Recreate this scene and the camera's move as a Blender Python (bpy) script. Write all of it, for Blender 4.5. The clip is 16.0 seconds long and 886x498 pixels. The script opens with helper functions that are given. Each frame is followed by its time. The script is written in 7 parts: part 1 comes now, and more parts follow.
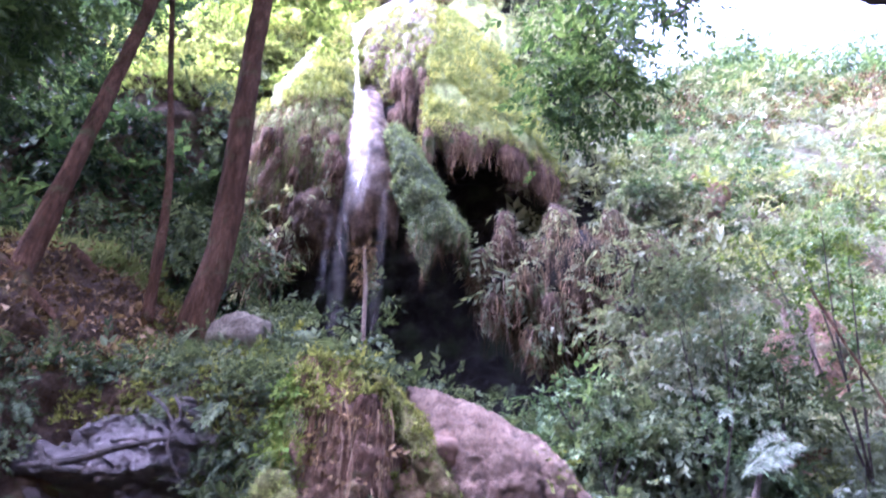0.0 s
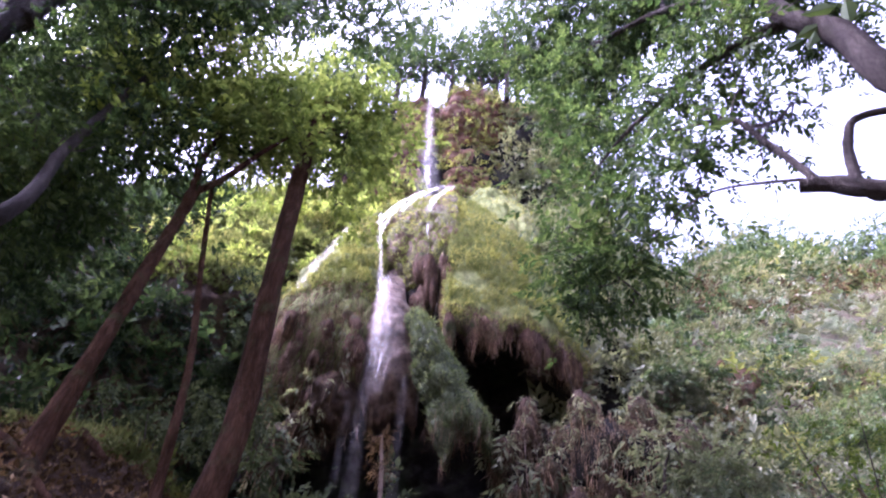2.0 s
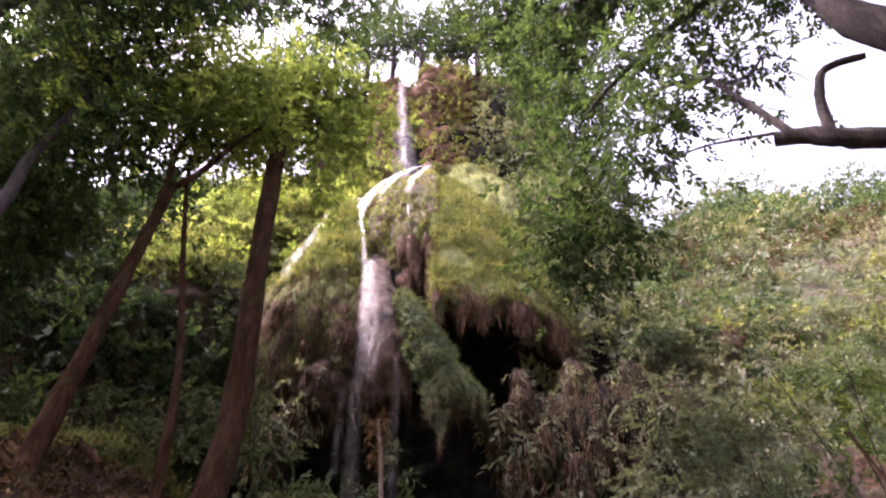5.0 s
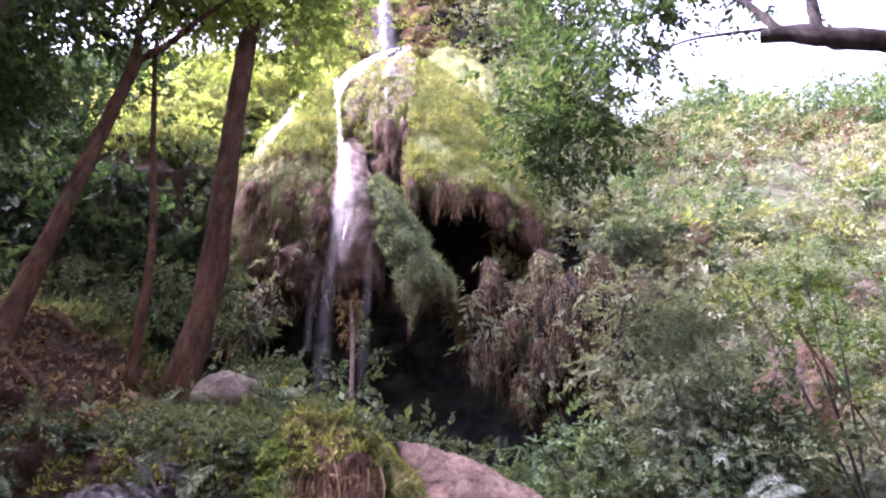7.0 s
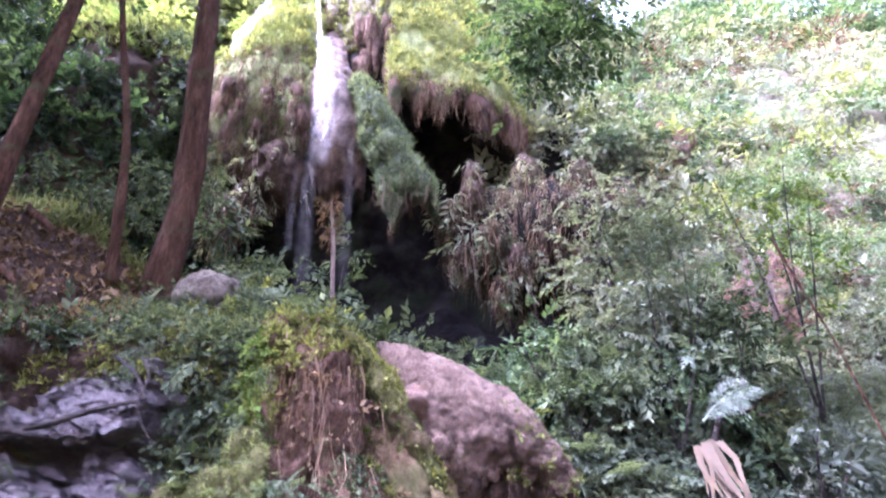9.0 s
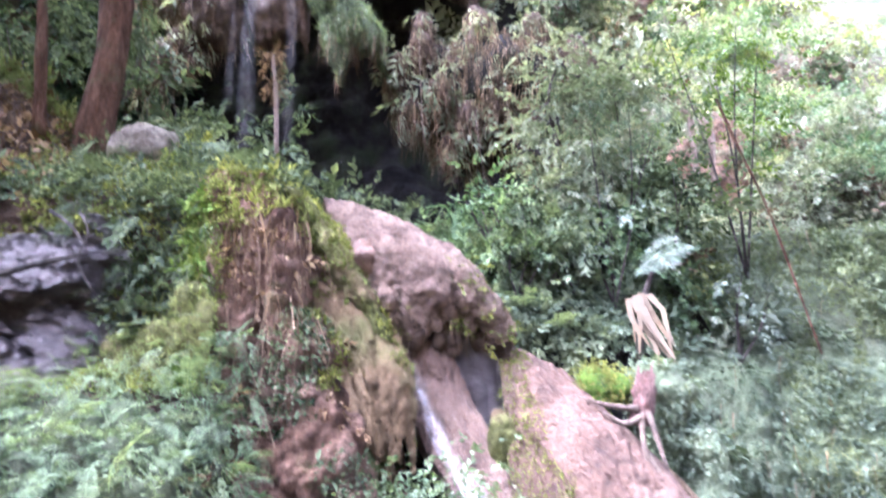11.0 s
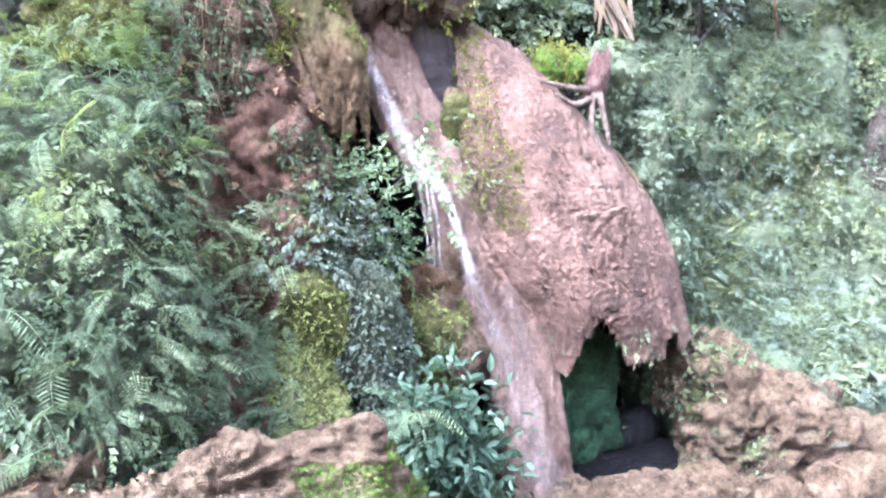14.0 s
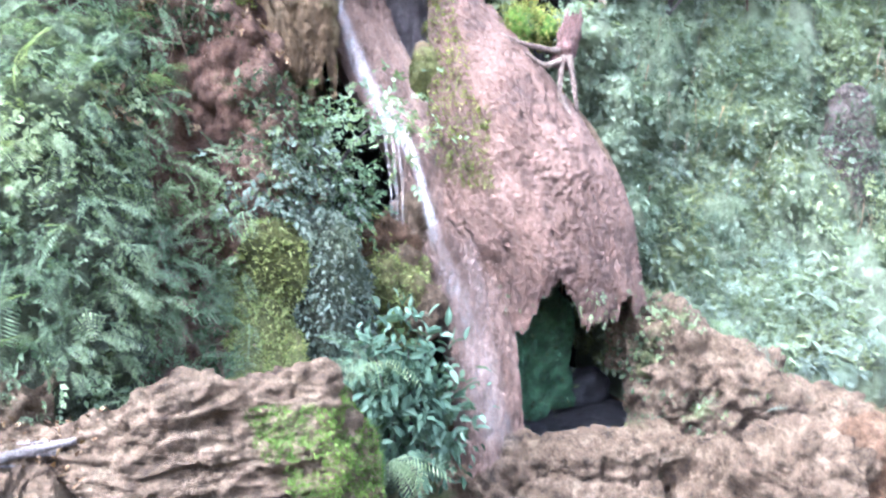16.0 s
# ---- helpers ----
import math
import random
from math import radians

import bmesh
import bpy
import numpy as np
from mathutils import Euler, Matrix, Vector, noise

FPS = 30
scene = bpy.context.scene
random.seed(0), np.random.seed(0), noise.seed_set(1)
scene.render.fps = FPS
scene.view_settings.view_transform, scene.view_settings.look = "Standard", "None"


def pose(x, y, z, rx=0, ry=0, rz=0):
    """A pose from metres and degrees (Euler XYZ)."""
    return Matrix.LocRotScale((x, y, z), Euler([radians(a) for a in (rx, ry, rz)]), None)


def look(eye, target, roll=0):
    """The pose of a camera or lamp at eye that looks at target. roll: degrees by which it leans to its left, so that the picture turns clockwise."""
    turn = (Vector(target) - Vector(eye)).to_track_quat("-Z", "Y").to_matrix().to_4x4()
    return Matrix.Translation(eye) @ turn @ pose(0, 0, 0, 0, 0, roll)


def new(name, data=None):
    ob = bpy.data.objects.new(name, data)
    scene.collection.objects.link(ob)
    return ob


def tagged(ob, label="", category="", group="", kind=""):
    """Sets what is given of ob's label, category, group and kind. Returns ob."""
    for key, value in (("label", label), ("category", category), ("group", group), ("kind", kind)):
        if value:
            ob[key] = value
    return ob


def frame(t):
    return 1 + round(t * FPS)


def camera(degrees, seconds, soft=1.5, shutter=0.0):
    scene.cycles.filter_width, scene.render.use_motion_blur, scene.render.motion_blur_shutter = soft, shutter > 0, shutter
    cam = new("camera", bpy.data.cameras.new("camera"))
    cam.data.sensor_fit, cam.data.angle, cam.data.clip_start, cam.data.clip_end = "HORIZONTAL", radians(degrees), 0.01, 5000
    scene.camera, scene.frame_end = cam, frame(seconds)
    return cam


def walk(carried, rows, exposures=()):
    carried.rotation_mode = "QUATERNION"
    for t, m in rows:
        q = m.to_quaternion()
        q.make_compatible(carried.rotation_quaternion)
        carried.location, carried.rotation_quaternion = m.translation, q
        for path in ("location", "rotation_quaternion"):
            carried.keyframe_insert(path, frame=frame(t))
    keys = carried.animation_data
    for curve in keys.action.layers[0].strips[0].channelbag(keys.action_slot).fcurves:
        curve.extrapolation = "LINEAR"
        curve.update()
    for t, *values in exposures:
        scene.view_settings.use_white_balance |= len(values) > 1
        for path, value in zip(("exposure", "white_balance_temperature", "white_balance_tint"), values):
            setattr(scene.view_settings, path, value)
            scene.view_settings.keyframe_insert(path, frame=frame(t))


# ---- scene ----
# ---- camera ----
EYE = 1.6
cam = camera(66.0, 16.0, soft=2.1, shutter=0.5)
ROWS = [
    (0.0, -0.020, 0.028, -0.065, 120.20, -1.13, -0.70),
    (0.5, 0.023, 0.047, -0.013, 123.75, -1.88, -1.17),
    (1.0, 0.009, 0.015, -0.008, 128.03, -3.53, -0.36),
    (1.5, 0.007, 0.002, 0.001, 132.12, -2.95, 0.55),
    (2.0, -0.001, -0.004, 0.006, 135.28, -2.54, 0.47),
    (2.5, 0.003, -0.019, 0.003, 137.98, -0.96, 0.95),
    (3.0, 0.010, -0.013, -0.001, 139.24, 0.20, 3.42),
    (3.2, 0.005, -0.007, -0.008, 139.22, 0.50, 3.66),
    (5.3, -0.001, 0.017, 0.039, 131.82, 1.49, 1.98),
    (5.5, -0.009, -0.064, -0.047, 130.68, 1.32, 1.43),
    (6.0, -0.000, -0.000, 0.002, 128.18, 0.89, 1.94),
    (6.5, 0.006, 0.017, 0.009, 125.99, 1.45, 0.21),
    (7.0, 0.007, 0.000, -0.011, 124.07, 1.08, -0.56),
    (7.5, 0.007, 0.003, -0.012, 123.36, 0.85, -1.36),
    (8.0, 0.010, 0.012, -0.011, 121.66, 1.42, -1.48),
    (8.2, -0.007, 0.024, 0.006, 120.47, 1.11, -2.21),
    (10.3, 0.011, -0.039, 0.035, 109.96, 0.71, -2.72),
    (10.5, 0.024, -0.039, 0.009, 109.06, 1.67, -3.29),
    (11.0, 0.048, -0.011, 0.024, 103.81, 1.67, -6.65),
    (11.5, -0.005, -0.085, -0.001, 99.18, 0.78, -7.84),
    (12.0, 0.068, -0.050, 0.013, 94.67, -0.28, -8.80),
    (12.5, 0.017, 0.007, -0.007, 90.30, 1.28, -7.86),
    (13.0, 0.017, 0.022, 0.022, 83.62, 0.95, -9.05),
    (13.5, 0.023, 0.058, -0.012, 78.25, 2.04, -10.72),
    (14.0, 0.021, 0.060, -0.000, 77.39, 0.78, -10.73),
    (14.5, -0.003, -0.012, -0.027, 76.31, 0.32, -10.89),
    (15.0, 0.011, 0.043, -0.070, 73.97, -0.55, -12.32),
    (15.5, 0.003, 0.026, -0.065, 76.13, -2.59, -11.89),
    (16.0, 0.037, 0.005, -0.099, 74.56, -2.33, -12.99),
]
STOPS = [(0.0, 3.9, 4750, 50), (1.0, 3.25, 4800, 50), (2.0, 2.7, 5150, 54), (3.0, 2.2, 5650, 52), (5.5, 2.6, 6100, 46), (7.0, 3.35, 5400, 51), (8.0, 3.6, 5050, 52), (10.5, 4.4, 4900, 37), (11.5, 4.4, 5030, 30), (12.5, 4.3, 5060, 26), (14.5, 4.27, 4900, 23), (16.0, 4.27, 4800, 20)]
walk(cam, [(t, pose(x, y, EYE + z, rx, ry, rz)) for t, x, y, z, rx, ry, rz in ROWS], STOPS)

# ---- world and sun ----
SUN_UP, SUN_TURN = 58.0, -105.0     # degrees above the horizon; degrees to the right of straight ahead (left: minus)
world = bpy.data.worlds.new("sky")
scene.world = world
world.use_nodes = True
wn = world.node_tree.nodes
sky = wn.new("ShaderNodeTexSky")
sky.sky_type, sky.sun_disc = "NISHITA", False
sky.sun_elevation, sky.sun_rotation = radians(SUN_UP), radians(SUN_TURN)
sky.air_density, sky.dust_density, sky.ozone_density = 1.0, 10.0, 0.4
wn["Background"].inputs["Strength"].default_value = 0.15
haze = wn.new("ShaderNodeHueSaturation")     # a thin white overcast
haze.inputs["Saturation"].default_value, haze.inputs["Value"].default_value = 0.45, 1.25
world.node_tree.links.new(sky.outputs["Color"], haze.inputs["Color"])
world.node_tree.links.new(haze.outputs["Color"], wn["Background"].inputs["Color"])
sun = new("sun", bpy.data.lights.new("sun", "SUN"))
sun.data.energy, sun.data.angle, sun.data.color = 1.3, radians(22.0), (1.0, 0.95, 0.86)
su, sa = radians(SUN_UP), radians(SUN_TURN)
sun.matrix_world = look((math.sin(sa) * math.cos(su) * 90, math.cos(sa) * math.cos(su) * 90, math.sin(su) * 90), (0, 0, 0))

# ---- numeric helpers ----


def unit(a):
    return a / np.maximum(np.linalg.norm(a, axis=-1, keepdims=True), 1e-9)


def vnoise(p, seed=0):
    """Smooth value noise in -1..1 at the rows of p."""
    i = np.floor(p).astype(np.int64)
    f = p - i
    f = f * f * (3 - 2 * f)
    out = 0
    for dx in (0, 1):
        for dy in (0, 1):
            for dz in (0, 1):
                h = ((i[..., 0] + dx) * 374761393 + (i[..., 1] + dy) * 668265263 + (i[..., 2] + dz) * 1274126177 + seed * 974711) & 0xFFFFFFFF
                h = ((h ^ (h >> 13)) * 1103515245) & 0xFFFFFFFF
                h = (h ^ (h >> 16)) & 0xFFFF
                w = (f[..., 0] if dx else 1 - f[..., 0]) * (f[..., 1] if dy else 1 - f[..., 1]) * (f[..., 2] if dz else 1 - f[..., 2])
                out = out + w * (h / 32767.5 - 1)
    return out


def fbm(p, freq, octaves=4, seed=0, billow=False):
    p = np.asarray(p, float) * freq
    total, amp, norm = 0, 1.0, 0
    for k in range(octaves):
        v = vnoise(p * 2 ** k + 17.3 * k, seed + k)
        total = total + amp * (np.abs(v) * 2 - 0.6 if billow else v)
        norm += amp
        amp *= 0.5
    return total / norm


def smooth(a, b, x):
    t = np.clip((np.asarray(x, float) - a) / (b - a), 0, 1)
    return t * t * (3 - 2 * t)


def along(knots, s):
    """A smooth curve through knots (rows), at s in 0..1, even steps from knot to knot."""
    k = np.asarray(knots, float)
    if k.ndim == 1:
        k = k[:, None]
    n = len(k) - 1
    x = np.clip(np.asarray(s, float), 0, 1) * n
    i = np.clip(x.astype(int), 0, n - 1)
    f = (x - i)[..., None]
    p0, p1, p2, p3 = k[np.maximum(i - 1, 0)], k[i], k[i + 1], k[np.minimum(i + 2, n)]
    v = p1 + 0.5 * f * (p2 - p0 + f * (2 * p0 - 5 * p1 + 4 * p2 - p3 + f * (3 * (p1 - p2) + p3 - p0)))
    return v[..., 0] if v.shape[-1] == 1 else v


def straight(knots, s):
    """The same with straight runs between the knots."""
    k = np.asarray(knots, float)
    x = np.asarray(s, float) * (len(k) - 1)
    return np.stack([np.interp(x, np.arange(len(k)), c) for c in k.T], -1)


def grid_faces(nu, nv, closed=False):
    i = np.arange(nu * nv).reshape(nu, nv)
    if closed:
        i = np.vstack([i, i[:1]])
    a, b, c, d = i[:-1, :-1].ravel(), i[1:, :-1].ravel(), i[1:, 1:].ravel(), i[:-1, 1:].ravel()
    return np.vstack([np.c_[a, b, c], np.c_[a, c, d]])


def grid_normals(p):
    n = unit(np.cross(np.gradient(p, axis=0), np.gradient(p, axis=1)))
    return n


def mesh_data(name, v, f, material, flat=False):
    v, f = np.asarray(v, np.float32), np.asarray(f, np.int32)
    me = bpy.data.meshes.new(name)
    me.vertices.add(len(v))
    me.vertices.foreach_set("co", v.ravel())
    me.loops.add(f.size)
    me.loops.foreach_set("vertex_index", f.ravel())
    me.polygons.add(len(f))
    me.polygons.foreach_set("loop_start", np.arange(0, f.size, 3, dtype=np.int32))
    me.polygons.foreach_set("loop_total", np.full(len(f), 3, np.int32))
    me.polygons.foreach_set("use_smooth", np.full(len(f), not flat))
    me.materials.append(material)
    me.update(calc_edges=True)
    me.validate()
    return me


def solid(name, vf, material, label="", category="", group="", kind="", flat=False):
    """A top-level mesh."""
    return tagged(new(name, mesh_data(name, vf[0], vf[1], material, flat)), label, category, group, kind)


def thing(name, at, label, category, group=""):
    ob = tagged(new(name), label, category, group)
    ob.location = at
    ob.empty_display_size = 0.2
    return ob


def part(name, vf, material, parent, label="", kind="", flat=False):
    """One mesh as a part of a thing, or of a part."""
    base = np.array(parent.location)
    up = parent.parent
    while up:
        base = base + np.array(up.location)
        up = up.parent
    ob = new(name, mesh_data(name, np.asarray(vf[0]) - base, vf[1], material, flat))
    ob.parent = parent
    return tagged(ob, label, "", "", kind)


def join(*pairs):
    vs, fs, n = [], [], 0
    for v, f in pairs:
        vs.append(np.asarray(v, float).reshape(-1, 3))
        fs.append(np.asarray(f, int).reshape(-1, 3) + n)
        n += len(vs[-1])
    return np.vstack(vs), np.vstack(fs)


def backed(p, depth):
    """A grid of points (nu, nv, 3) as a body whose coarse back lies off by the vector depth."""
    nu, nv = p.shape[:2]
    q = p[:: max(1, nu // 16), :: max(1, nv // 16)]
    i = np.arange(nu * nv).reshape(nu, nv)
    rim = np.concatenate([i[:, 0], i[-1, 1:], i[-2::-1, -1], i[0, -2:0:-1]])
    n, m = len(rim), nu * nv
    k = np.arange(n)
    nxt = np.roll(k, -1)
    v = np.vstack([p.reshape(-1, 3), p.reshape(-1, 3)[rim] + depth, (q + np.asarray(depth)).reshape(-1, 3)])
    back = grid_faces(*q.shape[:2])[:, ::-1] + m + n
    return v, np.vstack([grid_faces(nu, nv), np.c_[rim, m + k, rim[nxt]], np.c_[rim[nxt], m + k, m + nxt], back])


def facing(p, n, toward=(0, -1.0, 0.35)):
    """Turns the normals so that most look towards the valley."""
    return n if (n * np.asarray(toward)).sum(-1).mean() > 0 else -n


def relief(p, amp, freq, seed=0, billow=True, octaves=5, stretch=(1, 1, 1), toward=(0, -1.0, 0.35)):
    n = facing(p, grid_normals(p), toward)
    return p + n * (amp * fbm(p * np.asarray(stretch), freq, octaves, seed, billow))[..., None]


def sweep(spine, half, side, bulge, nu=60, nv=80, out=(0, -0.85, 0.3)):
    """A drape along a spine: half widths, side directions and bulges at its knots."""
    s, u = np.linspace(0, 1, nv), np.linspace(-1, 1, nu)
    c, w, b = along(spine, s), along(half, s), along(bulge, s)
    d = along(side, s) if np.ndim(side) == 2 else np.tile(side, (nv, 1))
    o = unit(np.asarray(out, float))
    return c[None] + d[None] * (w[None, :] * u[:, None])[..., None] + o * (b[None, :] * (1 - np.abs(u[:, None]) ** 2.2))[..., None]


def lump(centre, radii, amp=0.15, freq=1.5, seed=0, nu=48, nv=30, turn=0, lean=0, square=1.0, billow=True, octaves=5, stretch=(1, 1, 1)):
    """A rough rounded body."""
    a, e = np.meshgrid(np.linspace(0, 2 * np.pi, nu, endpoint=False), np.linspace(-np.pi / 2, np.pi / 2, nv), indexing="ij")
    q = lambda c: np.sign(c) * np.abs(c) ** square
    d = np.stack([q(np.cos(a)) * q(np.cos(e)), q(np.sin(a)) * q(np.cos(e)), q(np.sin(e))], -1)
    m = np.array(Euler((radians(lean), 0, radians(turn))).to_matrix())
    p = (d * np.asarray(radii)) @ m.T
    n = unit((d / np.asarray(radii)) @ m.T)
    p = p + np.asarray(centre)
    p = p + n * (amp * fbm(p * np.asarray(stretch), freq, octaves, seed, billow))[..., None]
    p[:, 0], p[:, -1] = p[:, 0].mean(0), p[:, -1].mean(0)
    return p.reshape(-1, 3), grid_faces(nu, nv, True)


def pitted(vf, freq, depth, seed):
    """Eats holes with sharp rims into a rock."""
    v, f = vf
    d = unit(v - v.mean(0))
    eaten = smooth(0.06, 0.3, fbm(v, freq, 3, seed)) + 0.6 * smooth(0.08, 0.3, fbm(v, freq * 2.7, 2, seed + 1))
    return v - d * (depth * eaten)[:, None], f


def tube(points, radii, sides=10, rough=0.0, seed=0, steps=6, freq=3.0):
    """A tapered round limb through the points."""
    n = (len(points) - 1) * steps + 1
    c, r = along(points, np.linspace(0, 1, n)), along(radii, np.linspace(0, 1, n))
    t = unit(np.gradient(c, axis=0))
    x = unit(np.cross(t, np.array([0.31, 0.83, 0.1])))
    y = np.cross(t, x)
    a = np.linspace(0, 2 * np.pi, sides, endpoint=False)
    d = np.cos(a)[:, None, None] * x + np.sin(a)[:, None, None] * y
    p = c + d * r[None, :, None]
    if rough:
        p = p + d * (rough * r[None, :] * fbm(p * (1, 1, 0.35), freq / max(radii[0], 0.05) * 0.5, 4, seed))[..., None]
    v = np.vstack([p.reshape(-1, 3), c[:1], c[-1:]])
    f = grid_faces(sides, n, True)
    i = np.arange(sides)
    j = (i + 1) % sides
    cap = np.vstack([np.c_[j * n, i * n, np.full(sides, sides * n)], np.c_[i * n + n - 1, j * n + n - 1, np.full(sides, sides * n + 1)]])
    return v, np.vstack([f, cap])


def sample(vf, n, rng, keep=None, toward=(0, -1.0, 0.35), jitter=0.0):
    """n places on a surface, even by area, with normals; keep: a test of places and normals."""
    v, f = np.asarray(vf[0], float), vf[1]
    a, b, c = v[f[:, 0]], v[f[:, 1]], v[f[:, 2]]
    x = np.cross(b - a, c - a)
    area = np.linalg.norm(x, axis=1)
    if keep is not None:
        fn = unit(x)
        if toward is not None:
            fn = fn * np.sign((fn * np.asarray(toward)).sum(-1) + 1e-6)[:, None]
        area = area * (keep((a + b + c) / 3, fn) > 0)
    i = rng.choice(len(f), n, p=area / area.sum())
    r1, r2 = np.sqrt(rng.random(n))[:, None], rng.random(n)[:, None]
    p = (1 - r1) * a[i] + r1 * (1 - r2) * b[i] + r1 * r2 * c[i]
    nn = unit(x[i])
    if toward is not None:
        nn = nn * np.sign((nn * np.asarray(toward)).sum(-1) + 1e-6)[:, None]
    if keep is not None:
        k = keep(p, nn)
        if k.dtype != bool:
            k = rng.random(len(p)) < k
        p, nn = p[k], nn[k]
    return p + nn * (rng.random((len(p), 1)) * jitter), nn


def cells(q, seed=0):
    """Scattered points in a plane: at each place the distance to the nearest one, and its own number in 0..1."""
    i = np.floor(q).astype(np.int64)
    best, who = np.full(q.shape[:-1], 9.0), np.zeros(q.shape[:-1])
    for dx in (-1, 0, 1):
        for dy in (-1, 0, 1):
            h = ((i[..., 0] + dx) * 374761393 + (i[..., 1] + dy) * 668265263 + seed * 974711) & 0xFFFFFFFF
            h = ((h ^ (h >> 13)) * 1103515245) & 0xFFFFFFFF
            h = h ^ (h >> 16)
            a, b = (h & 0xFF) / 255.0, ((h >> 8) & 0xFF) / 255.0
            d = np.hypot(i[..., 0] + dx + a - q[..., 0], i[..., 1] + dy + b - q[..., 1])
            who = np.where(d < best, ((h >> 16) & 0xFF) / 255.0, who)
            best = np.minimum(best, d)
    return best, who


def drapery(p, size, amp, seed, long=1.8, toward=(0, -1.0, 0.35), slant=0.0):
    """Tufa clumps: rounded lobes that hang one over the other down a grid of points, undercut below."""
    u = np.cumsum(np.linalg.norm(np.diff(p, axis=0, prepend=p[:1]), axis=-1), axis=0)
    v = np.cumsum(np.linalg.norm(np.diff(p, axis=1, prepend=p[:, :1]), axis=-1), axis=1)
    q = np.stack([(u - slant * v) / size, v / (size * long)], -1)
    q = q + 0.45 * np.stack([fbm(p, 0.7 / size, 2, seed + 1), fbm(p, 0.7 / size, 2, seed + 2)], -1)
    d, who = cells(q, seed)
    e, _ = cells(q - (0, 0.45), seed)
    h = np.sqrt(np.clip(1 - (d / 0.8) ** 2, 0, 1)) * (0.45 + 0.55 * who) - 0.35 * np.clip(0.55 - e, 0, 1)
    n = facing(p, grid_normals(p), toward)
    return p + n * (amp * h)[..., None]


# ---- leaf shapes, one unit long along x, upper side to z ----


def leaf_plain(w=0.45, fold=0.06, droop=0.12):
    return np.array([(0, 0, 0), (0.45, w / 2, fold), (1, 0, -droop), (0.45, -w / 2, fold)]), np.array([(0, 3, 2), (0, 2, 1)])


def leaf_fine(w=0.4, droop=0.2):
    v = [(0, 0, 0), (0.5, 0, -0.02), (1, 0, -droop)]
    v += [(0.25, w * 0.43, 0.05), (0.62, w * 0.42, 0.02), (0.25, -w * 0.43, 0.05), (0.62, -w * 0.42, 0.02)]
    return np.array(v), np.array([(0, 1, 3), (1, 4, 3), (1, 2, 4), (0, 5, 1), (1, 5, 6), (1, 6, 2)])


def sprig(k=7, leaf=0.42, w=0.45, seed=0, spread=1.0):
    r = np.random.default_rng(seed)
    out = []
    for j in range(k):
        s = 0.12 + 0.88 * j / (k - 1)
        a = (1 if j % 2 else -1) * (0.9 - 0.5 * s) * spread + r.normal(0, 0.2)
        d = np.array([math.cos(a), math.sin(a), r.normal(-0.15, 0.25)])
        d /= np.linalg.norm(d)
        z = np.array([r.normal(0, 0.3), r.normal(0, 0.3), 1])
        y = np.cross(z, d)
        y /= np.linalg.norm(y)
        z = np.cross(d, y)
        v, f = leaf_plain(w)
        out.append((np.array([s * 0.8, 0, -0.22 * s * s]) + leaf * (1.1 - 0.35 * s) * (v[:, :1] * d + v[:, 1:2] * y + v[:, 2:] * z), f))
    return join(*out)


def frond(pairs=12, width=0.42, arch=0.45, lift=0.25, blade=0.04):
    out, n = [], pairs
    s = np.linspace(0, 1, n + 4)
    rail = np.stack([s - 0.1 * s ** 2, 0 * s, lift * s * 1.4 - arch * s * s], -1)
    half = 0.012 * (1.2 - s)[:, None] * np.array([0, 1, 0])
    out.append((np.vstack([rail + half, rail - half]), np.vstack([[(i, i + 1, i + n + 4), (i + 1, i + n + 5, i + n + 4)] for i in range(n + 3)])))
    for i in range(3, n + 4):
        l = width * math.sin(math.pi * min(1, 0.12 + 0.88 * (1 - s[i])) ** 0.8) ** 0.7 * (0.5 + 0.5 * min(1, s[i] * 4))
        for sg in (-1, 1):
            d = np.array([0.42, sg, -0.22]) / 1.1
            b = rail[i]
            e = np.array([blade, 0, 0.0])
            out.append((np.array([b - e * 0.5, b + d * l * 0.5 + e * 0.75, b + d * l, b + d * l * 0.5 - e * 0.75]), np.array([(0, 1, 2), (0, 2, 3)])))
    return join(*out)


def bracken(pairs=9, width=0.46, arch=0.4, lift=0.25, leaflets=5):
    """A broad fern frond: side branches set with small leaflets."""
    out = []
    s = np.linspace(0, 1, pairs + 3)
    rail = np.stack([s - 0.1 * s ** 2, 0 * s, lift * s * 1.4 - arch * s * s], -1)
    half = 0.01 * (1.2 - s)[:, None] * np.array([0, 1, 0])
    n = len(s)
    out.append((np.vstack([rail + half, rail - half]), np.vstack([[(i, i + 1, i + n), (i + 1, i + n + 1, i + n)] for i in range(n - 1)])))
    for i in range(2, n):
        l = width * (1.04 - s[i]) ** 0.8
        for sg in (-1, 1):
            d = np.array([0.5, sg, -0.2]) / 1.14
            e = np.array([-sg * d[1], sg * d[0], 0.0])
            for j in range(leaflets):
                a = rail[i] + d * l * (j + 0.3) / leaflets
                b = rail[i] + d * l * (j + 1.25) / leaflets
                w = 0.075 * l * (1.15 - j / leaflets)
                out.append((np.array([a, (a + b) / 2 + e * w, b, (a + b) / 2 - e * w - (0, 0, 0.01)]), np.array([(0, 1, 2), (0, 2, 3)])))
    return join(*out)


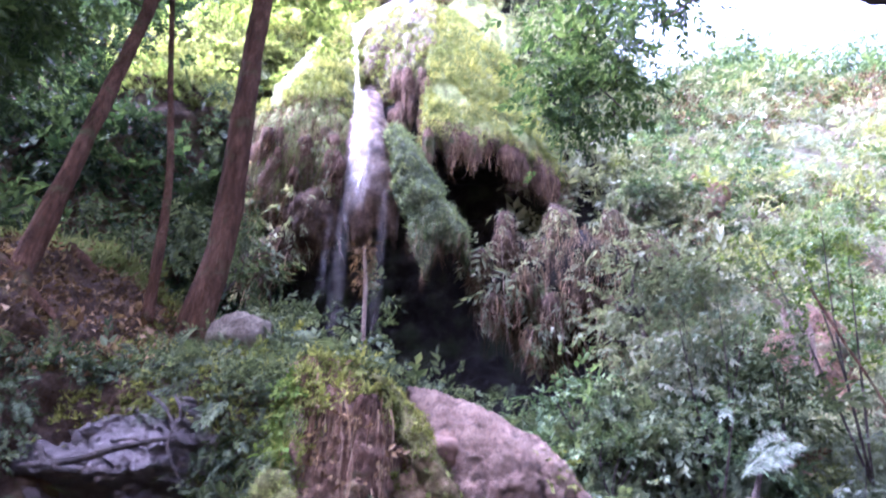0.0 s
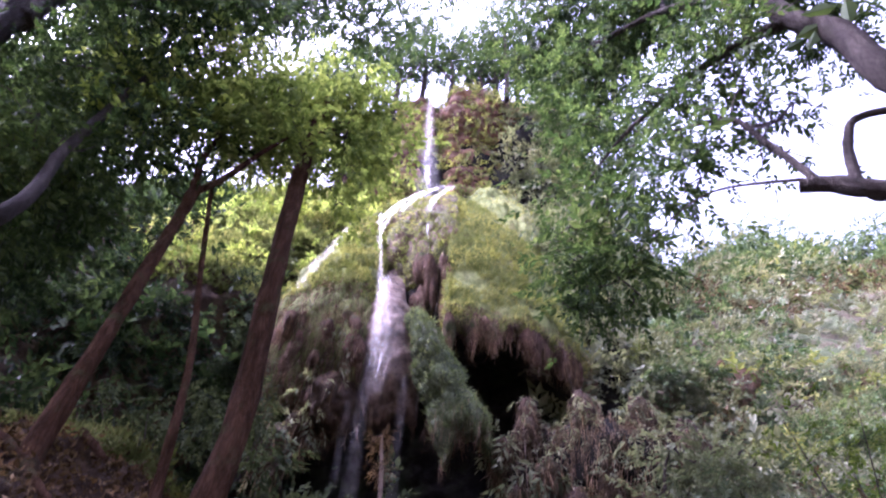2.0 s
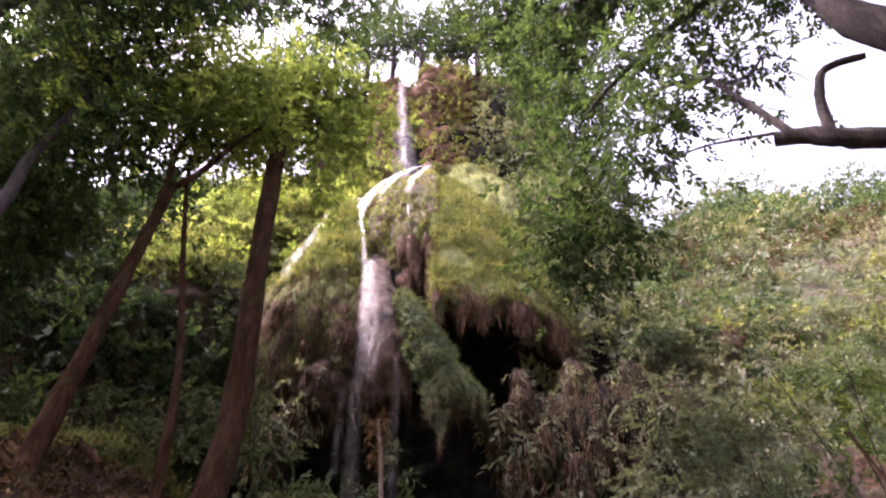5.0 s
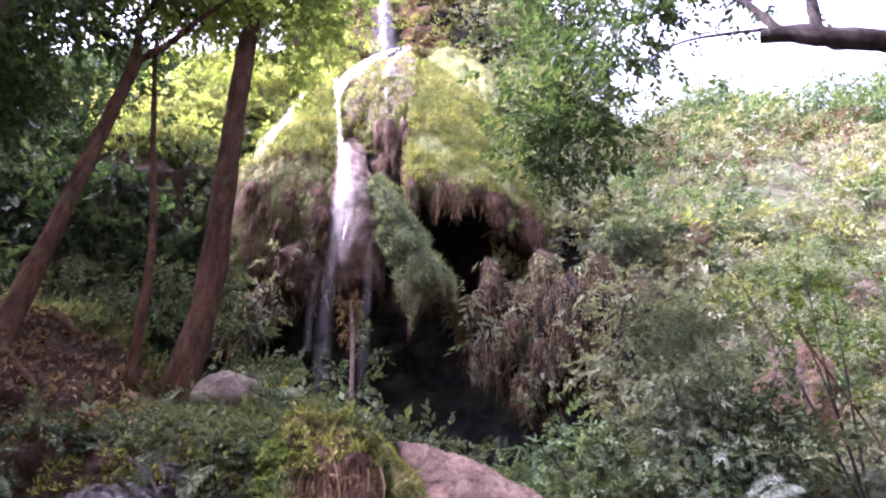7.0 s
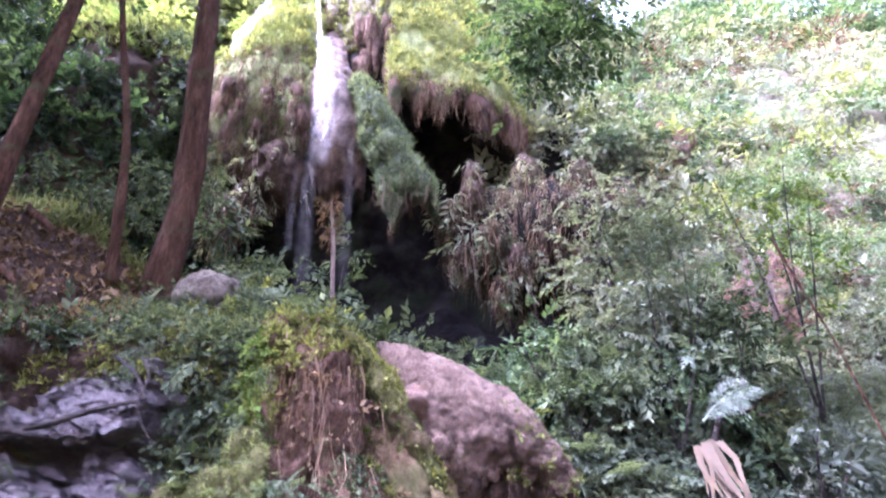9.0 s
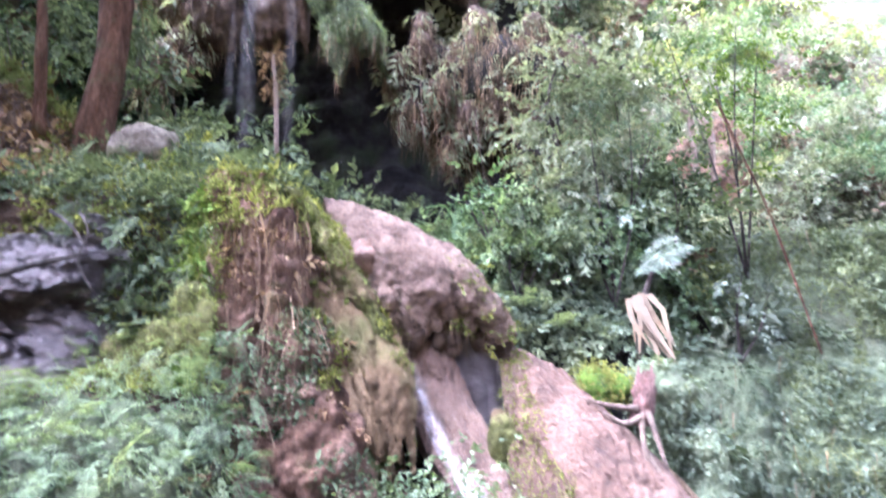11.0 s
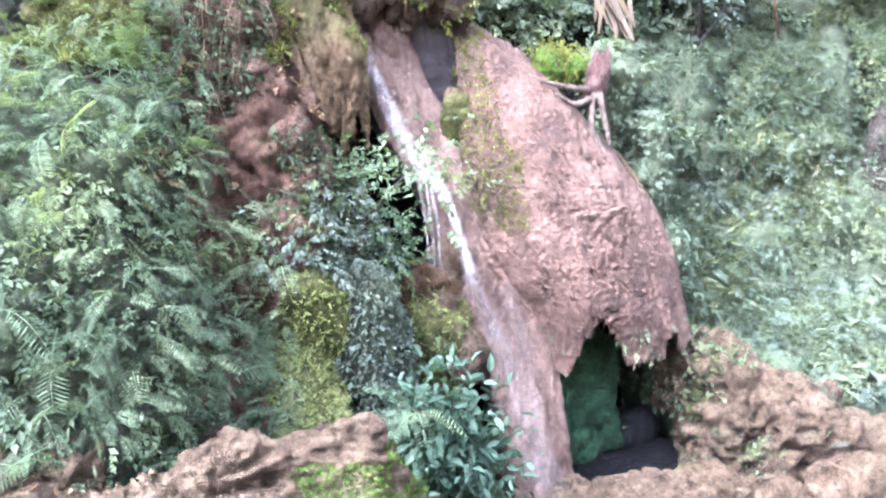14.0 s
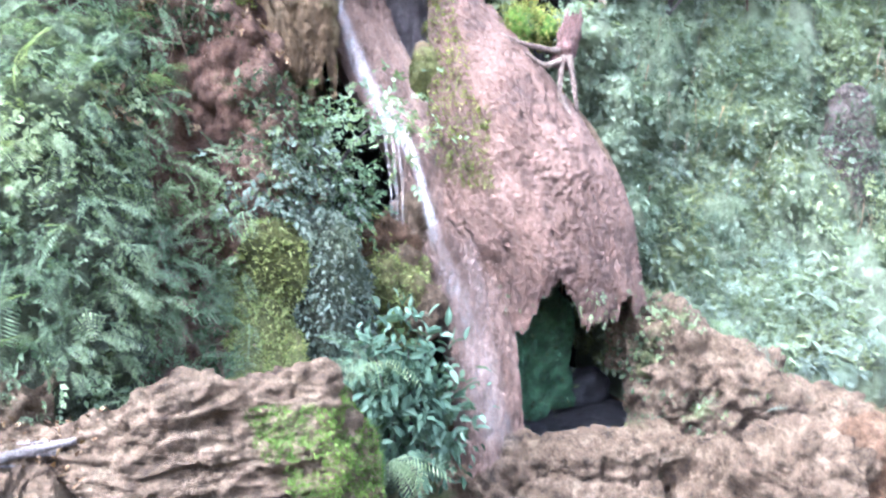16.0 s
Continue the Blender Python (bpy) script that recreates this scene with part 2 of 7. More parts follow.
def straw(w=0.03, seed=0):
    r = np.random.default_rng(seed)
    y, z = np.cumsum(r.normal(0, 0.05, 4)), np.cumsum(r.normal(0, 0.04, 4))
    v = []
    for i, s in enumerate((0, 0.33, 0.7, 1)):
        h = w * (1 - 0.8 * s)
        v += [(s, y[i] + h, z[i]), (s, y[i] - h, z[i])]
    f = [(0, 1, 2), (1, 3, 2), (2, 3, 4), (3, 5, 4), (4, 5, 6), (5, 7, 6)]
    return np.array(v), np.array(f)


def tuft(k=7, seed=0, w=0.09):
    r = np.random.default_rng(seed)
    out = []
    for j in range(k):
        a, l = r.uniform(0, 6.28), r.uniform(0.6, 1)
        d, sd = np.array([math.cos(a), math.sin(a), 0]), np.array([-math.sin(a), math.cos(a), 0])
        up = np.array([0, 0, 1])
        b = d * 0.05
        t = d * 0.6 * l + up * 0.75 * l
        out.append((np.array([b + sd * w, b - sd * w, t]), np.array([(0, 1, 2)])))
    return join(*out)


def strew(shapes, at, axis, normal, size, rng):
    """Copies of the shapes in one mesh: at each place, along axis, with the upper side to normal."""
    vs, fs, n0 = [], [], 0
    which = rng.integers(0, len(shapes), len(at))
    x = unit(axis)
    y = unit(np.cross(normal, x))
    z = np.cross(x, y)
    size = np.broadcast_to(size, (len(at),))
    for k, (v, f) in enumerate(shapes):
        i = np.nonzero(which == k)[0]
        if not len(i):
            continue
        p = at[i, None] + size[i, None, None] * (v[None, :, :1] * x[i, None] + v[None, :, 1:2] * y[i, None] + v[None, :, 2:] * z[i, None])
        vs.append(p.reshape(-1, 3))
        fs.append((f[None] + (np.arange(len(i)) * len(v))[:, None, None]).reshape(-1, 3) + n0)
        n0 += len(i) * len(v)
    return np.vstack(vs), np.vstack(fs)


SPRIGS = [sprig(6, 0.44, 0.52, k) for k in range(5)]
NARROW = [sprig(7, 0.44, 0.3, 20 + k) for k in range(4)]
FINE = [leaf_fine()]
PLAIN = [leaf_plain(0.6), leaf_plain(0.45)]
FRONDS = [frond(11, 0.3, 0.5, 0.3), frond(10, 0.34, 0.7, 0.25), frond(12, 0.27, 0.35, 0.3)]
STRAWS = [straw(0.014, k) for k in range(6)]
DROOPS = [sprig(8, 0.3, 0.2, 40 + k, 0.45) for k in range(4)]
LACY = [frond(15, 0.25, 0.5, 0.3, 0.018), frond(14, 0.28, 0.75, 0.3, 0.018), frond(16, 0.22, 0.4, 0.25, 0.016)]
BRACKEN = [bracken(9, 0.42, 0.45, 0.3, 4), bracken(9, 0.46, 0.7, 0.3, 4), bracken(10, 0.36, 0.35, 0.2, 4)]
THREADS = [straw(0.0045, 60 + k) for k in range(6)]
TUFTS = [tuft(7, k) for k in range(4)]
MOSSES = [tuft(5, 10 + k, 0.06) for k in range(4)]
UP = np.array([0, 0, 1.0])


def cover(shapes, vf, n, size, rng, keep=None, hang=0.35, lift=0.5, spread=0.8, vary=0.35, jitter=0.12, toward=(0, -1.0, 0.35)):
    """Leaves that grow out of a surface and hang over."""
    p, nn = sample(vf, n, rng, keep, toward, jitter)
    axis = nn * 0.7 + rng.normal(0, spread, p.shape) - UP * hang
    normal = nn * 0.5 + UP * lift + rng.normal(0, 0.35, p.shape)
    return strew(shapes, p, axis, normal, size * np.exp(rng.normal(0, vary, len(p))), rng)


def hanging(vf, n, length, rng, keep=None, jitter=0.05, shapes=None):
    """Straws, roots and dead stalks that hang straight down from a surface."""
    p, nn = sample(vf, n, rng, keep, (0, -1.0, 0.35), jitter)
    axis = -UP + rng.normal(0, 0.09, p.shape) + nn * 0.05
    return strew(shapes or STRAWS, p, axis, nn + rng.normal(0, 0.6, p.shape), length * np.minimum(np.exp(rng.normal(0, 0.45, len(p))), 1.9), rng)


def crown(centres, radii, clumps, leaves, size, rng, shapes=None, clump=0.45, flat=0.6):
    """Sprigs in uneven clumps through one or more rounded volumes."""
    cs = np.asarray(centres, float)
    rs = np.asarray(radii, float)
    w = rs.prod(1) ** 0.8
    k = rng.choice(len(cs), clumps, p=w / w.sum())
    d = unit(rng.normal(size=(clumps, 3))) * (rng.random((clumps, 1)) ** 0.45)
    mid = cs[k] + d * rs[k]
    j = np.repeat(np.arange(clumps), rng.poisson(leaves, clumps))
    spread = clump * np.exp(rng.normal(0, 0.35, clumps))
    p = mid[j] + rng.normal(size=(len(j), 3)) * spread[j, None] * (1, 1, flat)
    axis = (p - mid[j]) / spread[j, None] + rng.normal(0, 0.6, p.shape) - UP * 0.35
    normal = UP + rng.normal(0, 0.5, p.shape)
    return strew(shapes or SPRIGS, p, axis, normal, size * np.exp(rng.normal(0, 0.25, len(p))), rng), mid


# ---- materials ----


def ramp(nt, fac, stops):
    r = nt.nodes.new("ShaderNodeValToRGB")
    while len(r.color_ramp.elements) < len(stops):
        r.color_ramp.elements.new(0.5)
    for e, (pos, c) in zip(r.color_ramp.elements, stops):
        e.position, e.color = pos, (*c, 1)
    nt.links.new(fac, r.inputs["Fac"])
    return r.outputs["Color"]


def noise_tex(nt, scale, detail=6, rough=0.6, stretch=(1, 1, 1)):
    tc, mp, nz = nt.nodes.new("ShaderNodeTexCoord"), nt.nodes.new("ShaderNodeMapping"), nt.nodes.new("ShaderNodeTexNoise")
    mp.inputs["Scale"].default_value = stretch
    nz.inputs["Scale"].default_value, nz.inputs["Detail"].default_value, nz.inputs["Roughness"].default_value = scale, detail, rough
    nt.links.new(tc.outputs["Object"], mp.inputs["Vector"])
    nt.links.new(mp.outputs["Vector"], nz.inputs["Vector"])
    return nz.outputs["Fac"]


def blend(nt, fac, a, b, mode="MIX"):
    m = nt.nodes.new("ShaderNodeMix")
    m.data_type, m.blend_type = "RGBA", mode
    for sock, value in ((m.inputs["Factor"], fac), (m.inputs["A"], a), (m.inputs["B"], b)):
        if isinstance(value, (int, float)):
            sock.default_value = value
        elif isinstance(value, tuple):
            sock.default_value = (*value, 1)
        else:
            nt.links.new(value, sock)
    return m.outputs["Result"]


def fresh(name):
    m = bpy.data.materials.new(name)
    m.use_nodes = True
    return m, m.node_tree, m.node_tree.nodes["Principled BSDF"]


def earth(name, dark, mid, light, scale=1.2, rough=0.85, bump=0.6, moss=None, moss_at=(0.5, 0.6), stretch=(1, 1, 1), moss_scale=0.9, spec=0.3, moss2=None, crisp=1.0):
    """Rock, tufa or soil: broad stains, fine grain and, where given, patches of moss."""
    m, nt, bs = fresh(name)
    broad, grain, fine = noise_tex(nt, scale, 6, 0.6, stretch), noise_tex(nt, scale * 4.5, 9, 0.72, stretch), noise_tex(nt, scale * 17, 5, 0.65)
    col = ramp(nt, broad, [(0.3, dark), (0.5, mid), (0.72, light)])
    col = blend(nt, 0.85 * crisp, col, ramp(nt, grain, [(0.34, (0.25, 0.23, 0.22)), (0.48, (0.72, 0.72, 0.72)), (0.66, (1.15, 1.15, 1.15))]), "MULTIPLY")
    col = blend(nt, 0.6 * crisp, col, ramp(nt, fine, [(0.35, (0.45, 0.44, 0.43)), (0.6, (1.1, 1.1, 1.1))]), "MULTIPLY")
    if moss:
        patch = ramp(nt, noise_tex(nt, moss_scale, 7, 0.62), [(moss_at[0], (0, 0, 0)), (moss_at[1], (1, 1, 1))])
        green = ramp(nt, grain, [(0.25, tuple(c * 0.45 for c in moss)), (0.6, moss), (0.8, moss2 or moss)])
        col = blend(nt, patch, col, green)
    nt.links.new(col, bs.inputs["Base Color"])
    bs.inputs["Roughness"].default_value, bs.inputs["Specular IOR Level"].default_value = rough, spec
    b1, b2 = nt.nodes.new("ShaderNodeBump"), nt.nodes.new("ShaderNodeBump")
    b1.inputs["Strength"].default_value, b1.inputs["Distance"].default_value = bump, 0.16
    b2.inputs["Strength"].default_value, b2.inputs["Distance"].default_value = bump, 0.05
    nt.links.new(grain, b1.inputs["Height"])
    nt.links.new(fine, b2.inputs["Height"])
    nt.links.new(b1.outputs["Normal"], b2.inputs["Normal"])
    nt.links.new(b2.outputs["Normal"], bs.inputs["Normal"])
    return m


def leafy(name, dark, mid, light, gloss=0.35, through_light=0.35, patch=0.5, rough=0.5):
    """Leaves: each its own shade, paler and darker stands, light coming through."""
    m, nt, bs = fresh(name)
    geo = nt.nodes.new("ShaderNodeNewGeometry")
    each = ramp(nt, geo.outputs["Random Per Island"], [(0.0, dark), (0.5, mid), (0.9, light), (1.0, tuple(min(1, c * 1.08) for c in light))])
    stand = ramp(nt, noise_tex(nt, patch, 4, 0.6), [(0.32, (0.5, 0.55, 0.5)), (0.5, (0.9, 0.9, 0.9)), (0.7, (1.3, 1.2, 1.0))])
    col = blend(nt, 1.0, each, stand, "MULTIPLY")
    nt.links.new(col, bs.inputs["Base Color"])
    bs.inputs["Roughness"].default_value, bs.inputs["Specular IOR Level"].default_value = rough, gloss
    tr, mx = nt.nodes.new("ShaderNodeBsdfTranslucent"), nt.nodes.new("ShaderNodeMixShader")
    nt.links.new(blend(nt, 1.0, col, (1.25, 1.25, 0.6), "MULTIPLY"), tr.inputs["Color"])
    mx.inputs["Fac"].default_value = through_light
    nt.links.new(bs.outputs["BSDF"], mx.inputs[1])
    nt.links.new(tr.outputs["BSDF"], mx.inputs[2])
    nt.links.new(mx.outputs["Shader"], nt.nodes["Material Output"].inputs["Surface"])
    return m


def foam(name, low, high, stretch=(5, 5, 0.35), scale=2.0, colour=(0.88, 0.85, 0.8)):
    """Falling water: white broken strands, clear between them."""
    m, nt, bs = fresh(name)
    f = ramp(nt, noise_tex(nt, scale, 6, 0.65, stretch), [(low, (0, 0, 0)), (high, (1, 1, 1))])
    thin = nt.nodes.new("ShaderNodeAttribute")
    thin.attribute_name = "thinness"
    f = blend(nt, 1.0, f, thin.outputs["Color"], "MULTIPLY")
    bs.inputs["Base Color"].default_value, bs.inputs["Roughness"].default_value = (*colour, 1), 0.25
    bs.inputs["Subsurface Weight"].default_value = 0.0
    tp, mx = nt.nodes.new("ShaderNodeBsdfTransparent"), nt.nodes.new("ShaderNodeMixShader")
    nt.links.new(f, mx.inputs["Fac"])
    nt.links.new(tp.outputs["BSDF"], mx.inputs[1])
    nt.links.new(bs.outputs["BSDF"], mx.inputs[2])
    nt.links.new(mx.outputs["Shader"], nt.nodes["Material Output"].inputs["Surface"])
    return m


TUFA = earth("pink_tufa", (0.062, 0.034, 0.021), (0.142, 0.084, 0.055), (0.235, 0.151, 0.108), 0.8, 0.75, 0.9, spec=0.3, crisp=0.75)
TUFA_PALE = earth("wet_pale_tufa", (0.075, 0.044, 0.028), (0.17, 0.106, 0.072), (0.28, 0.192, 0.14), 1.6, 0.65, 0.9, stretch=(1.5, 1.5, 0.45), spec=0.3, crisp=0.8)
TUFA_LIGHT = earth("pale_tufa", (0.08, 0.05, 0.033), (0.22, 0.15, 0.106), (0.38, 0.284, 0.215), 2.4, 0.75, 1.0, spec=0.2)
TUFA_DRY = earth("tan_tufa", (0.046, 0.032, 0.02), (0.172, 0.123, 0.075), (0.29, 0.219, 0.14), 5.0, 0.95, 1.0, spec=0.1, crisp=1.0)
TUFA_MOSSY = earth("mossy_tufa", (0.046, 0.032, 0.02), (0.165, 0.117, 0.07), (0.28, 0.212, 0.134), 4.6, 0.95, 1.0, (0.105, 0.125, 0.042), (0.5, 0.6), spec=0.1)
PALE_ROCK = earth("pale_grey_rock", (0.1, 0.085, 0.062), (0.23, 0.2, 0.15), (0.35, 0.31, 0.24), 4.0, 0.95, 1.0, (0.13, 0.15, 0.065), (0.52, 0.64), spec=0.1)
OCHRE = earth("ochre_tufa", (0.085, 0.055, 0.028), (0.2, 0.138, 0.072), (0.3, 0.225, 0.13), 1.6, 0.95, 1.0, (0.12, 0.125, 0.042), (0.48, 0.64), (1, 1, 0.35), spec=0.15, crisp=0.7)
RED_EARTH = earth("red_earth", (0.045, 0.025, 0.016), (0.155, 0.093, 0.06), (0.27, 0.18, 0.125), 2.8, 0.95, 1.0, (0.08, 0.105, 0.035), (0.54, 0.66), (1, 1, 0.6), spec=0.1)
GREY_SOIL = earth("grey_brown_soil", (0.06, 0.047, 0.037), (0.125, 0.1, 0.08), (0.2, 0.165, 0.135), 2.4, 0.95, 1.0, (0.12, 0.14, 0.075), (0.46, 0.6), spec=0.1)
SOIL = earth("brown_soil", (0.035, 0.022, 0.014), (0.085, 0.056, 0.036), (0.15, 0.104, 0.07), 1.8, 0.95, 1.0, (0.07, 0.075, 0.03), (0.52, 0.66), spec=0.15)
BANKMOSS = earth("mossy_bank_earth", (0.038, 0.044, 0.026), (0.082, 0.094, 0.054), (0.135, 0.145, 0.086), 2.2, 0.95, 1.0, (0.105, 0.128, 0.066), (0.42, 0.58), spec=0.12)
# overgrown rock, nearly black: the grotto's shade is put into the colour
SHADE_ROCK = earth("shade_dark_overgrown_rock", (0.006, 0.0055, 0.005), (0.016, 0.014, 0.012), (0.04, 0.033, 0.028), 0.9, 0.95, 1.0, (0.022, 0.03, 0.013), (0.5, 0.64), spec=0.15)
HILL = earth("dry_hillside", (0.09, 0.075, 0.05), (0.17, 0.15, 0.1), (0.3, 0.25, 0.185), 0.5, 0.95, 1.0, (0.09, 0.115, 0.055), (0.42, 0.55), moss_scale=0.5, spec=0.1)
SLOPE = earth("mossy_slope", (0.085, 0.102, 0.054), (0.135, 0.16, 0.09), (0.185, 0.205, 0.122), 0.9, 0.95, 1.0, (0.13, 0.168, 0.084), (0.4, 0.6), crisp=0.5)
TUFA_CREAM = earth("cream_tufa", (0.06, 0.038, 0.02), (0.155, 0.103, 0.054), (0.26, 0.187, 0.108), 1.8, 0.75, 1.0, (0.12, 0.125, 0.042), (0.46, 0.58), (1.4, 1.4, 0.4), spec=0.25, crisp=0.9)
MOSS_DARK = earth("olive_moss", (0.065, 0.072, 0.023), (0.145, 0.152, 0.048), (0.22, 0.215, 0.085), 2.0, 0.95, 0.9, (0.2, 0.145, 0.085), (0.5, 0.64), spec=0.1)
# wet rock, blackened further: the low cave's shade is put into the colour
WET = earth("wet_rock_cave_shade", (0.005, 0.005, 0.005), (0.011, 0.0105, 0.011), (0.028, 0.026, 0.026), 1.8, 0.5, 0.9, spec=0.4)
WETGREEN = earth("algae_rock", (0.02, 0.06, 0.024), (0.055, 0.14, 0.058), (0.1, 0.21, 0.095), 4.0, 0.75, 1.0)
RUST_ROCK = earth("orange_tufa", (0.06, 0.034, 0.018), (0.18, 0.112, 0.062), (0.3, 0.205, 0.125), 2.6, 0.95, 1.0, spec=0.12)
SLATE = earth("grey_purple_rock", (0.038, 0.03, 0.027), (0.1, 0.082, 0.077), (0.19, 0.162, 0.155), 2.6, 0.5, 1.0, stretch=(1, 1, 1.5), spec=0.4, crisp=0.8)
MOSS = earth("bright_moss", (0.11, 0.135, 0.04), (0.2, 0.238, 0.078), (0.32, 0.35, 0.13), 1.1, 0.95, 0.9, (0.36, 0.275, 0.16), (0.57, 0.74), (1, 1, 0.5), spec=0.1)
VIVID = earth("vivid_moss", (0.05, 0.1, 0.00905), (0.11, 0.2, 0.0136), (0.17, 0.28, 0.0339), 3.0, 0.95, 0.8)
CLAY = earth("orange_clay", (0.09, 0.052, 0.03), (0.19, 0.115, 0.066), (0.29, 0.195, 0.122), 1.4, 0.95, 1.0, (0.09, 0.105, 0.05), (0.47, 0.58))
REDROCK = earth("rust_rock", (0.08, 0.043, 0.026), (0.2, 0.112, 0.064), (0.36, 0.21, 0.125), 0.5, 0.9, 0.9, (0.16, 0.15, 0.055), (0.52, 0.62))
BARK = earth("reddish_bark", (0.03, 0.015, 0.008), (0.092, 0.048, 0.026), (0.165, 0.1, 0.062), 5.0, 0.95, 1.0, (0.07, 0.075, 0.03), (0.54, 0.68), stretch=(1.5, 1.5, 0.3), moss_scale=2.0, spec=0.08)
BARK_DARK = earth("dark_bark", (0.02, 0.016, 0.013), (0.045, 0.036, 0.029), (0.09, 0.075, 0.062), 3.0, 0.9, 1.0, stretch=(1.5, 1.5, 0.3))
BARK_RED = earth("red_brown_wood", (0.07, 0.035, 0.026), (0.16, 0.085, 0.065), (0.26, 0.16, 0.13), 5.0, 0.9, 1.0, stretch=(1.5, 1.5, 0.3))
BARK_GREY = earth("pale_grey_bark", (0.03, 0.025, 0.021), (0.07, 0.059, 0.05), (0.135, 0.117, 0.1), 2.5, 0.95, 1.0, (0.06, 0.068, 0.035), (0.56, 0.7), stretch=(1.5, 1.5, 0.4), spec=0.1)
ROOT = earth("pale_root_wood", (0.1, 0.068, 0.046), (0.205, 0.15, 0.108), (0.31, 0.245, 0.185), 4.0, 0.85, 0.8, stretch=(1, 1, 0.5))
# forest leaf darkened: the canopy shade of the left slope is in the colour
L_DARK = leafy("shade_toned_forest_leaf", (0.009, 0.019, 0.01), (0.02, 0.037, 0.019), (0.05, 0.078, 0.038), 0.15, 0.32, rough=0.75)
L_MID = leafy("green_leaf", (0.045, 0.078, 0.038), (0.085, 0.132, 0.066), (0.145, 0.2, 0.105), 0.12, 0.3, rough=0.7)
# dim leaf for the edge of the woods, with the shade in its colour
L_BANK = leafy("shade_toned_weed_leaf", (0.022, 0.037, 0.022), (0.046, 0.067, 0.042), (0.086, 0.114, 0.071), 0.15, 0.26, rough=0.75)
# leaf greyed and paled: the hillside's haze is put into the colour
L_GREY = leafy("haze_greyed_leaf", (0.11, 0.128, 0.085), (0.17, 0.19, 0.132), (0.235, 0.255, 0.185), 0.04, 0.32, 0.5, 0.9)
# far leaf, with the haze of distance painted in as a paler green
L_FAR = leafy("haze_paled_leaf", (0.13, 0.145, 0.1), (0.19, 0.207, 0.142), (0.26, 0.275, 0.195), 0.06, 0.25, 0.25, 0.85)
# tree leaf brightened: sun shining through the crowns is put into the colour
L_BACKLIT = leafy("backlit_tone_leaf", (0.11, 0.155, 0.045), (0.185, 0.245, 0.075), (0.27, 0.335, 0.11), 0.08, 0.65)
L_SKIRT = leafy("withered_leaf", (0.044, 0.032, 0.022), (0.105, 0.078, 0.055), (0.19, 0.148, 0.11), 0.05, 0.25, 1.2, 0.88)
# yellow-green leaf whose bright colour carries the sunlight of the open slopes
L_BRIGHT = leafy("sunlit_tone_leaf", (0.1, 0.12, 0.045), (0.165, 0.19, 0.075), (0.245, 0.268, 0.115), 0.06, 0.35, 0.5, 0.8)
L_FERN = leafy("fern_leaf", (0.078, 0.11, 0.06), (0.128, 0.17, 0.098), (0.182, 0.228, 0.14), 0.03, 0.32, 1.1, 0.9)
L_SLOPE = leafy("slope_creeper_leaf", (0.072, 0.096, 0.062), (0.102, 0.13, 0.087), (0.138, 0.168, 0.115), 0.02, 0.3, 0.5, 0.95)
L_WEED = leafy("bank_weed_leaf", (0.034, 0.048, 0.028), (0.064, 0.084, 0.047), (0.112, 0.138, 0.078), 0.06, 0.28, 0.8, 0.85)
L_GLOSSY = leafy("glossy_shrub_leaf", (0.035, 0.062, 0.038), (0.065, 0.106, 0.066), (0.112, 0.162, 0.108), 0.12, 0.28, 0.9, 0.7)
L_STRIP = leafy("vivid_creeper_leaf", (0.045, 0.078, 0.016), (0.085, 0.132, 0.028), (0.135, 0.19, 0.045), 0.04, 0.22, 1.5, 0.9)
L_TREE = leafy("tree_leaf", (0.022, 0.043, 0.018), (0.042, 0.074, 0.031), (0.082, 0.122, 0.05), 0.12, 0.46)
L_BLUE = leafy("shade_green_leaf", (0.055, 0.07, 0.05), (0.098, 0.12, 0.09), (0.155, 0.182, 0.14), 0.06, 0.3, rough=0.85)
L_MOSS = leafy("moss_blade", (0.14, 0.165, 0.055), (0.225, 0.25, 0.092), (0.33, 0.345, 0.145), 0.05, 0.3, 0.8, 0.9)
L_OLIVE = leafy("olive_moss_blade", (0.066, 0.078, 0.022), (0.135, 0.152, 0.044), (0.225, 0.24, 0.075), 0.05, 0.32, 1.5, 0.9)
L_STRAW = leafy("dry_stalk", (0.052, 0.036, 0.023), (0.135, 0.094, 0.061), (0.25, 0.184, 0.127), 0.05, 0.2, 0.9, 0.9)
L_DRY = leafy("dead_leaf", (0.042, 0.026, 0.015), (0.12, 0.078, 0.044), (0.235, 0.168, 0.102), 0.05, 0.2, 1.2, 0.9)
L_PALE = leafy("pale_palm_leaf", (0.09, 0.12, 0.083), (0.135, 0.17, 0.127), (0.185, 0.215, 0.168), 0.1, 0.25)
L_MOSSY = leafy("slope_moss_blade", (0.1, 0.124, 0.064), (0.142, 0.172, 0.095), (0.188, 0.22, 0.128), 0.03, 0.3, 0.7, 0.9)
L_LIME = leafy("ochre_moss_blade", (0.125, 0.15, 0.053), (0.195, 0.226, 0.082), (0.275, 0.298, 0.12), 0.03, 0.3, 1.2, 0.9)
STICK = earth("weathered_wood", (0.14, 0.12, 0.105), (0.27, 0.235, 0.21), (0.4, 0.36, 0.33), 4.0, 0.9, 0.8, stretch=(0.4, 1, 1))
L_PALM = leafy("dry_palm_leaf", (0.065, 0.05, 0.033), (0.115, 0.09, 0.063), (0.185, 0.15, 0.108), 0.03, 0.2, 0.9, 0.9)
L_SAGE = leafy("sage_moss_blade", (0.08, 0.112, 0.06), (0.135, 0.175, 0.1), (0.21, 0.25, 0.15), 0.05, 0.3, 0.9, 0.9)
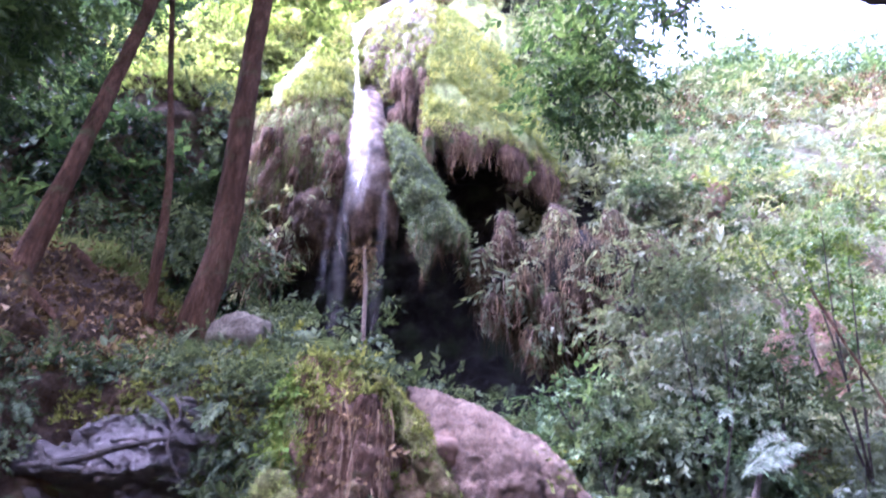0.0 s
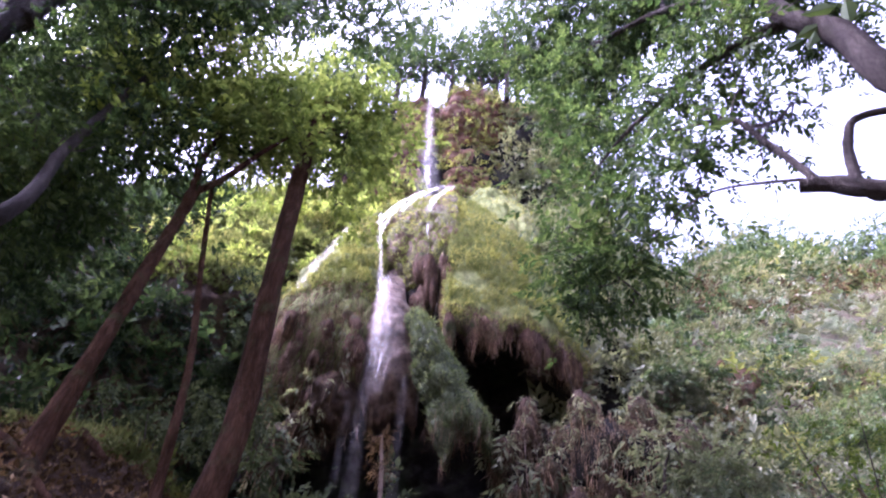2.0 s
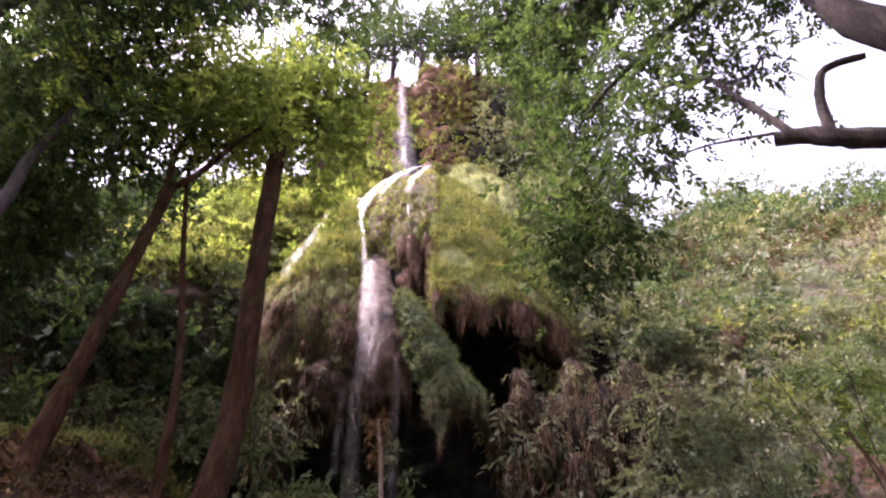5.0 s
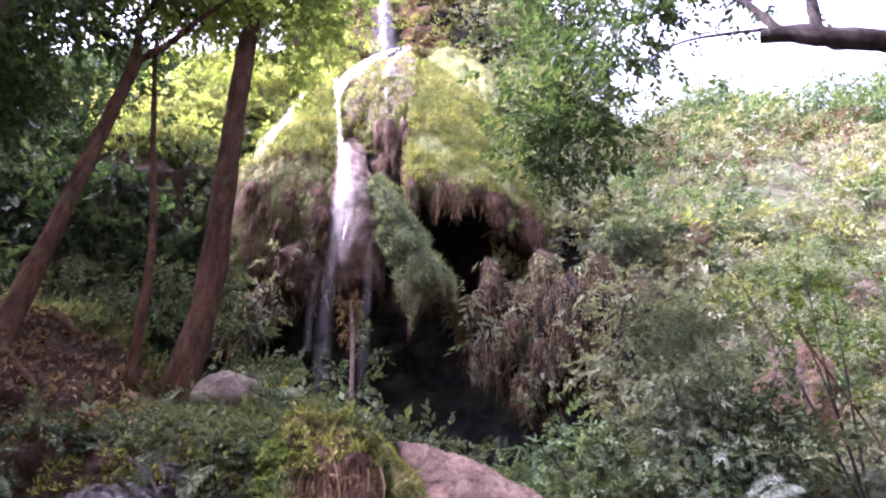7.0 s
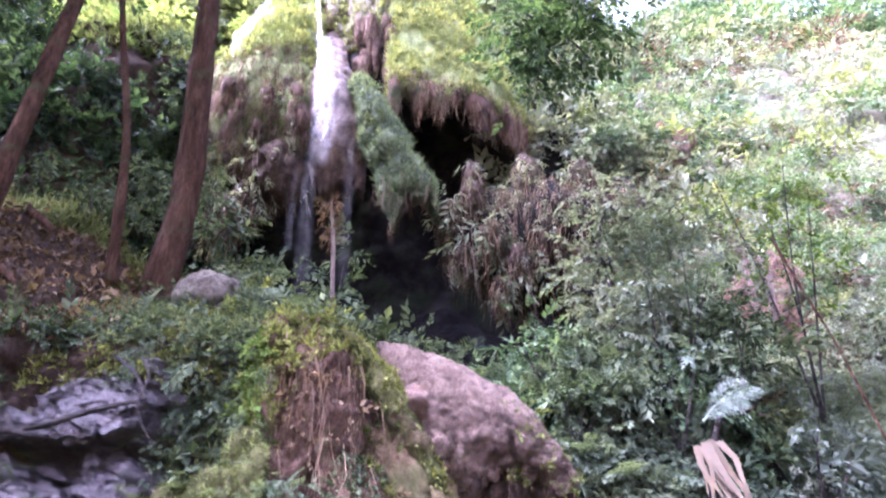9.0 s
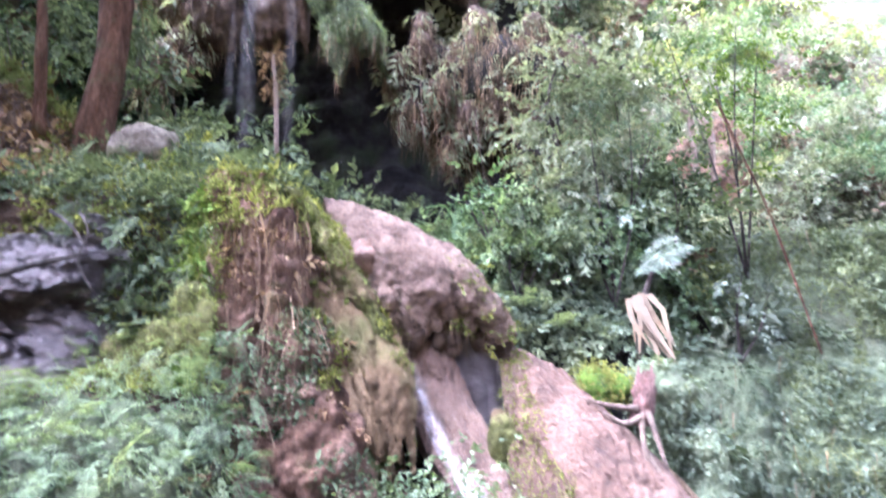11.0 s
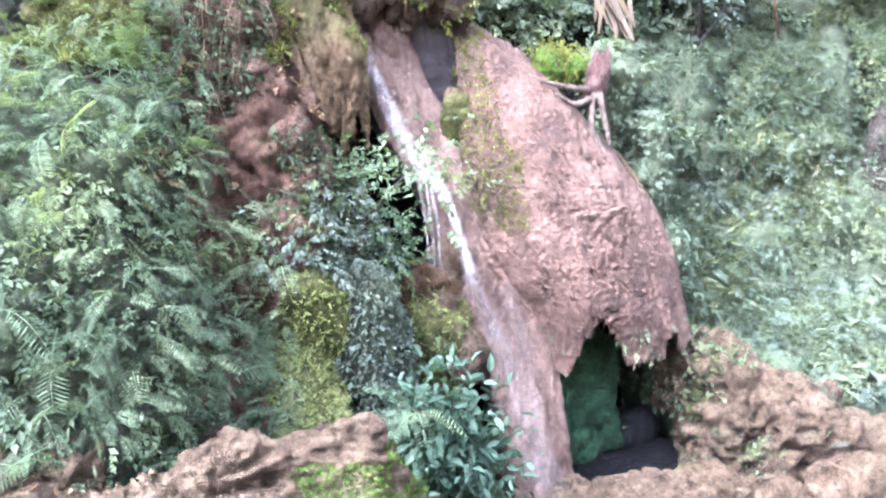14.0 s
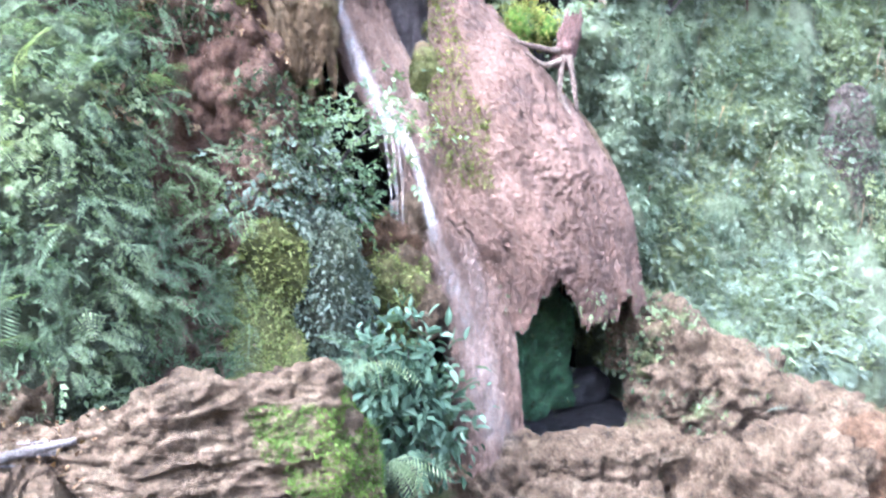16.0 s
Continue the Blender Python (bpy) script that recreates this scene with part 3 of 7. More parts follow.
MOSS_SAGE = earth("sage_moss", (0.06, 0.08, 0.042), (0.115, 0.148, 0.08), (0.19, 0.225, 0.13), 1.4, 0.95, 0.9, (0.2, 0.15, 0.09), (0.56, 0.74), (1, 1, 0.5), spec=0.1)
WATER = foam("falling_water", 0.4, 0.66, (9, 9, 0.35))
WATER_THIN = foam("thin_spray", 0.42, 0.8, (26, 26, 0.14))
WATER_WHITE = foam("white_water", 0.36, 0.66, (11, 11, 0.6))

# ---- ground and cliffs ----
rng = np.random.default_rng(7)


def spaced(a, b, n, mid, dense):
    """n places from a to b, closer together round mid."""
    t = np.sinh(np.linspace(np.arcsinh((a - mid) / dense), np.arcsinh((b - mid) / dense), n))
    return mid + dense * t


# the ground: a bank under the viewer, the plunge pool's floor before it, level land to the horizon
gx, gy = np.meshgrid(spaced(-600, 600, 110, 2, 2.5), spaced(-600, 600, 110, 4.5, 2.5), indexing="ij")
gz = -2.85 * smooth(1.6, 3.6, gy) * smooth(-2.6, -0.2, gx + 0.25 * gy) + 0 * gx
gp = np.stack([gx, gy, gz], -1)
gp[..., 2] += 30.0 * smooth(-7.0, -46.0, gy) + 12.0 * smooth(14.0, 40.0, gx) * smooth(12.0, 2.0, gy)     # unseen rises behind and beside the viewer, added to block low sky light
gp[..., 2] += 0.14 * fbm(gp, 0.9, 4, 3, True) * smooth(60, 10, np.hypot(gx, gy))
GROUND = (gp.reshape(-1, 3), grid_faces(*gx.shape))
solid("ground", GROUND, TUFA_MOSSY, "stony tan earth of the bank and the pool floor", "ground", kind="structure")

# the upper cliff: three sections (distance ahead, height), from the terrace up to the plateau
MIDDLE = [(9.2, 3.5), (10.2, 4.35), (11.6, 4.7), (13.0, 4.95), (15.6, 5.3), (16.6, 8.0), (16.4, 11.0), (16.0, 13.0), (16.8, 15.5), (17.8, 19.0), (18.8, 22.0), (20.8, 23.2), (21.5, 29.5), (21.9, 35.2), (24.0, 36.2), (60.0, 40.0), (600.0, 45.0)]
LEFT = [(7.4, 3.6), (8.0, 4.8), (8.8, 5.7), (9.9, 6.5), (11.2, 7.4), (12.2, 9.0), (13.0, 11.0), (13.8, 13.0), (15.0, 15.5), (16.4, 18.3), (17.8, 20.5), (19.4, 22.8), (21.0, 25.0), (23.0, 27.0), (27.0, 29.0), (60.0, 34.0), (600.0, 45.0)]
RIGHT = [(9.8, -2.6), (10.6, 1.0), (11.0, 3.3), (11.9, 5.4), (13.0, 7.0), (14.2, 8.6), (15.6, 10.5), (17.2, 12.5), (18.8, 15.0), (20.6, 17.5), (22.6, 20.0), (24.8, 22.5), (27.4, 25.0), (30.0, 27.5), (34.0, 31.0), (60.0, 36.0), (600.0, 45.0)]
cx, cs = np.meshgrid(spaced(-120, 160, 270, 1.0, 9.0), np.concatenate([np.linspace(0, 0.9, 200), np.linspace(0.905, 1, 14)]), indexing="ij")
mid, lef, rig = straight(MIDDLE, cs), straight(LEFT, cs), straight(RIGHT, cs)
wl = smooth(-5.3, -8.0, cx)[..., None]
wr = smooth(4.0, 6.8, cx * (15 / np.maximum(15, mid[..., 0])) ** 0.35)[..., None]
yz = mid * (1 - wl - wr) + lef * wl + rig * wr
cp = np.stack([cx, yz[..., 0], yz[..., 1]], -1)
cp[..., 1] -= 0.12 * np.maximum(0, cx - 7) + 0.16 * np.maximum(0, -7 - cx)
near = smooth(80, 25, cp[..., 1])
n_ = facing(cp, grid_normals(cp))
cp = cp + n_ * (near * (0.75 * fbm(cp, 0.33, 3, 5, True) + 0.35 * fbm(cp, 1.3, 4, 6, True)))[..., None]
CLIFF = (cp.reshape(-1, 3), grid_faces(*cx.shape))
c1, c2 = int(np.argmin(np.abs(cx[:, 0] + 5.4))), int(np.argmin(np.abs(cx[:, 0] - 4.7)))
ns = cx.shape[1]
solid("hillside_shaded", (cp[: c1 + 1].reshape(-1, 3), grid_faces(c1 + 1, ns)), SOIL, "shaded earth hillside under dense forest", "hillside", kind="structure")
solid("cliff_upper", (cp[c1 : c2 + 1].reshape(-1, 3), grid_faces(c2 + 1 - c1, ns)), SHADE_ROCK, "tall overgrown limestone cliff with a deep grotto", "cliff", kind="structure")
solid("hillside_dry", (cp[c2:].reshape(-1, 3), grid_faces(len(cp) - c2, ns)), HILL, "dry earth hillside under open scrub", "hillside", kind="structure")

# the lower left cliff: an outcrop of earth and tufa, fern-grown
OUT_A = [(5.2, -3.2), (5.6, -1.5), (6.15, 0.0), (6.5, 1.0), (6.8, 2.2), (7.05, 3.3), (7.3, 4.05), (8.2, 4.45), (9.8, 4.9)]
OUT_B = [(3.5, -2.2), (4.3, -1.0), (4.85, 0.3), (5.4, 1.4), (6.7, 2.1), (7.1, 3.1), (7.2, 3.9), (7.9, 4.45), (9.4, 5.5)]
OUT_C = [(3.0, -1.2), (3.8, 0.2), (4.5, 1.4), (5.2, 2.4), (5.9, 3.4), (6.4, 4.3), (7.0, 5.1), (7.9, 5.9), (9.4, 6.9)]
lx, ls = np.meshgrid(spaced(-26, 0.55, 270, -0.7, 1.6), np.linspace(0, 1, 180), indexing="ij")
wb, wc = smooth(-0.7, -1.7, lx)[..., None], smooth(-3.4, -5.4, lx)[..., None]
yz = (along(OUT_A, ls) * (1 - wb) + along(OUT_B, ls) * wb) * (1 - wc) + along(OUT_C, ls) * wc
lp = np.stack([lx, yz[..., 0], yz[..., 1]], -1)
lp[..., 1] += 1.5 * smooth(-0.4, 0.55, lx) ** 2
lp[..., 0] -= 0.33 * np.clip(lp[..., 2] - 1.2, 0, 3) * smooth(-3.0, -0.2, lx)
lp = relief(lp, 0.26, 0.8, 9)
lp = relief(lp, 0.14, 2.6, 10, octaves=4)
lp = drapery(lp, 0.2, 0.06 * smooth(-1.5, -1.0, lx), 11, 2.6)
lp = relief(lp, -0.1, 4.0, 11, octaves=4)
LOWER = (lp.reshape(-1, 3), grid_faces(*lx.shape))
c1 = int(np.argmin(np.abs(lx[:, 0] + 1.05)))
solid("bank_shaded", (lp[: c1 + 1, 80:].reshape(-1, 3), grid_faces(c1 + 1, 100)), SOIL, "dark brown earth bank under weeds and roots", "bank", kind="structure")
solid("bank_mossy", (lp[: c1 + 1, :81].reshape(-1, 3), grid_faces(c1 + 1, 81)), BANKMOSS, "mossy earth bank under hanging ferns", "bank", kind="structure")
solid("cliff_lower", (lp[c1:].reshape(-1, 3), grid_faces(270 - c1, 180)), RED_EARTH, "red-brown earth and tufa outcrop under moss and ferns", "cliff", kind="structure")

# the wall behind the lower drapes, with a low cave, and the foot of the slope beside it
wx, wz = np.meshgrid(np.linspace(-0.4, 11, 170), np.linspace(-3.6, 4.3, 120), indexing="ij")
wall = 8.5 + 0.08 * wz + 1.0 * np.exp(-((wx - 3.2) / 0.75) ** 2) * smooth(-0.2, -1.2, wz) + 1.6 * smooth(2.2, 4.3, wz) ** 1.5
slope = 7.15 + 0.42 * (wz + 2) - 0.05 * (wx - 6)
wy = wall + (slope - wall) * smooth(3.75, 4.5, wx + 0.12 * wz)
gp2 = relief(relief(np.stack([wx, wy, wz], -1), 0.3, 1.0, 12), 0.3, 0.55, 13)
GROTTO = (gp2.reshape(-1, 3), grid_faces(*wx.shape))
col = int(np.argmin(np.abs(wx[:, 0] - 4.15)))
solid("cliff_grotto", (gp2[: col + 1].reshape(-1, 3), grid_faces(col + 1, 120)), SHADE_ROCK, "dark dripping rock wall with a low cave, shade in its colour", "cliff", kind="structure")
solid("slope_foot", (gp2[col:].reshape(-1, 3), grid_faces(170 - col, 120)), SLOPE, "mossy earth slope under ferns and creepers", "slope", kind="structure")

# ---- the upper tufa cone and its hanging skirts ----


def cone(rings, angles, nu, nv, amp, seed, ragged=0.0, top=0.0, centre=(-0.6, 17.6), flat=0.92, freq=0.9):
    """Part of a rough cone: rings (radius, height) from the top down, ragged at the lower rim."""
    a, s = np.meshgrid(np.radians(np.linspace(*angles, nu)), np.linspace(0, 1, nv), indexing="ij")
    rz = along(rings, s)
    drop = ragged * fbm(np.stack([a * 9, 0 * a, 0 * a + seed], -1), 1.0, 3, seed)
    p = np.stack([centre[0] + rz[..., 0] * np.sin(a), centre[1] - flat * rz[..., 0] * np.cos(a), rz[..., 1] - drop * s ** 3 - top * np.abs(np.sin(a)) ** 1.5], -1)
    return relief(relief(p, amp, freq, seed, stretch=(1, 1, 0.5)), amp * 0.4, freq * 3.2, seed + 3, octaves=3, stretch=(1, 1, 0.6))


CONE = backed(cone([(0.8, 21.1), (2.15, 19.7), (2.95, 18.5), (3.5, 17.1), (3.92, 15.7), (4.25, 14.3), (4.5, 13.4), (4.55, 12.8), (4.2, 12.75)], (0, 91), 120, 110, 0.17, 21, 0.9, 0.3, freq=0.7), (0.0, 0.25, 0.12))
mound = thing("moss_mound", (1.5, 14.5, 16.0), "yellow-green moss mound over the grotto mouth", "moss mound")
part("moss", CONE, MOSS, mound)
RIDGE = backed(cone([(0.4, 24.7), (1.2, 23.5), (2.0, 21.6), (2.8, 18.6), (3.4, 15.2)], (-70, 91), 90, 90, 0.35, 20, centre=(0.95, 19.6)), (0.0, 0.3, 0.1))
solid("moss_ridge", RIDGE, MOSS, "dry tan and green moss ridge behind the mound", "moss mound")
RIM = []
rrng = np.random.default_rng(66)
for k in range(26):
    a, h = radians(rrng.uniform(1, 66)), rrng.uniform(0.25, 0.6)
    RIM.append(lump((-0.6 + 4.4 * math.sin(a), 17.6 - 0.92 * 4.4 * math.cos(a), 12.75 - 0.55 * h + rrng.normal(0, 0.12)), (rrng.uniform(0.1, 0.22), 0.2, h), 0.16, 2.4, 800 + k, 22, 20, stretch=(1, 1, 0.5)))
    part("drip", RIM[-1], RED_EARTH, mound, "brown hanging drip")
ls = sweep([(-3.0, 15.9, 19.2), (-3.3, 15.2, 17.6), (-3.5, 14.5, 15.8), (-3.6, 13.9, 14.0), (-3.6, 13.4, 12.5), (-3.5, 13.1, 11.2), (-3.45, 13.1, 10.2)], [0.2, 0.5, 0.85, 1.15, 1.3, 1.25, 1.05], (0.97, 0.0, 0.22), [0.1, 0.25, 0.4, 0.5, 0.5, 0.4, 0.2], 110, 130)
ls[..., 2] -= np.linspace(0, 1, 130)[None, :] ** 4 * 0.9 * fbm(np.stack([np.linspace(0, 16, 110)] * 3, -1), 0.5, 3, 26)[:, None]
ls = relief(ls, 0.22, 0.8, 22, stretch=(1, 1, 0.5))
CONE_L = backed(drapery(ls, 0.5, 0.16, 27, 2.2), (0.0, 0.5, 0.15))
shoulder = thing("moss_shoulder", (-3.5, 13.3, 12.0), "moss shoulder of the cone with brown hanging skirts", "moss mound")
part("moss", CONE_L, MOSS, shoulder)
SHOULDER_DRIPS = []
for k in range(18):
    c = ls[rrng.integers(6, 104), rrng.integers(92, 129)] + (0, -0.06, -0.15)
    SHOULDER_DRIPS.append(lump(c, (rrng.uniform(0.09, 0.18), 0.18, rrng.uniform(0.22, 0.48)), 0.15, 2.6, 840 + k, 22, 20, stretch=(1, 1, 0.5)))
    part("drip", SHOULDER_DRIPS[-1], RED_EARTH, shoulder, "brown hanging drip")
# underside of the mound, its shade given by the near-black rock colour
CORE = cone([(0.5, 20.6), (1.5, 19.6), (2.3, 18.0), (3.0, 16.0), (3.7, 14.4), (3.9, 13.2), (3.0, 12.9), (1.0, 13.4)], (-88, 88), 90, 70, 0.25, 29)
solid("mound_core", backed(CORE, (0, 0.6, 0.3)), SHADE_ROCK, "rock ceiling of the grotto under the moss, shade put into its colour", "rock")
NECK = backed(drapery(cone([(0.5, 21.8), (1.4, 20.9), (2.35, 19.7), (2.98, 18.6), (3.42, 17.4), (3.68, 16.2), (3.8, 15.2), (3.6, 14.7)], (-58, 4), 140, 150, 0.2, 23, 1.6, freq=1.3), 0.3, 0.07, 123, 5.0), (0.0, 0.4, 0.2))
neck = thing("tufa_neck", (-1.8, 15.0, 15.0), "wet tan tufa with moss below the water's lip", "rock")
part("slope", NECK, TUFA_CREAM, neck)
pl = sweep([(-2.25, 15.1, 15.9), (-2.18, 14.15, 14.3), (-2.0, 13.4, 12.7), (-1.8, 13.05, 11.5), (-1.68, 12.95, 10.4), (-1.62, 13.1, 9.6)], [0.36, 0.4, 0.48, 0.56, 0.58, 0.5], (1, 0, 0), [0.15, 0.2, 0.25, 0.28, 0.28, 0.16], 90, 150)
pl[..., 2] += np.linspace(0, 1, 150)[None, :] ** 5 * 0.7 * fbm(np.stack([np.linspace(0, 12, 90)] * 3, -1), 0.6, 3, 18)[:, None]
PLUG = backed(drapery(drapery(relief(pl, 0.1, 1.0, 24, billow=False, octaves=3), 0.3, 0.1, 24, 2.6), 0.11, 0.04, 25, 2.4), (0, 0.9, 0.2))
solid("tufa_column", PLUG, TUFA_LIGHT, "rounded pink tufa column under the falling water", "rock")
lo = sweep([(-1.3, 13.2, 12.4), (-1.0, 12.95, 11.4), (-0.6, 12.7, 10.4), (-0.2, 12.5, 9.4), (0.08, 12.45, 8.5)], [0.24, 0.4, 0.5, 0.5, 0.3], (0.96, 0.05, 0.2), [0.3, 0.5, 0.6, 0.6, 0.35], 60, 110)
lo[..., 2] -= np.linspace(0, 1, 110)[None, :] ** 5 * 0.8 * fbm(np.stack([np.linspace(0, 10, 60)] * 3, -1), 0.5, 3, 28)[:, None]
LOBE = backed(drapery(relief(lo, 0.3, 0.9, 25, octaves=4), 0.16, 0.05, 28, 2.0), (0, 0.5, 0.1))
LOBE_T = thing("moss_lobe", (-0.75, 13.0, 11.2), "long green moss lobe hanging beside the water", "moss mound")
part("moss", LOBE, MOSS_SAGE, LOBE_T)
DRIPS = []
drng = np.random.default_rng(77)
for k in range(16):
    a, h = drng.uniform(-13, 3), drng.uniform(0.35, 0.9)
    c = (-0.6 + 3.85 * math.sin(radians(a)), 17.6 - 0.92 * 3.85 * math.cos(radians(a)) - 0.05, drng.uniform(13.6, 15.6) - 0.5 * h)
    r = (drng.uniform(0.1, 0.19), 0.2, h)
    DRIPS.append(lump(c, r, 0.14, 2.6, 90 + k, 26, 26, stretch=(1, 1, 0.5)))
    part("drip", DRIPS[-1], RED_EARTH, neck, "brown hanging drip")
# near-black backing: shade between the hanging curtains, put into its colour
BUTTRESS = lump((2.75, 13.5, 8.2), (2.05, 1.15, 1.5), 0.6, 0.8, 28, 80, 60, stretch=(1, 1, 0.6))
solid("grotto_buttress", BUTTRESS, SHADE_ROCK, "rock buttress inside the grotto mouth, grotto shade in its colour", "rock")
SKIRTS = []
for k, (c, r) in enumerate([((0.85, 12.9, 8.6), (0.22, 0.3, 0.45)), ((1.35, 12.8, 9.3), (0.3, 0.35, 0.55)), ((1.95, 12.8, 8.75), (0.34, 0.35, 0.5)), ((2.5, 12.8, 9.5), (0.3, 0.35, 0.7)), ((3.15, 12.6, 8.5), (0.36, 0.4, 0.6)), ((3.75, 12.6, 9.3), (0.4, 0.4, 0.8)), ((0.98, 12.5, 7.5), (0.22, 0.3, 0.4)), ((1.55, 12.3, 7.9), (0.27, 0.35, 0.4)), ((2.15, 12.2, 7.3), (0.32, 0.35, 0.5)), ((2.75, 12.3, 7.75), (0.28, 0.35, 0.55)), ((3.4, 12.3, 7.1), (0.34, 0.35, 0.6)), ((1.72, 12.2, 6.7), (0.22, 0.3, 0.35)), ((4.5, 12.6, 8.2), (0.6, 0.7, 1.2)), ((-3.9, 12.6, 8.3), (0.5, 0.55, 0.7)), ((-3.0, 13.0, 9.7), (0.75, 0.7, 0.8)), ((-3.5, 12.9, 8.9), (0.4, 0.45, 0.5))]):
    SKIRTS.append(lump(c, np.array(r) * (0.82, 0.9, 0.9), 0.3, 1.6, 30 + k, 36, 30, stretch=(1, 1, 0.5)))
    solid("hanging_tufa", SKIRTS[-1], SOIL, "brown hanging tufa curtain with dead fern skirts", "rock", "hanging curtains of the grotto")

# headwall at the very top
hx, hz = np.meshgrid(np.linspace(-4.4, 3.6, 90), np.linspace(22.5, 36.0, 110), indexing="ij")
hy = 20.6 + 0.06 * (hz - 22) + 0.22 * np.abs(hx + 1.9) - 0.8 * np.exp(-((hz - 34) / 2.2) ** 2) * smooth(-1.6, -0.6, hx) + 0.8 * smooth(-2.6, -2.2, hx) * smooth(-1.0, -1.5, hx)
HEADW = backed(drapery(relief(relief(np.stack([hx, hy, hz], -1)[:, ::-1], 0.7, 0.45, 40), 0.3, 1.4, 41), 0.5, 0.16, 140, 1.6), (0, 1.5, 0))
solid("headwall", HEADW, REDROCK, "rust-red rock headwall with moss ledges", "rock")

# ---- the lower tufa drapes ----
tilted, level = (0.86, -0.1, -0.42), (1, 0, 0)
ap = sweep([(0.25, 9.4, 3.95), (0.36, 8.55, 3.98), (0.6, 8.1, 3.5), (0.9, 7.88, 2.9), (1.05, 7.95, 2.5)], [0.85, 0.92, 0.9, 0.84, 0.76], [tilted, tilted, (0.9, -0.05, -0.3), (0.97, 0, -0.12), level], [0.15, 0.24, 0.4, 0.34, 0.2], 130, 150)
ap[..., 2] += np.linspace(0, 1, 150)[None, :] ** 4 * 0.45 * fbm(np.stack([np.linspace(0, 14, 130)] * 3, -1), 0.5, 4, 8)[:, None]
ap = relief(ap, 0.08, 1.5, 50, billow=False, octaves=3)
APRON = backed(relief(drapery(drapery(ap, 0.22, 0.1, 48, 2.0), 0.075, 0.045, 49, 1.8), -0.015, 14.0, 45, octaves=3), (0, 0.5, -0.05))
apron = thing("tufa_apron", (0.6, 8.2, 3.2), "wet pale pink tufa apron at the lip of the lower fall", "rock")
part("lip", APRON, TUFA_LIGHT, apron)
part("footing", lump((0.12, 8.15, 2.95), (0.5, 0.45, 0.9), 0.25, 2.0, 49, 60, 50, 0, 14), TUFA, apron, "brown tufa under the lip")
for k in range(13):
    x = drng.uniform(0.6, 1.75)
    part("drip", lump((x, 7.82 + 0.14 * (x - 0.6) + drng.normal(0, 0.03), 2.62 - 0.15 * (x - 0.6) + drng.normal(0, 0.04)), (drng.uniform(0.05, 0.12), 0.1, drng.uniform(0.1, 0.3)), 0.09, 4.5, 720 + k, 24, 20), SOIL, apron, "dark hanging drip")
sl = sweep([(-0.45, 8.1, 3.5), (-0.28, 7.85, 3.15), (0.0, 7.6, 2.6), (0.2, 7.4, 1.95), (0.36, 7.25, 1.25)], [0.4, 0.6, 0.54, 0.42, 0.2], [(0.9, 0.1, -0.42)] * 3 + [(0.97, 0, -0.2), level], [0.06, 0.1, 0.12, 0.14, 0.08], 100, 160)
sl[..., 2] += np.linspace(0, 1, 160)[None, :] ** 4 * 0.4 * fbm(np.stack([np.linspace(0, 9, 100)] * 3, -1), 0.7, 3, 9)[:, None]
SLAB = backed(relief(drapery(drapery(relief(sl, 0.08, 1.4, 51, False, 3), 0.22, 0.07, 146, 3.2), 0.07, 0.03, 147, 2.6), -0.015, 12.0, 46, octaves=3), (0, 0.5, 0.1))
tongue = thing("tufa_tongue", (0.0, 7.6, 2.6), "ochre tufa tongue streaked with algae", "rock")
part("face", SLAB, OCHRE, tongue)
for k in range(6):
    dx, lo = -0.36 + 0.14 * k, drng.uniform(-0.18, 0.12)
    part("flute", tube([(-0.2 + dx, 7.68 + 0.05 * k, 3.0), (0.05 + 0.9 * dx, 7.42 + 0.04 * k, 2.4), (0.22 + 0.75 * dx, 7.2 + 0.04 * k, 1.8), (0.33 + 0.6 * dx, 7.12 + 0.05 * k, 1.25 + lo)], [0.03, 0.05, 0.055, 0.015], 10, 0.7, 750 + k), OCHRE, tongue)
ed = sweep([(-0.85, 8.25, 4.5), (-0.5, 7.8, 3.95), (-0.2, 7.68, 3.35), (0.1, 7.6, 2.85), (0.28, 7.55, 2.45)], [0.25, 0.32, 0.3, 0.24, 0.12], [(0.85, 0, -0.5)] * 5, [0.1, 0.18, 0.2, 0.18, 0.08], 50, 80)
EDGING = backed(relief(relief(ed, 0.16, 1.8, 44, False), -0.06, 5.0, 43, octaves=3), (0, 0.5, 0))
solid("mossy_edge", EDGING, MOSS_DARK, "mossy brown edge of the outcrop beside the tufa", "rock")
bd = sweep([(0.5, 8.3, 2.75), (0.7, 7.98, 2.1), (1.0, 7.62, 1.3), (1.45, 7.28, 0.68), (1.75, 7.06, 0.1), (1.87, 6.88, -0.28), (1.98, 6.66, -0.8), (2.06, 6.44, -1.35), (2.15, 6.18, -2.03), (2.27, 5.98, -2.8)], [0.2, 0.22, 0.27, 0.36, 0.46, 0.48, 0.42, 0.34, 0.3, 0.38], (0.97, -0.12, -0.1), [0.08, 0.06, 0.05, 0.06, 0.07, 0.08, 0.08, 0.09, 0.09, 0.1], 110, 300)
bd = relief(bd, 0.06, 1.3, 52, billow=False, octaves=3)
bd = drapery(bd, 0.17, 0.06, 46, 2.6)
BED = backed(relief(drapery(bd, 0.055, 0.024, 47, 2.4), -0.016, 14.0, 42, octaves=3, stretch=(1, 1, 0.4)), (0, 0.6, -0.1))
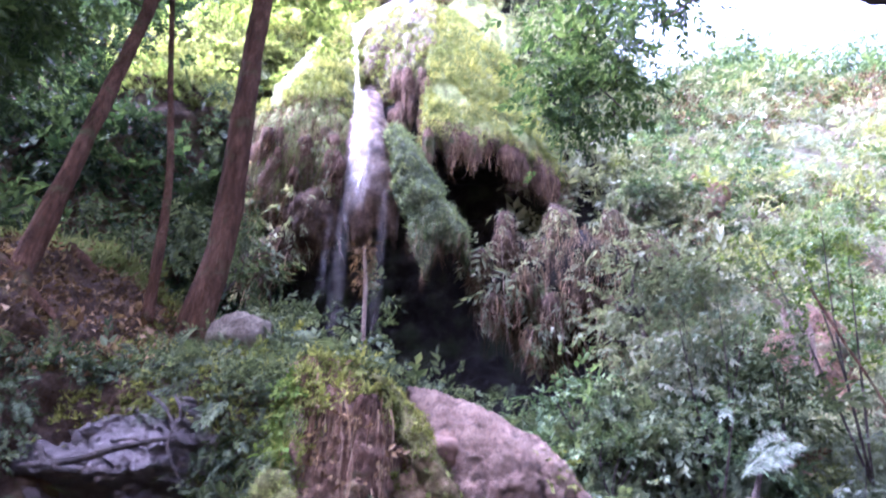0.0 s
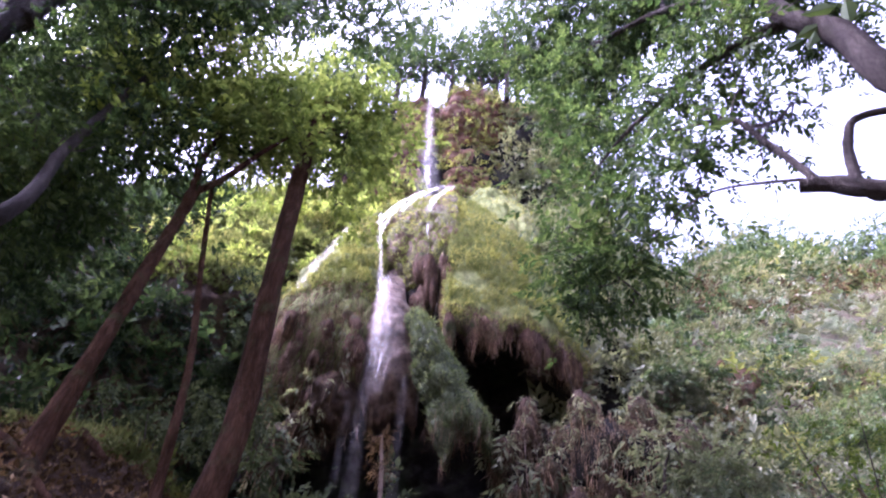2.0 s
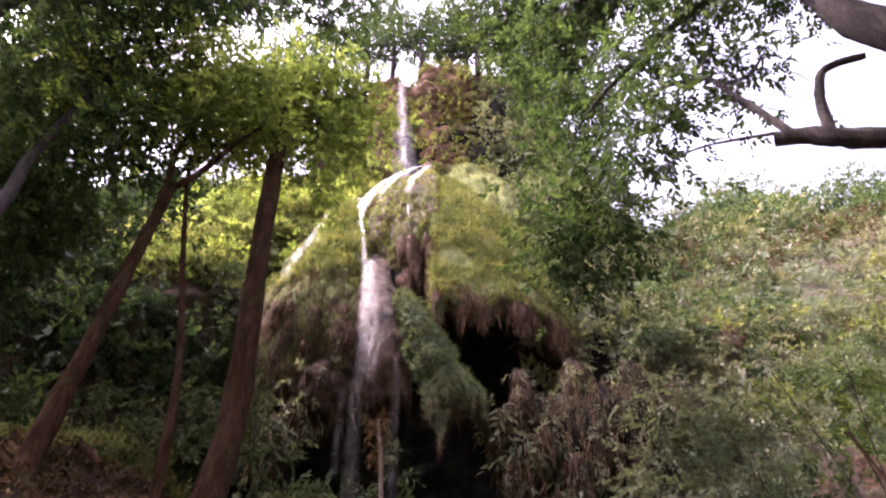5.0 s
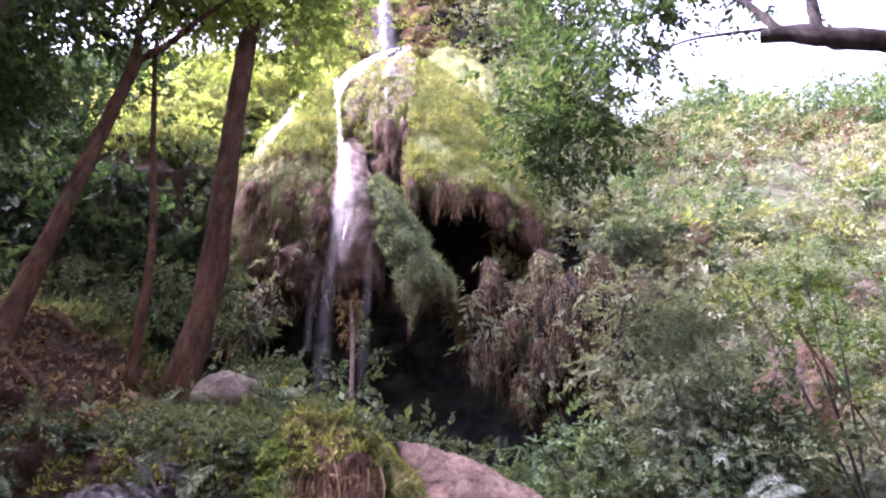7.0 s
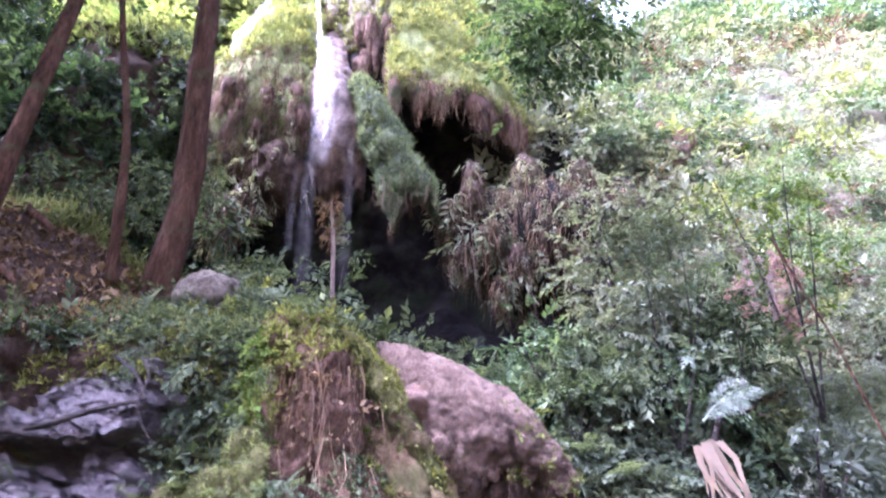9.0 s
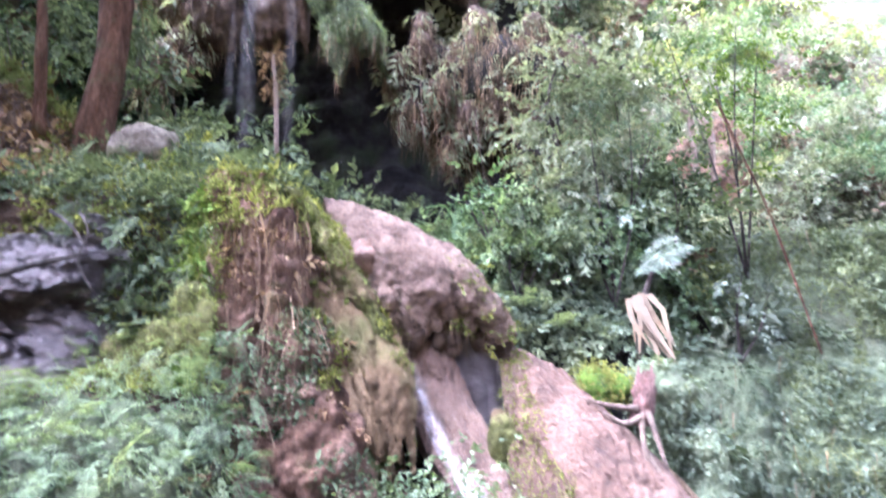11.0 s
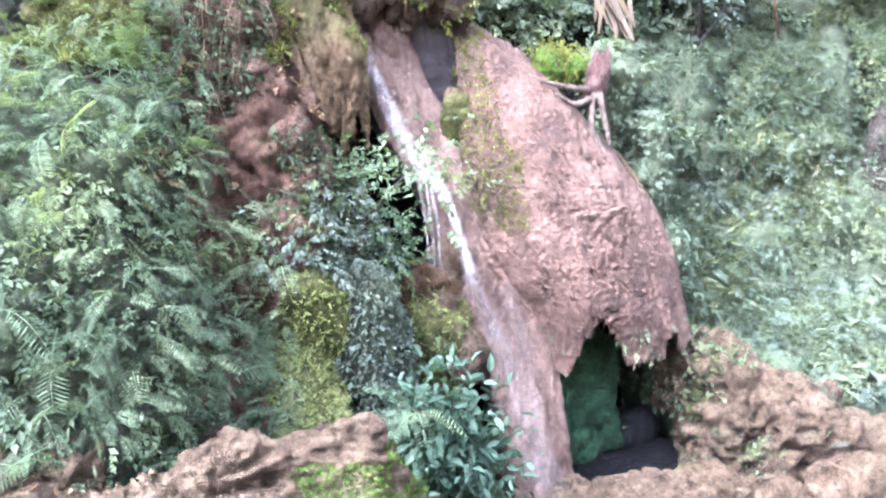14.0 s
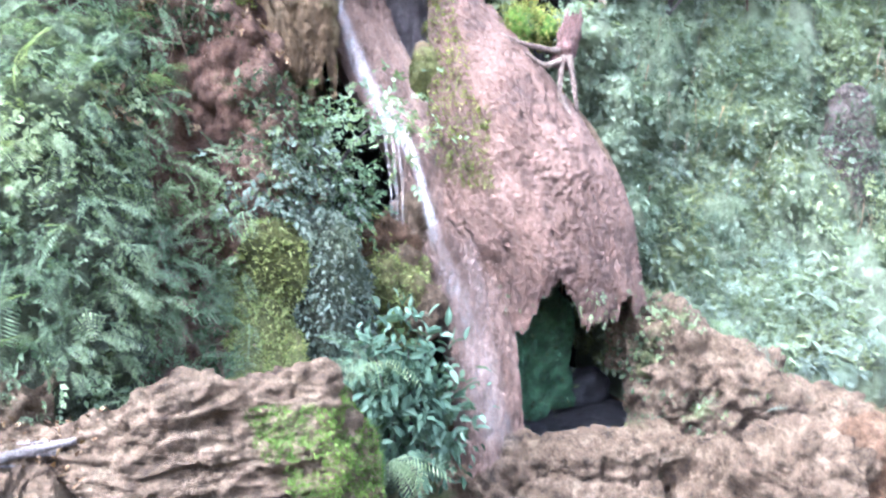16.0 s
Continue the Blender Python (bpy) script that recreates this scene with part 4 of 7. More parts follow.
rs = sweep([(0.62, 8.12, 2.9), (0.8, 7.98, 2.35), (1.0, 7.8, 1.75), (1.28, 7.55, 1.1), (1.55, 7.3, 0.5)], [0.3, 0.3, 0.32, 0.34, 0.3], (0.97, -0.05, -0.2), [0.08, 0.1, 0.1, 0.1, 0.08], 80, 150)
RISER = backed(relief(drapery(drapery(relief(rs, 0.08, 1.3, 58, False, 3), 0.18, 0.06, 58, 2.6), 0.06, 0.025, 57, 2.2), -0.016, 13.0, 57, octaves=3), (0, 0.4, 0))
df = sweep([(1.42, 8.2, 2.85), (1.46, 8.1, 2.3), (1.5, 8.0, 1.6), (1.6, 7.85, 0.9)], [0.42, 0.4, 0.36, 0.3], (1, 0.1, 0), [0.08, 0.1, 0.1, 0.06], 60, 110)
DRIPPING = backed(drapery(relief(df, 0.1, 1.5, 157, False, 3), 0.13, 0.08, 157, 3.4), (0, 0.4, 0))
chute = thing("tufa_chute", (1.5, 7.0, 0.2), "steep wet tufa chute that carries the lower fall", "rock")
part("bed", BED, TUFA_PALE, chute)
part("riser", RISER, TUFA_PALE, chute, "pinkish wet riser below the lip")
part("dripping_face", DRIPPING, SLATE, chute, "dark dripping rock beside the stream")
for k, (c, r) in enumerate([((1.35, 6.95, -0.25), (0.2, 0.25, 0.35)), ((1.25, 6.8, -0.6), (0.22, 0.25, 0.3)), ((1.5, 6.55, -1.0), (0.18, 0.22, 0.3))]):
    part("boss", lump(c, r, 0.16, 2.6, 740 + k, 44, 34), TUFA_DRY, chute, "tan knob beside the stream")
sh = sweep([(2.32, 8.1, 1.95), (2.45, 7.62, 1.45), (2.62, 7.2, 0.6), (2.85, 6.85, -0.25), (3.05, 6.55, -1.15)], [0.72, 0.9, 1.03, 1.06, 0.97], [(0.85, 0, -0.5), (0.9, 0, -0.4), (1, 0, -0.1), (1, 0, 0), (1, 0, 0.06)], [0.25, 0.38, 0.5, 0.5, 0.35], 240, 300)
u_, s_ = np.linspace(-1, 1, 240)[:, None], np.linspace(0, 1, 300)[None, :]
sh[..., 2] += s_ ** 4 * (0.5 * np.exp(-((u_ + 0.28) / 0.22) ** 2) + 0.3 * np.exp(-((u_ - 0.62) / 0.08) ** 2) - 0.18 * np.exp(-((u_ + 0.8) / 0.2) ** 2) - 0.08 + 0.16 * fbm(np.stack([u_ * 9, u_ * 0, u_ * 0], -1), 1.0, 4, 4) + 0.1 * fbm(np.stack([u_ * 34, u_ * 0, u_ * 0], -1), 1.0, 2, 14))
sh = relief(sh, 0.15, 0.9, 53, billow=False, octaves=3)
rough_ = (1 - 0.85 * smooth(0.2, 0.6, u_ + 0.15 * fbm(sh, 0.9, 2, 31))) * np.clip(0.75 + 0.9 * fbm(sh, 1.1, 2, 32), 0.15, 1.5)
sh = drapery(sh, 0.34, 0.07 * rough_, 59, 3.6, slant=0.35)
sh = drapery(sh, 0.13, 0.055 * rough_, 54, 4.2, slant=0.35)
sh = drapery(sh, 0.05, 0.022 * rough_, 55, 2.8, slant=0.3)
sh = relief(sh, -0.02, 14.0, 45, octaves=3)
SHELL = backed(sh, (0.05, 0.28, 0.12))
curtain = thing("tufa_curtain", (2.6, 7.2, 0.4), "broad pink tufa curtain hanging over a low cave", "rock")
part("sheet", SHELL, TUFA, curtain)
EDGE = tube([(3.12, 7.5, 1.25), (3.56, 7.08, 0.6), (3.8, 6.8, -0.3), (3.92, 6.6, -1.15)], [0.025, 0.04, 0.045, 0.035], 8, 0.6, 5)
part("rib", EDGE, TUFA_DRY, curtain, "tan rib along the edge")
CAVEGREEN = lump((2.75, 7.3, -2.0), (0.75, 0.5, 1.2), 0.34, 2.0, 55, 60, 44)
solid("algae_bulge", CAVEGREEN, WETGREEN, "dark green algae-covered bulge inside the low cave", "rock")
solid("cave_floor", lump((3.5, 7.0, -2.85), (1.2, 0.95, 0.22), 0.12, 2.0, 59, 60, 30), WET, "wet rock floor of the low cave, cave shade in its colour", "rock")
solid("cave_boulder", lump((3.75, 7.6, -2.65), (0.5, 0.4, 0.3), 0.2, 2.0, 56, 44, 30), WET, "wet boulder on the cave floor, cave shade in its colour", "rock")

FILL = [lump((3.55, 8.0, 1.35), (0.4, 0.45, 0.8), 0.25, 1.6, 142, 40, 40), lump((3.95, 7.75, 0.5), (0.3, 0.4, 0.9), 0.2, 1.6, 143, 40, 40, 0, 12), lump((4.12, 7.5, -0.6), (0.25, 0.4, 0.8), 0.2, 1.6, 144, 40, 40, 0, 12)]
for s in FILL:
    solid("slope_shoulder", s, SLOPE, "leafy earth shoulder along the edge of the tufa curtain", "earth bank", "slope shoulders")
STRIP = lump((7.85, 8.06, -0.6), (0.42, 0.3, 1.9), 0.3, 1.6, 141, 70, 90, 0, -8, stretch=(1, 1, 0.4))
solid("earth_strip", STRIP, GREY_SOIL, "bare grey-brown earth strip with hanging roots on the slope", "earth bank")

# ---- rocks ----
LEDGE = []
for k, (c, r, turn, m) in enumerate([((4.25, 6.8, -1.62), (0.34, 0.4, 0.5), 10, TUFA_MOSSY), ((4.55, 6.5, -1.95), (0.5, 0.5, 0.62), -22, TUFA_DRY), ((5.1, 6.2, -2.15), (0.6, 0.5, 0.55), -28, TUFA_DRY), ((5.7, 5.85, -2.45), (0.65, 0.5, 0.5), -30, TUFA_DRY), ((4.6, 6.3, -2.5), (0.5, 0.45, 0.42), -10, TUFA_MOSSY), ((6.5, 5.5, -2.8), (0.9, 0.6, 0.6), -25, TUFA_MOSSY)]):
    LEDGE.append(pitted(lump(c, np.array(r) * 1.12, -0.3, 2.2, 60 + k, 150, 100, turn, 0, 0.7, octaves=7), 4.5, 0.09, 260 + k))
    solid("ledge_rock", LEDGE[-1], m, "pitted tan tufa ledge beside the low cave", "rock", "ledge rocks")
DAM = []
for k, (c, r, turn, m) in enumerate([((2.45, 5.85, -2.5), (0.3, 0.25, 0.26), 0, TUFA_DRY), ((2.85, 5.75, -2.5), (0.36, 0.28, 0.28), 12, TUFA_DRY), ((3.35, 5.75, -2.48), (0.42, 0.28, 0.3), -8, TUFA_DRY), ((3.85, 5.75, -2.5), (0.34, 0.3, 0.3), 0, TUFA_MOSSY), ((2.65, 5.35, -2.72), (0.4, 0.3, 0.25), 20, TUFA_DRY), ((3.3, 5.3, -2.75), (0.45, 0.3, 0.22), 0, TUFA_DRY), ((4.6, 5.3, -2.55), (0.5, 0.35, 0.35), -20, TUFA_DRY)]):
    DAM.append(pitted(lump(c, np.array(r) * 1.05, -0.16, 3.4, 760 + k, 110, 70, turn, 0, 0.62, octaves=6), 6.0, 0.06, 270 + k))
    solid("dam_rock", DAM[-1], m, "pitted tan tufa rock in the low dam before the cave", "rock", "dam rocks")
POOLROCKS = []
prng = np.random.default_rng(12)
for k in range(26):
    x, y = prng.uniform(1.9, 6.6), prng.uniform(4.2, 6.2)
    r = prng.uniform(0.14, 0.46)
    POOLROCKS.append(lump((x, y, -2.9 + 0.15 * r + 0.1 * (6 - y)), (r * prng.uniform(0.9, 1.6), r, r * prng.uniform(0.55, 0.85)), -0.5 * r, 1.1 / r, 170 + k, 64, 42, prng.uniform(0, 180), 0, 0.65, octaves=6))
    POOLROCKS[-1] = pitted(POOLROCKS[-1], 2.4 / r, 0.16 * r, 280 + k)
    solid("pool_rock", POOLROCKS[-1], TUFA_MOSSY if k % 4 == 0 else TUFA_DRY, "rough tan tufa rock on the pool floor", "rock", "pool rocks")
fx, fs = np.meshgrid(np.linspace(-2.0, 0.66, 300), np.linspace(0, 1, 170), indexing="ij")
yz = along([(4.75, -1.6), (4.65, -0.95), (4.45, -0.68), (4.2, -0.7), (3.95, -0.95), (3.75, -1.3), (3.6, -1.9)], fs)
edge = smooth(0.62, 0.3, fx)
rise = 0.1 * np.exp(-((fx + 0.62) / 0.25) ** 2) + 0.06 * np.exp(-((fx - 0.1) / 0.3) ** 2) - 0.12 * smooth(-0.75, -1.3, fx)
fp = np.stack([fx, yz[..., 0] + 0.1 * fx, yz[..., 1] + rise - 0.5 * (1 - edge)], -1)
fp = relief(fp, 0.07, 1.5, 110, False, 4, toward=(0, -0.6, 1))
fp = relief(fp, -0.13, 3.4, 111, octaves=6, stretch=(0.6, 1, 2.8), toward=(0, -0.6, 1))
pit, deep = cells(np.stack([fx * 9 + fbm(fp, 3.0, 2, 61), fs * 22 + fbm(fp, 3.0, 2, 62)], -1), 63)
fp = fp - facing(fp, grid_normals(fp), (0, -0.6, 1)) * (0.07 * deep * np.clip(0.55 - pit, 0, 1) * (deep > 0.45))[..., None]
FRONT = backed(relief(fp, -0.045, 9.0, 115, octaves=4, stretch=(0.6, 1, 2.0), toward=(0, -0.6, 1)), (0.02, 0.05, -1.2))
solid("foreground_rock", FRONT, TUFA_DRY, "large weathered tan rock with ragged layers", "rock")
for c, r, turn, m, lab, sd in [((-1.85, 4.6, -0.78), (0.5, 0.3, 0.26), 12, TUFA_MOSSY, "layered mossy brown rock on the bank", 111), ((-1.55, 3.75, -1.05), (0.34, 0.2, 0.2), 0, TUFA_MOSSY, "low mossy rock among the sticks", 120), ((-2.5, 4.7, -0.6), (0.5, 0.4, 0.4), -20, TUFA_MOSSY, "mossy boulder on the fern bank", 112), ((5.4, 4.6, -2.15), (0.42, 0.42, 0.55), 0, RUST_ROCK, "upright orange-brown tufa rock", 113), ((4.55, 4.5, -2.05), (0.55, 0.5, 0.45), 30, TUFA_DRY, "broken tan tufa block", 114)]:
    solid("foreground_rock", pitted(lump(c, r, -0.6 * min(r), 2.2, sd, 130, 86, turn, 0, 0.7, octaves=6), 5.0, 0.06, sd), m, lab, "rock")
for c, r, sd in [((-2.66, 8.6, 5.0), (0.46, 0.36, 0.36), 116), ((-2.02, 8.5, 4.9), (0.3, 0.26, 0.22), 126)]:
    solid("boulder", lump(c, r, 0.14, 2.4, sd, 70, 46, 0, 0, 0.75, octaves=7), PALE_ROCK if sd == 116 else MOSS_SAGE, "pale moss-topped boulder on the outcrop", "rock", "boulders of the outcrop")
slate = thing("slate_face", (-3.2, 7.2, 2.4), "layered grey-purple rock face in a hollow of the bank", "rock")
sx, sz = np.meshgrid(np.linspace(-4.5, -2.3, 150), np.linspace(1.9, 3.75, 140), indexing="ij")
sp = np.stack([sx, 6.68 + 0.38 * (sz - 2.0) + 0.25 * smooth(-2.7, -2.3, sx), sz], -1)
sq = np.stack([sx - 0.35 * sz, sz + 0.3 * sx], -1) + 0.05 * np.stack([fbm(sp, 3.0, 3, 5), fbm(sp, 3.0, 3, 6)], -1)
sp[..., 1] -= 0.3 * cells(sq / (0.75, 0.32), 3)[1] + 0.13 * cells(sq / (0.3, 0.13), 4)[1] + 0.05 * cells(sq / (0.11, 0.06), 5)[1]
sp = relief(sp, 0.03, 6.0, 7, octaves=3)
for lo_, hi_, dy in ((0, 42, 0.0), (40, 74, 0.06), (72, 112, -0.04), (110, 140, 0.05)):
    part("slab", backed(sp[:, lo_:hi_] + (0, dy, 0), (0, 0.6, 0)), SLATE, slate, flat=True)
BULGE = []
for k, (c, r, lean, m) in enumerate([((-0.1, 6.3, -0.6), (0.3, 0.4, 0.7), 14, MOSS_DARK), ((1.16, 6.85, -0.98), (0.36, 0.3, 0.6), 14, MOSS_DARK), ((1.0, 6.9, -0.35), (0.42, 0.32, 0.3), 0, RUST_ROCK), ((-1.9, 7.0, 2.05), (0.6, 0.4, 0.5), 0, MOSS_DARK), ((-1.6, 7.0, 2.3), (0.24, 0.3, 0.62), 6, MOSS_DARK), ((1.62, 7.75, 0.9), (0.28, 0.35, 0.8), 12, MOSS_DARK), ((0.4, 6.35, -0.9), (0.42, 0.45, 0.9), 0, BANKMOSS), ((0.5, 6.0, -2.0), (0.7, 0.5, 0.9), 0, BANKMOSS)]):
    BULGE.append(lump(c, r, 0.24, 2.2, 120 + k, 64, 50, 0, lean, 0.8, stretch=(1, 1, 0.6), octaves=7))
    solid("moss_bulge", BULGE[-1], m, "mossy bulge on the tufa wall", "rock", "moss bulges")
mb = sweep([(-0.37, 6.20, -0.20), (-0.26, 6.00, -0.57), (-0.15, 5.75, -0.91), (-0.05, 5.50, -1.30), (0.01, 5.30, -1.63)], [0.14, 0.25, 0.33, 0.39, 0.42], (0.98, -0.12, -0.12), [0.1, 0.18, 0.22, 0.24, 0.18], 60, 70)
MBANK = backed(relief(relief(mb, 0.16, 1.8, 57), 0.05, 6.0, 58, octaves=3), (0, 0.5, 0))
solid("moss_bulge", MBANK, MOSS_DARK, "long mossy rib of tufa low on the wall", "rock", "moss bulges")
VIV = lump((2.84, 7.95, 1.9), (0.3, 0.25, 0.26), 0.2, 2.6, 130, 50, 36, 0, 10)
solid("moss_cushion", VIV, VIVID, "vivid green moss cushion beside the roots", "moss cushion")
CLAYB = lump((7.4, 12.5, 6.35), (0.95, 0.5, 1.3), 0.26, 1.2, 131, 80, 60, 0, -14)
solid("clay_scar", CLAYB, CLAY, "bare orange clay scar on the wooded slope", "earth bank")
for k, (c, r) in enumerate([((7.6, 17.0, 13.4), (1.1, 0.6, 0.8)), ((4.4, 18.6, 18.2), (0.9, 0.8, 1.6)), ((5.2, 20.5, 22.0), (0.9, 0.8, 1.8)), ((12.5, 20.9, 16.0), (1.2, 0.8, 1.3))]):
    solid("clay_scar", lump(c, r, 0.6, 0.9, 140 + k, 44, 34), CLAY, "pale orange rock showing between the bushes", "earth bank")

# ---- water ----


def strand(points, half, seed, wobble=0.05, n=90, across=11, face=(0, -1, 0.1), strength=1.0):
    """A sheet of falling water along the points, thinning out towards its edges and ends."""
    s = np.linspace(0, 1, n)
    c, w = along(points, s), along(half, s)
    t = unit(np.gradient(c, axis=0))
    d = unit(np.cross(t, np.asarray(face, float)))
    u = np.linspace(-1, 1, across)
    p = c[None] + d[None] * (u[:, None] * w[None, :])[..., None]
    p = p + np.array([1, -1, 0]) * (wobble * fbm(p * (3, 3, 0.8), 1.0, 3, seed))[..., None]
    thin = (1 - np.abs(u) ** 1.6)[:, None] * (smooth(0, 0.05, s) * smooth(1.0, 0.75, s))[None, :] * strength
    return p.reshape(-1, 3), grid_faces(across, n), thin.ravel()


def water(name, strands, material, label):
    t = thing(name, strands[0][0][0], label, "waterfall")
    for v, f, thin in strands:
        ob = part("strand", (v, f), material, t)
        col = ob.data.color_attributes.new("thinness", "FLOAT_COLOR", "POINT")
        col.data.foreach_set("color", np.repeat(thin, 4).astype(np.float32))
        ob.visible_shadow = False
    return t


back = (0, -0.7, 0.7)
water("upper_waterfall", [strand([(-2.2, 19.6, 35.0), (-2.15, 19.4, 31), (-2.0, 19.2, 27), (-1.75, 18.9, 22.4)], [0.14, 0.17, 0.2, 0.24], 1, strength=0.58), strand([(-2.15, 19.5, 34.8), (-2.1, 19.3, 30), (-1.75, 18.8, 22.2)], [0.12, 0.35, 0.8], 2, strength=0.2)], WATER, "thin white fall from the top of the cliff")
LIP = [(0.5, 21.8), (1.4, 20.9), (2.35, 19.7), (2.98, 18.6), (3.42, 17.4), (3.68, 16.2), (3.8, 15.2)]
lip = lambda z, a: (-0.6 + (0.32 + np.interp(-z, [-h for _, h in LIP], [r for r, _ in LIP])) * math.sin(radians(a)), 17.6 - 0.92 * (0.46 + np.interp(-z, [-h for _, h in LIP], [r for r, _ in LIP])) * math.cos(radians(a)), z + 0.06)
water("sliding_water", [strand([lip(21.3, -24), lip(20.4, -36), lip(19.6, -44), lip(18.8, -50), lip(18.2, -53)], [0.22, 0.18, 0.12, 0.08, 0.05], 3, 0.08, face=back, strength=0.4), strand([lip(21.2, -18), lip(20.0, -30), lip(18.9, -38), lip(17.6, -42), lip(16.2, -42), lip(15.2, -38)], [0.2, 0.2, 0.15, 0.13, 0.11, 0.1], 4, 0.14, face=back, strength=0.85), strand([lip(20.9, -8), lip(19.8, -17), lip(18.8, -23), lip(17.8, -27)], [0.14, 0.17, 0.15, 0.08], 5, 0.08, face=back, strength=0.9), strand([lip(20.7, 2), lip(19.6, -3), lip(18.4, -9), lip(17.3, -11)], [0.1, 0.14, 0.15, 0.1], 6, 0.08, face=back, strength=0.9), strand([lip(19.0, -30), lip(18.0, -33), lip(16.8, -34), lip(15.6, -32)], [0.06, 0.1, 0.1, 0.06], 9, 0.08, face=back, strength=0.4)], WATER_WHITE, "white water sliding over the tufa lip")
water("main_waterfall", [strand([(-2.95, 14.9, 18.3), (-2.62, 14.1, 16.0), (-2.3, 13.3, 13.6), (-2.1, 12.5, 11.4), (-2.05, 12.1, 10)], [0.06, 0.07, 0.1, 0.14, 0.16], 6, strength=0.5), strand([(-2.2, 13.5, 14.2), (-2.08, 12.9, 12.8), (-1.95, 12.5, 11.6), (-1.88, 12.3, 10.6), (-1.88, 12.2, 9.4)], [0.12, 0.16, 0.2, 0.2, 0.16], 7, strength=0.5), strand([(-1.95, 12.8, 12.8), (-1.72, 12.35, 11.4), (-1.62, 12.2, 9.8)], [0.2, 0.36, 0.3], 8, strength=0.1)], WATER_WHITE, "white veil of the main fall over the tufa column")
water("spray_veil", [strand([(-2.0, 11.9, 10.4), (-2.05, 11.7, 8.2), (-2.0, 11.6, 5.6)], [0.12, 0.17, 0.2], 9, strength=0.2), strand([(-1.3, 12.0, 10.0), (-1.3, 11.9, 6.2)], [0.1, 0.14], 10, strength=0.16), strand([(-2.4, 12.2, 9.4), (-2.4, 12.0, 7.2)], [0.08, 0.12], 42, strength=0.1)], WATER_THIN, "thin falling spray before the dark grotto")
side = lambda u, a, b: [tuple(ls[int(54.5 + 54.5 * (u + 0.12 * j / 5)), int(129 * (a + (b - a) * j / 5))] + (-0.03, -0.16, 0.06)) for j in range(6)]
water("side_waterfall", [strand(side(u, a, b), [0.05, 0.09, 0.11, 0.11, 0.1, 0.06], 11 + i, 0.14, face=(-0.2, -0.9, 0.4), strength=g) for i, (u, a, b, g) in enumerate(((-0.72, 0.1, 0.6, 0.32), (-0.86, 0.2, 0.6, 0.26), (-0.6, 0.12, 0.5, 0.2)))], WATER, "small side fall down the mossy shoulder")
water("single_drip", [strand([(-1.3, 14.3, 17.2), (-1.2, 14.2, 15.6), (-1.18, 14.2, 13.6)], [0.04, 0.05, 0.06], 13)], WATER, "single falling strand from the lip")
water("lower_waterfall", [strand([(0.5, 8.05, 2.7), (0.67, 7.72, 2.0), (0.92, 7.38, 1.26), (1.2, 7.08, 0.82), (1.31, 6.98, 0.62)], [0.05, 0.07, 0.1, 0.11, 0.08], 14, 0.04, strength=0.26), strand([(1.16, 7.08, 0.9), (1.34, 6.92, 0.55), (1.47, 6.72, 0.1), (1.56, 6.55, -0.3)], [0.1, 0.07, 0.06, 0.09], 15, 0.03, strength=0.45), strand([(1.5, 6.6, -0.15), (1.74, 6.3, -0.79), (1.88, 6.1, -1.35), (2.06, 5.88, -2.03), (2.2, 5.7, -2.7)], [0.08, 0.14, 0.16, 0.2, 0.3], 16, 0.05, strength=0.08), strand([(1.85, 6.45, -0.2), (1.98, 6.25, -0.9), (2.06, 6.05, -1.6), (2.2, 5.8, -2.4)], [0.08, 0.12, 0.12, 0.14], 18, 0.05, strength=0.05), strand([(0.2, 8.35, 3.95), (0.45, 7.95, 3.5), (0.66, 7.7, 3.0), (0.74, 7.62, 2.6)], [0.2, 0.3, 0.2, 0.06], 44, 0.05, strength=0.1)], WATER_WHITE, "white stream running down the lower tufa chute")
water("thin_trickle", [strand([(x, 7.0, 1.0), (x + 0.08, 6.8, 0.4), (x + 0.12, 6.75, -0.35)], [0.012, 0.018, 0.018], 17 + k, 0.02, 60, 3, strength=0.5) for k, x in enumerate((1.02, 1.08, 1.13))], WATER, "thin free-falling trickles beside the chute")

# ---- trees ----


def tree(name, base, label, bark, limbs, crown_args, leaf, twig_to=0.5, seed=0, sides=12, group="", leaf_label="", **how):
    """A tree: trunk, limbs and a crown of sprigs; limbs are (points, radii), the first is the trunk."""
    r = np.random.default_rng(seed)
    t = thing(name, base, label, "tree", group)
    for k, (pts, rad) in enumerate(limbs):
        part("trunk" if k == 0 else "limb", tube(pts, rad, sides if k == 0 else 8, 0.35, seed + k), bark, t)
    if crown_args:
        vf, mids = crown(*crown_args, r, **how)
        part("crown", vf, leaf, t, leaf_label, "stuff", True)
        ends = np.array([p for pts, _ in limbs for p in pts[len(pts) // 2:]], float)
        tw, some = [], mids[:: max(1, int(1 / twig_to))]
        for m in some[np.argsort(np.linalg.norm(some[:, None] - ends[None], axis=2).min(1))]:
            e = ends[np.argmin(np.linalg.norm(ends - m, axis=1))]
            h = (e + m) / 2 + r.normal(0, 0.1, 3) - (0, 0, 0.08)
            tw.append(tube([e, h, m], [0.02, 0.013, 0.006], 4, 0, 0, 2))
            ends = np.vstack([ends, m])
        part("branchwork", join(*tw), BARK_DARK, t, "", "stuff")
    return t


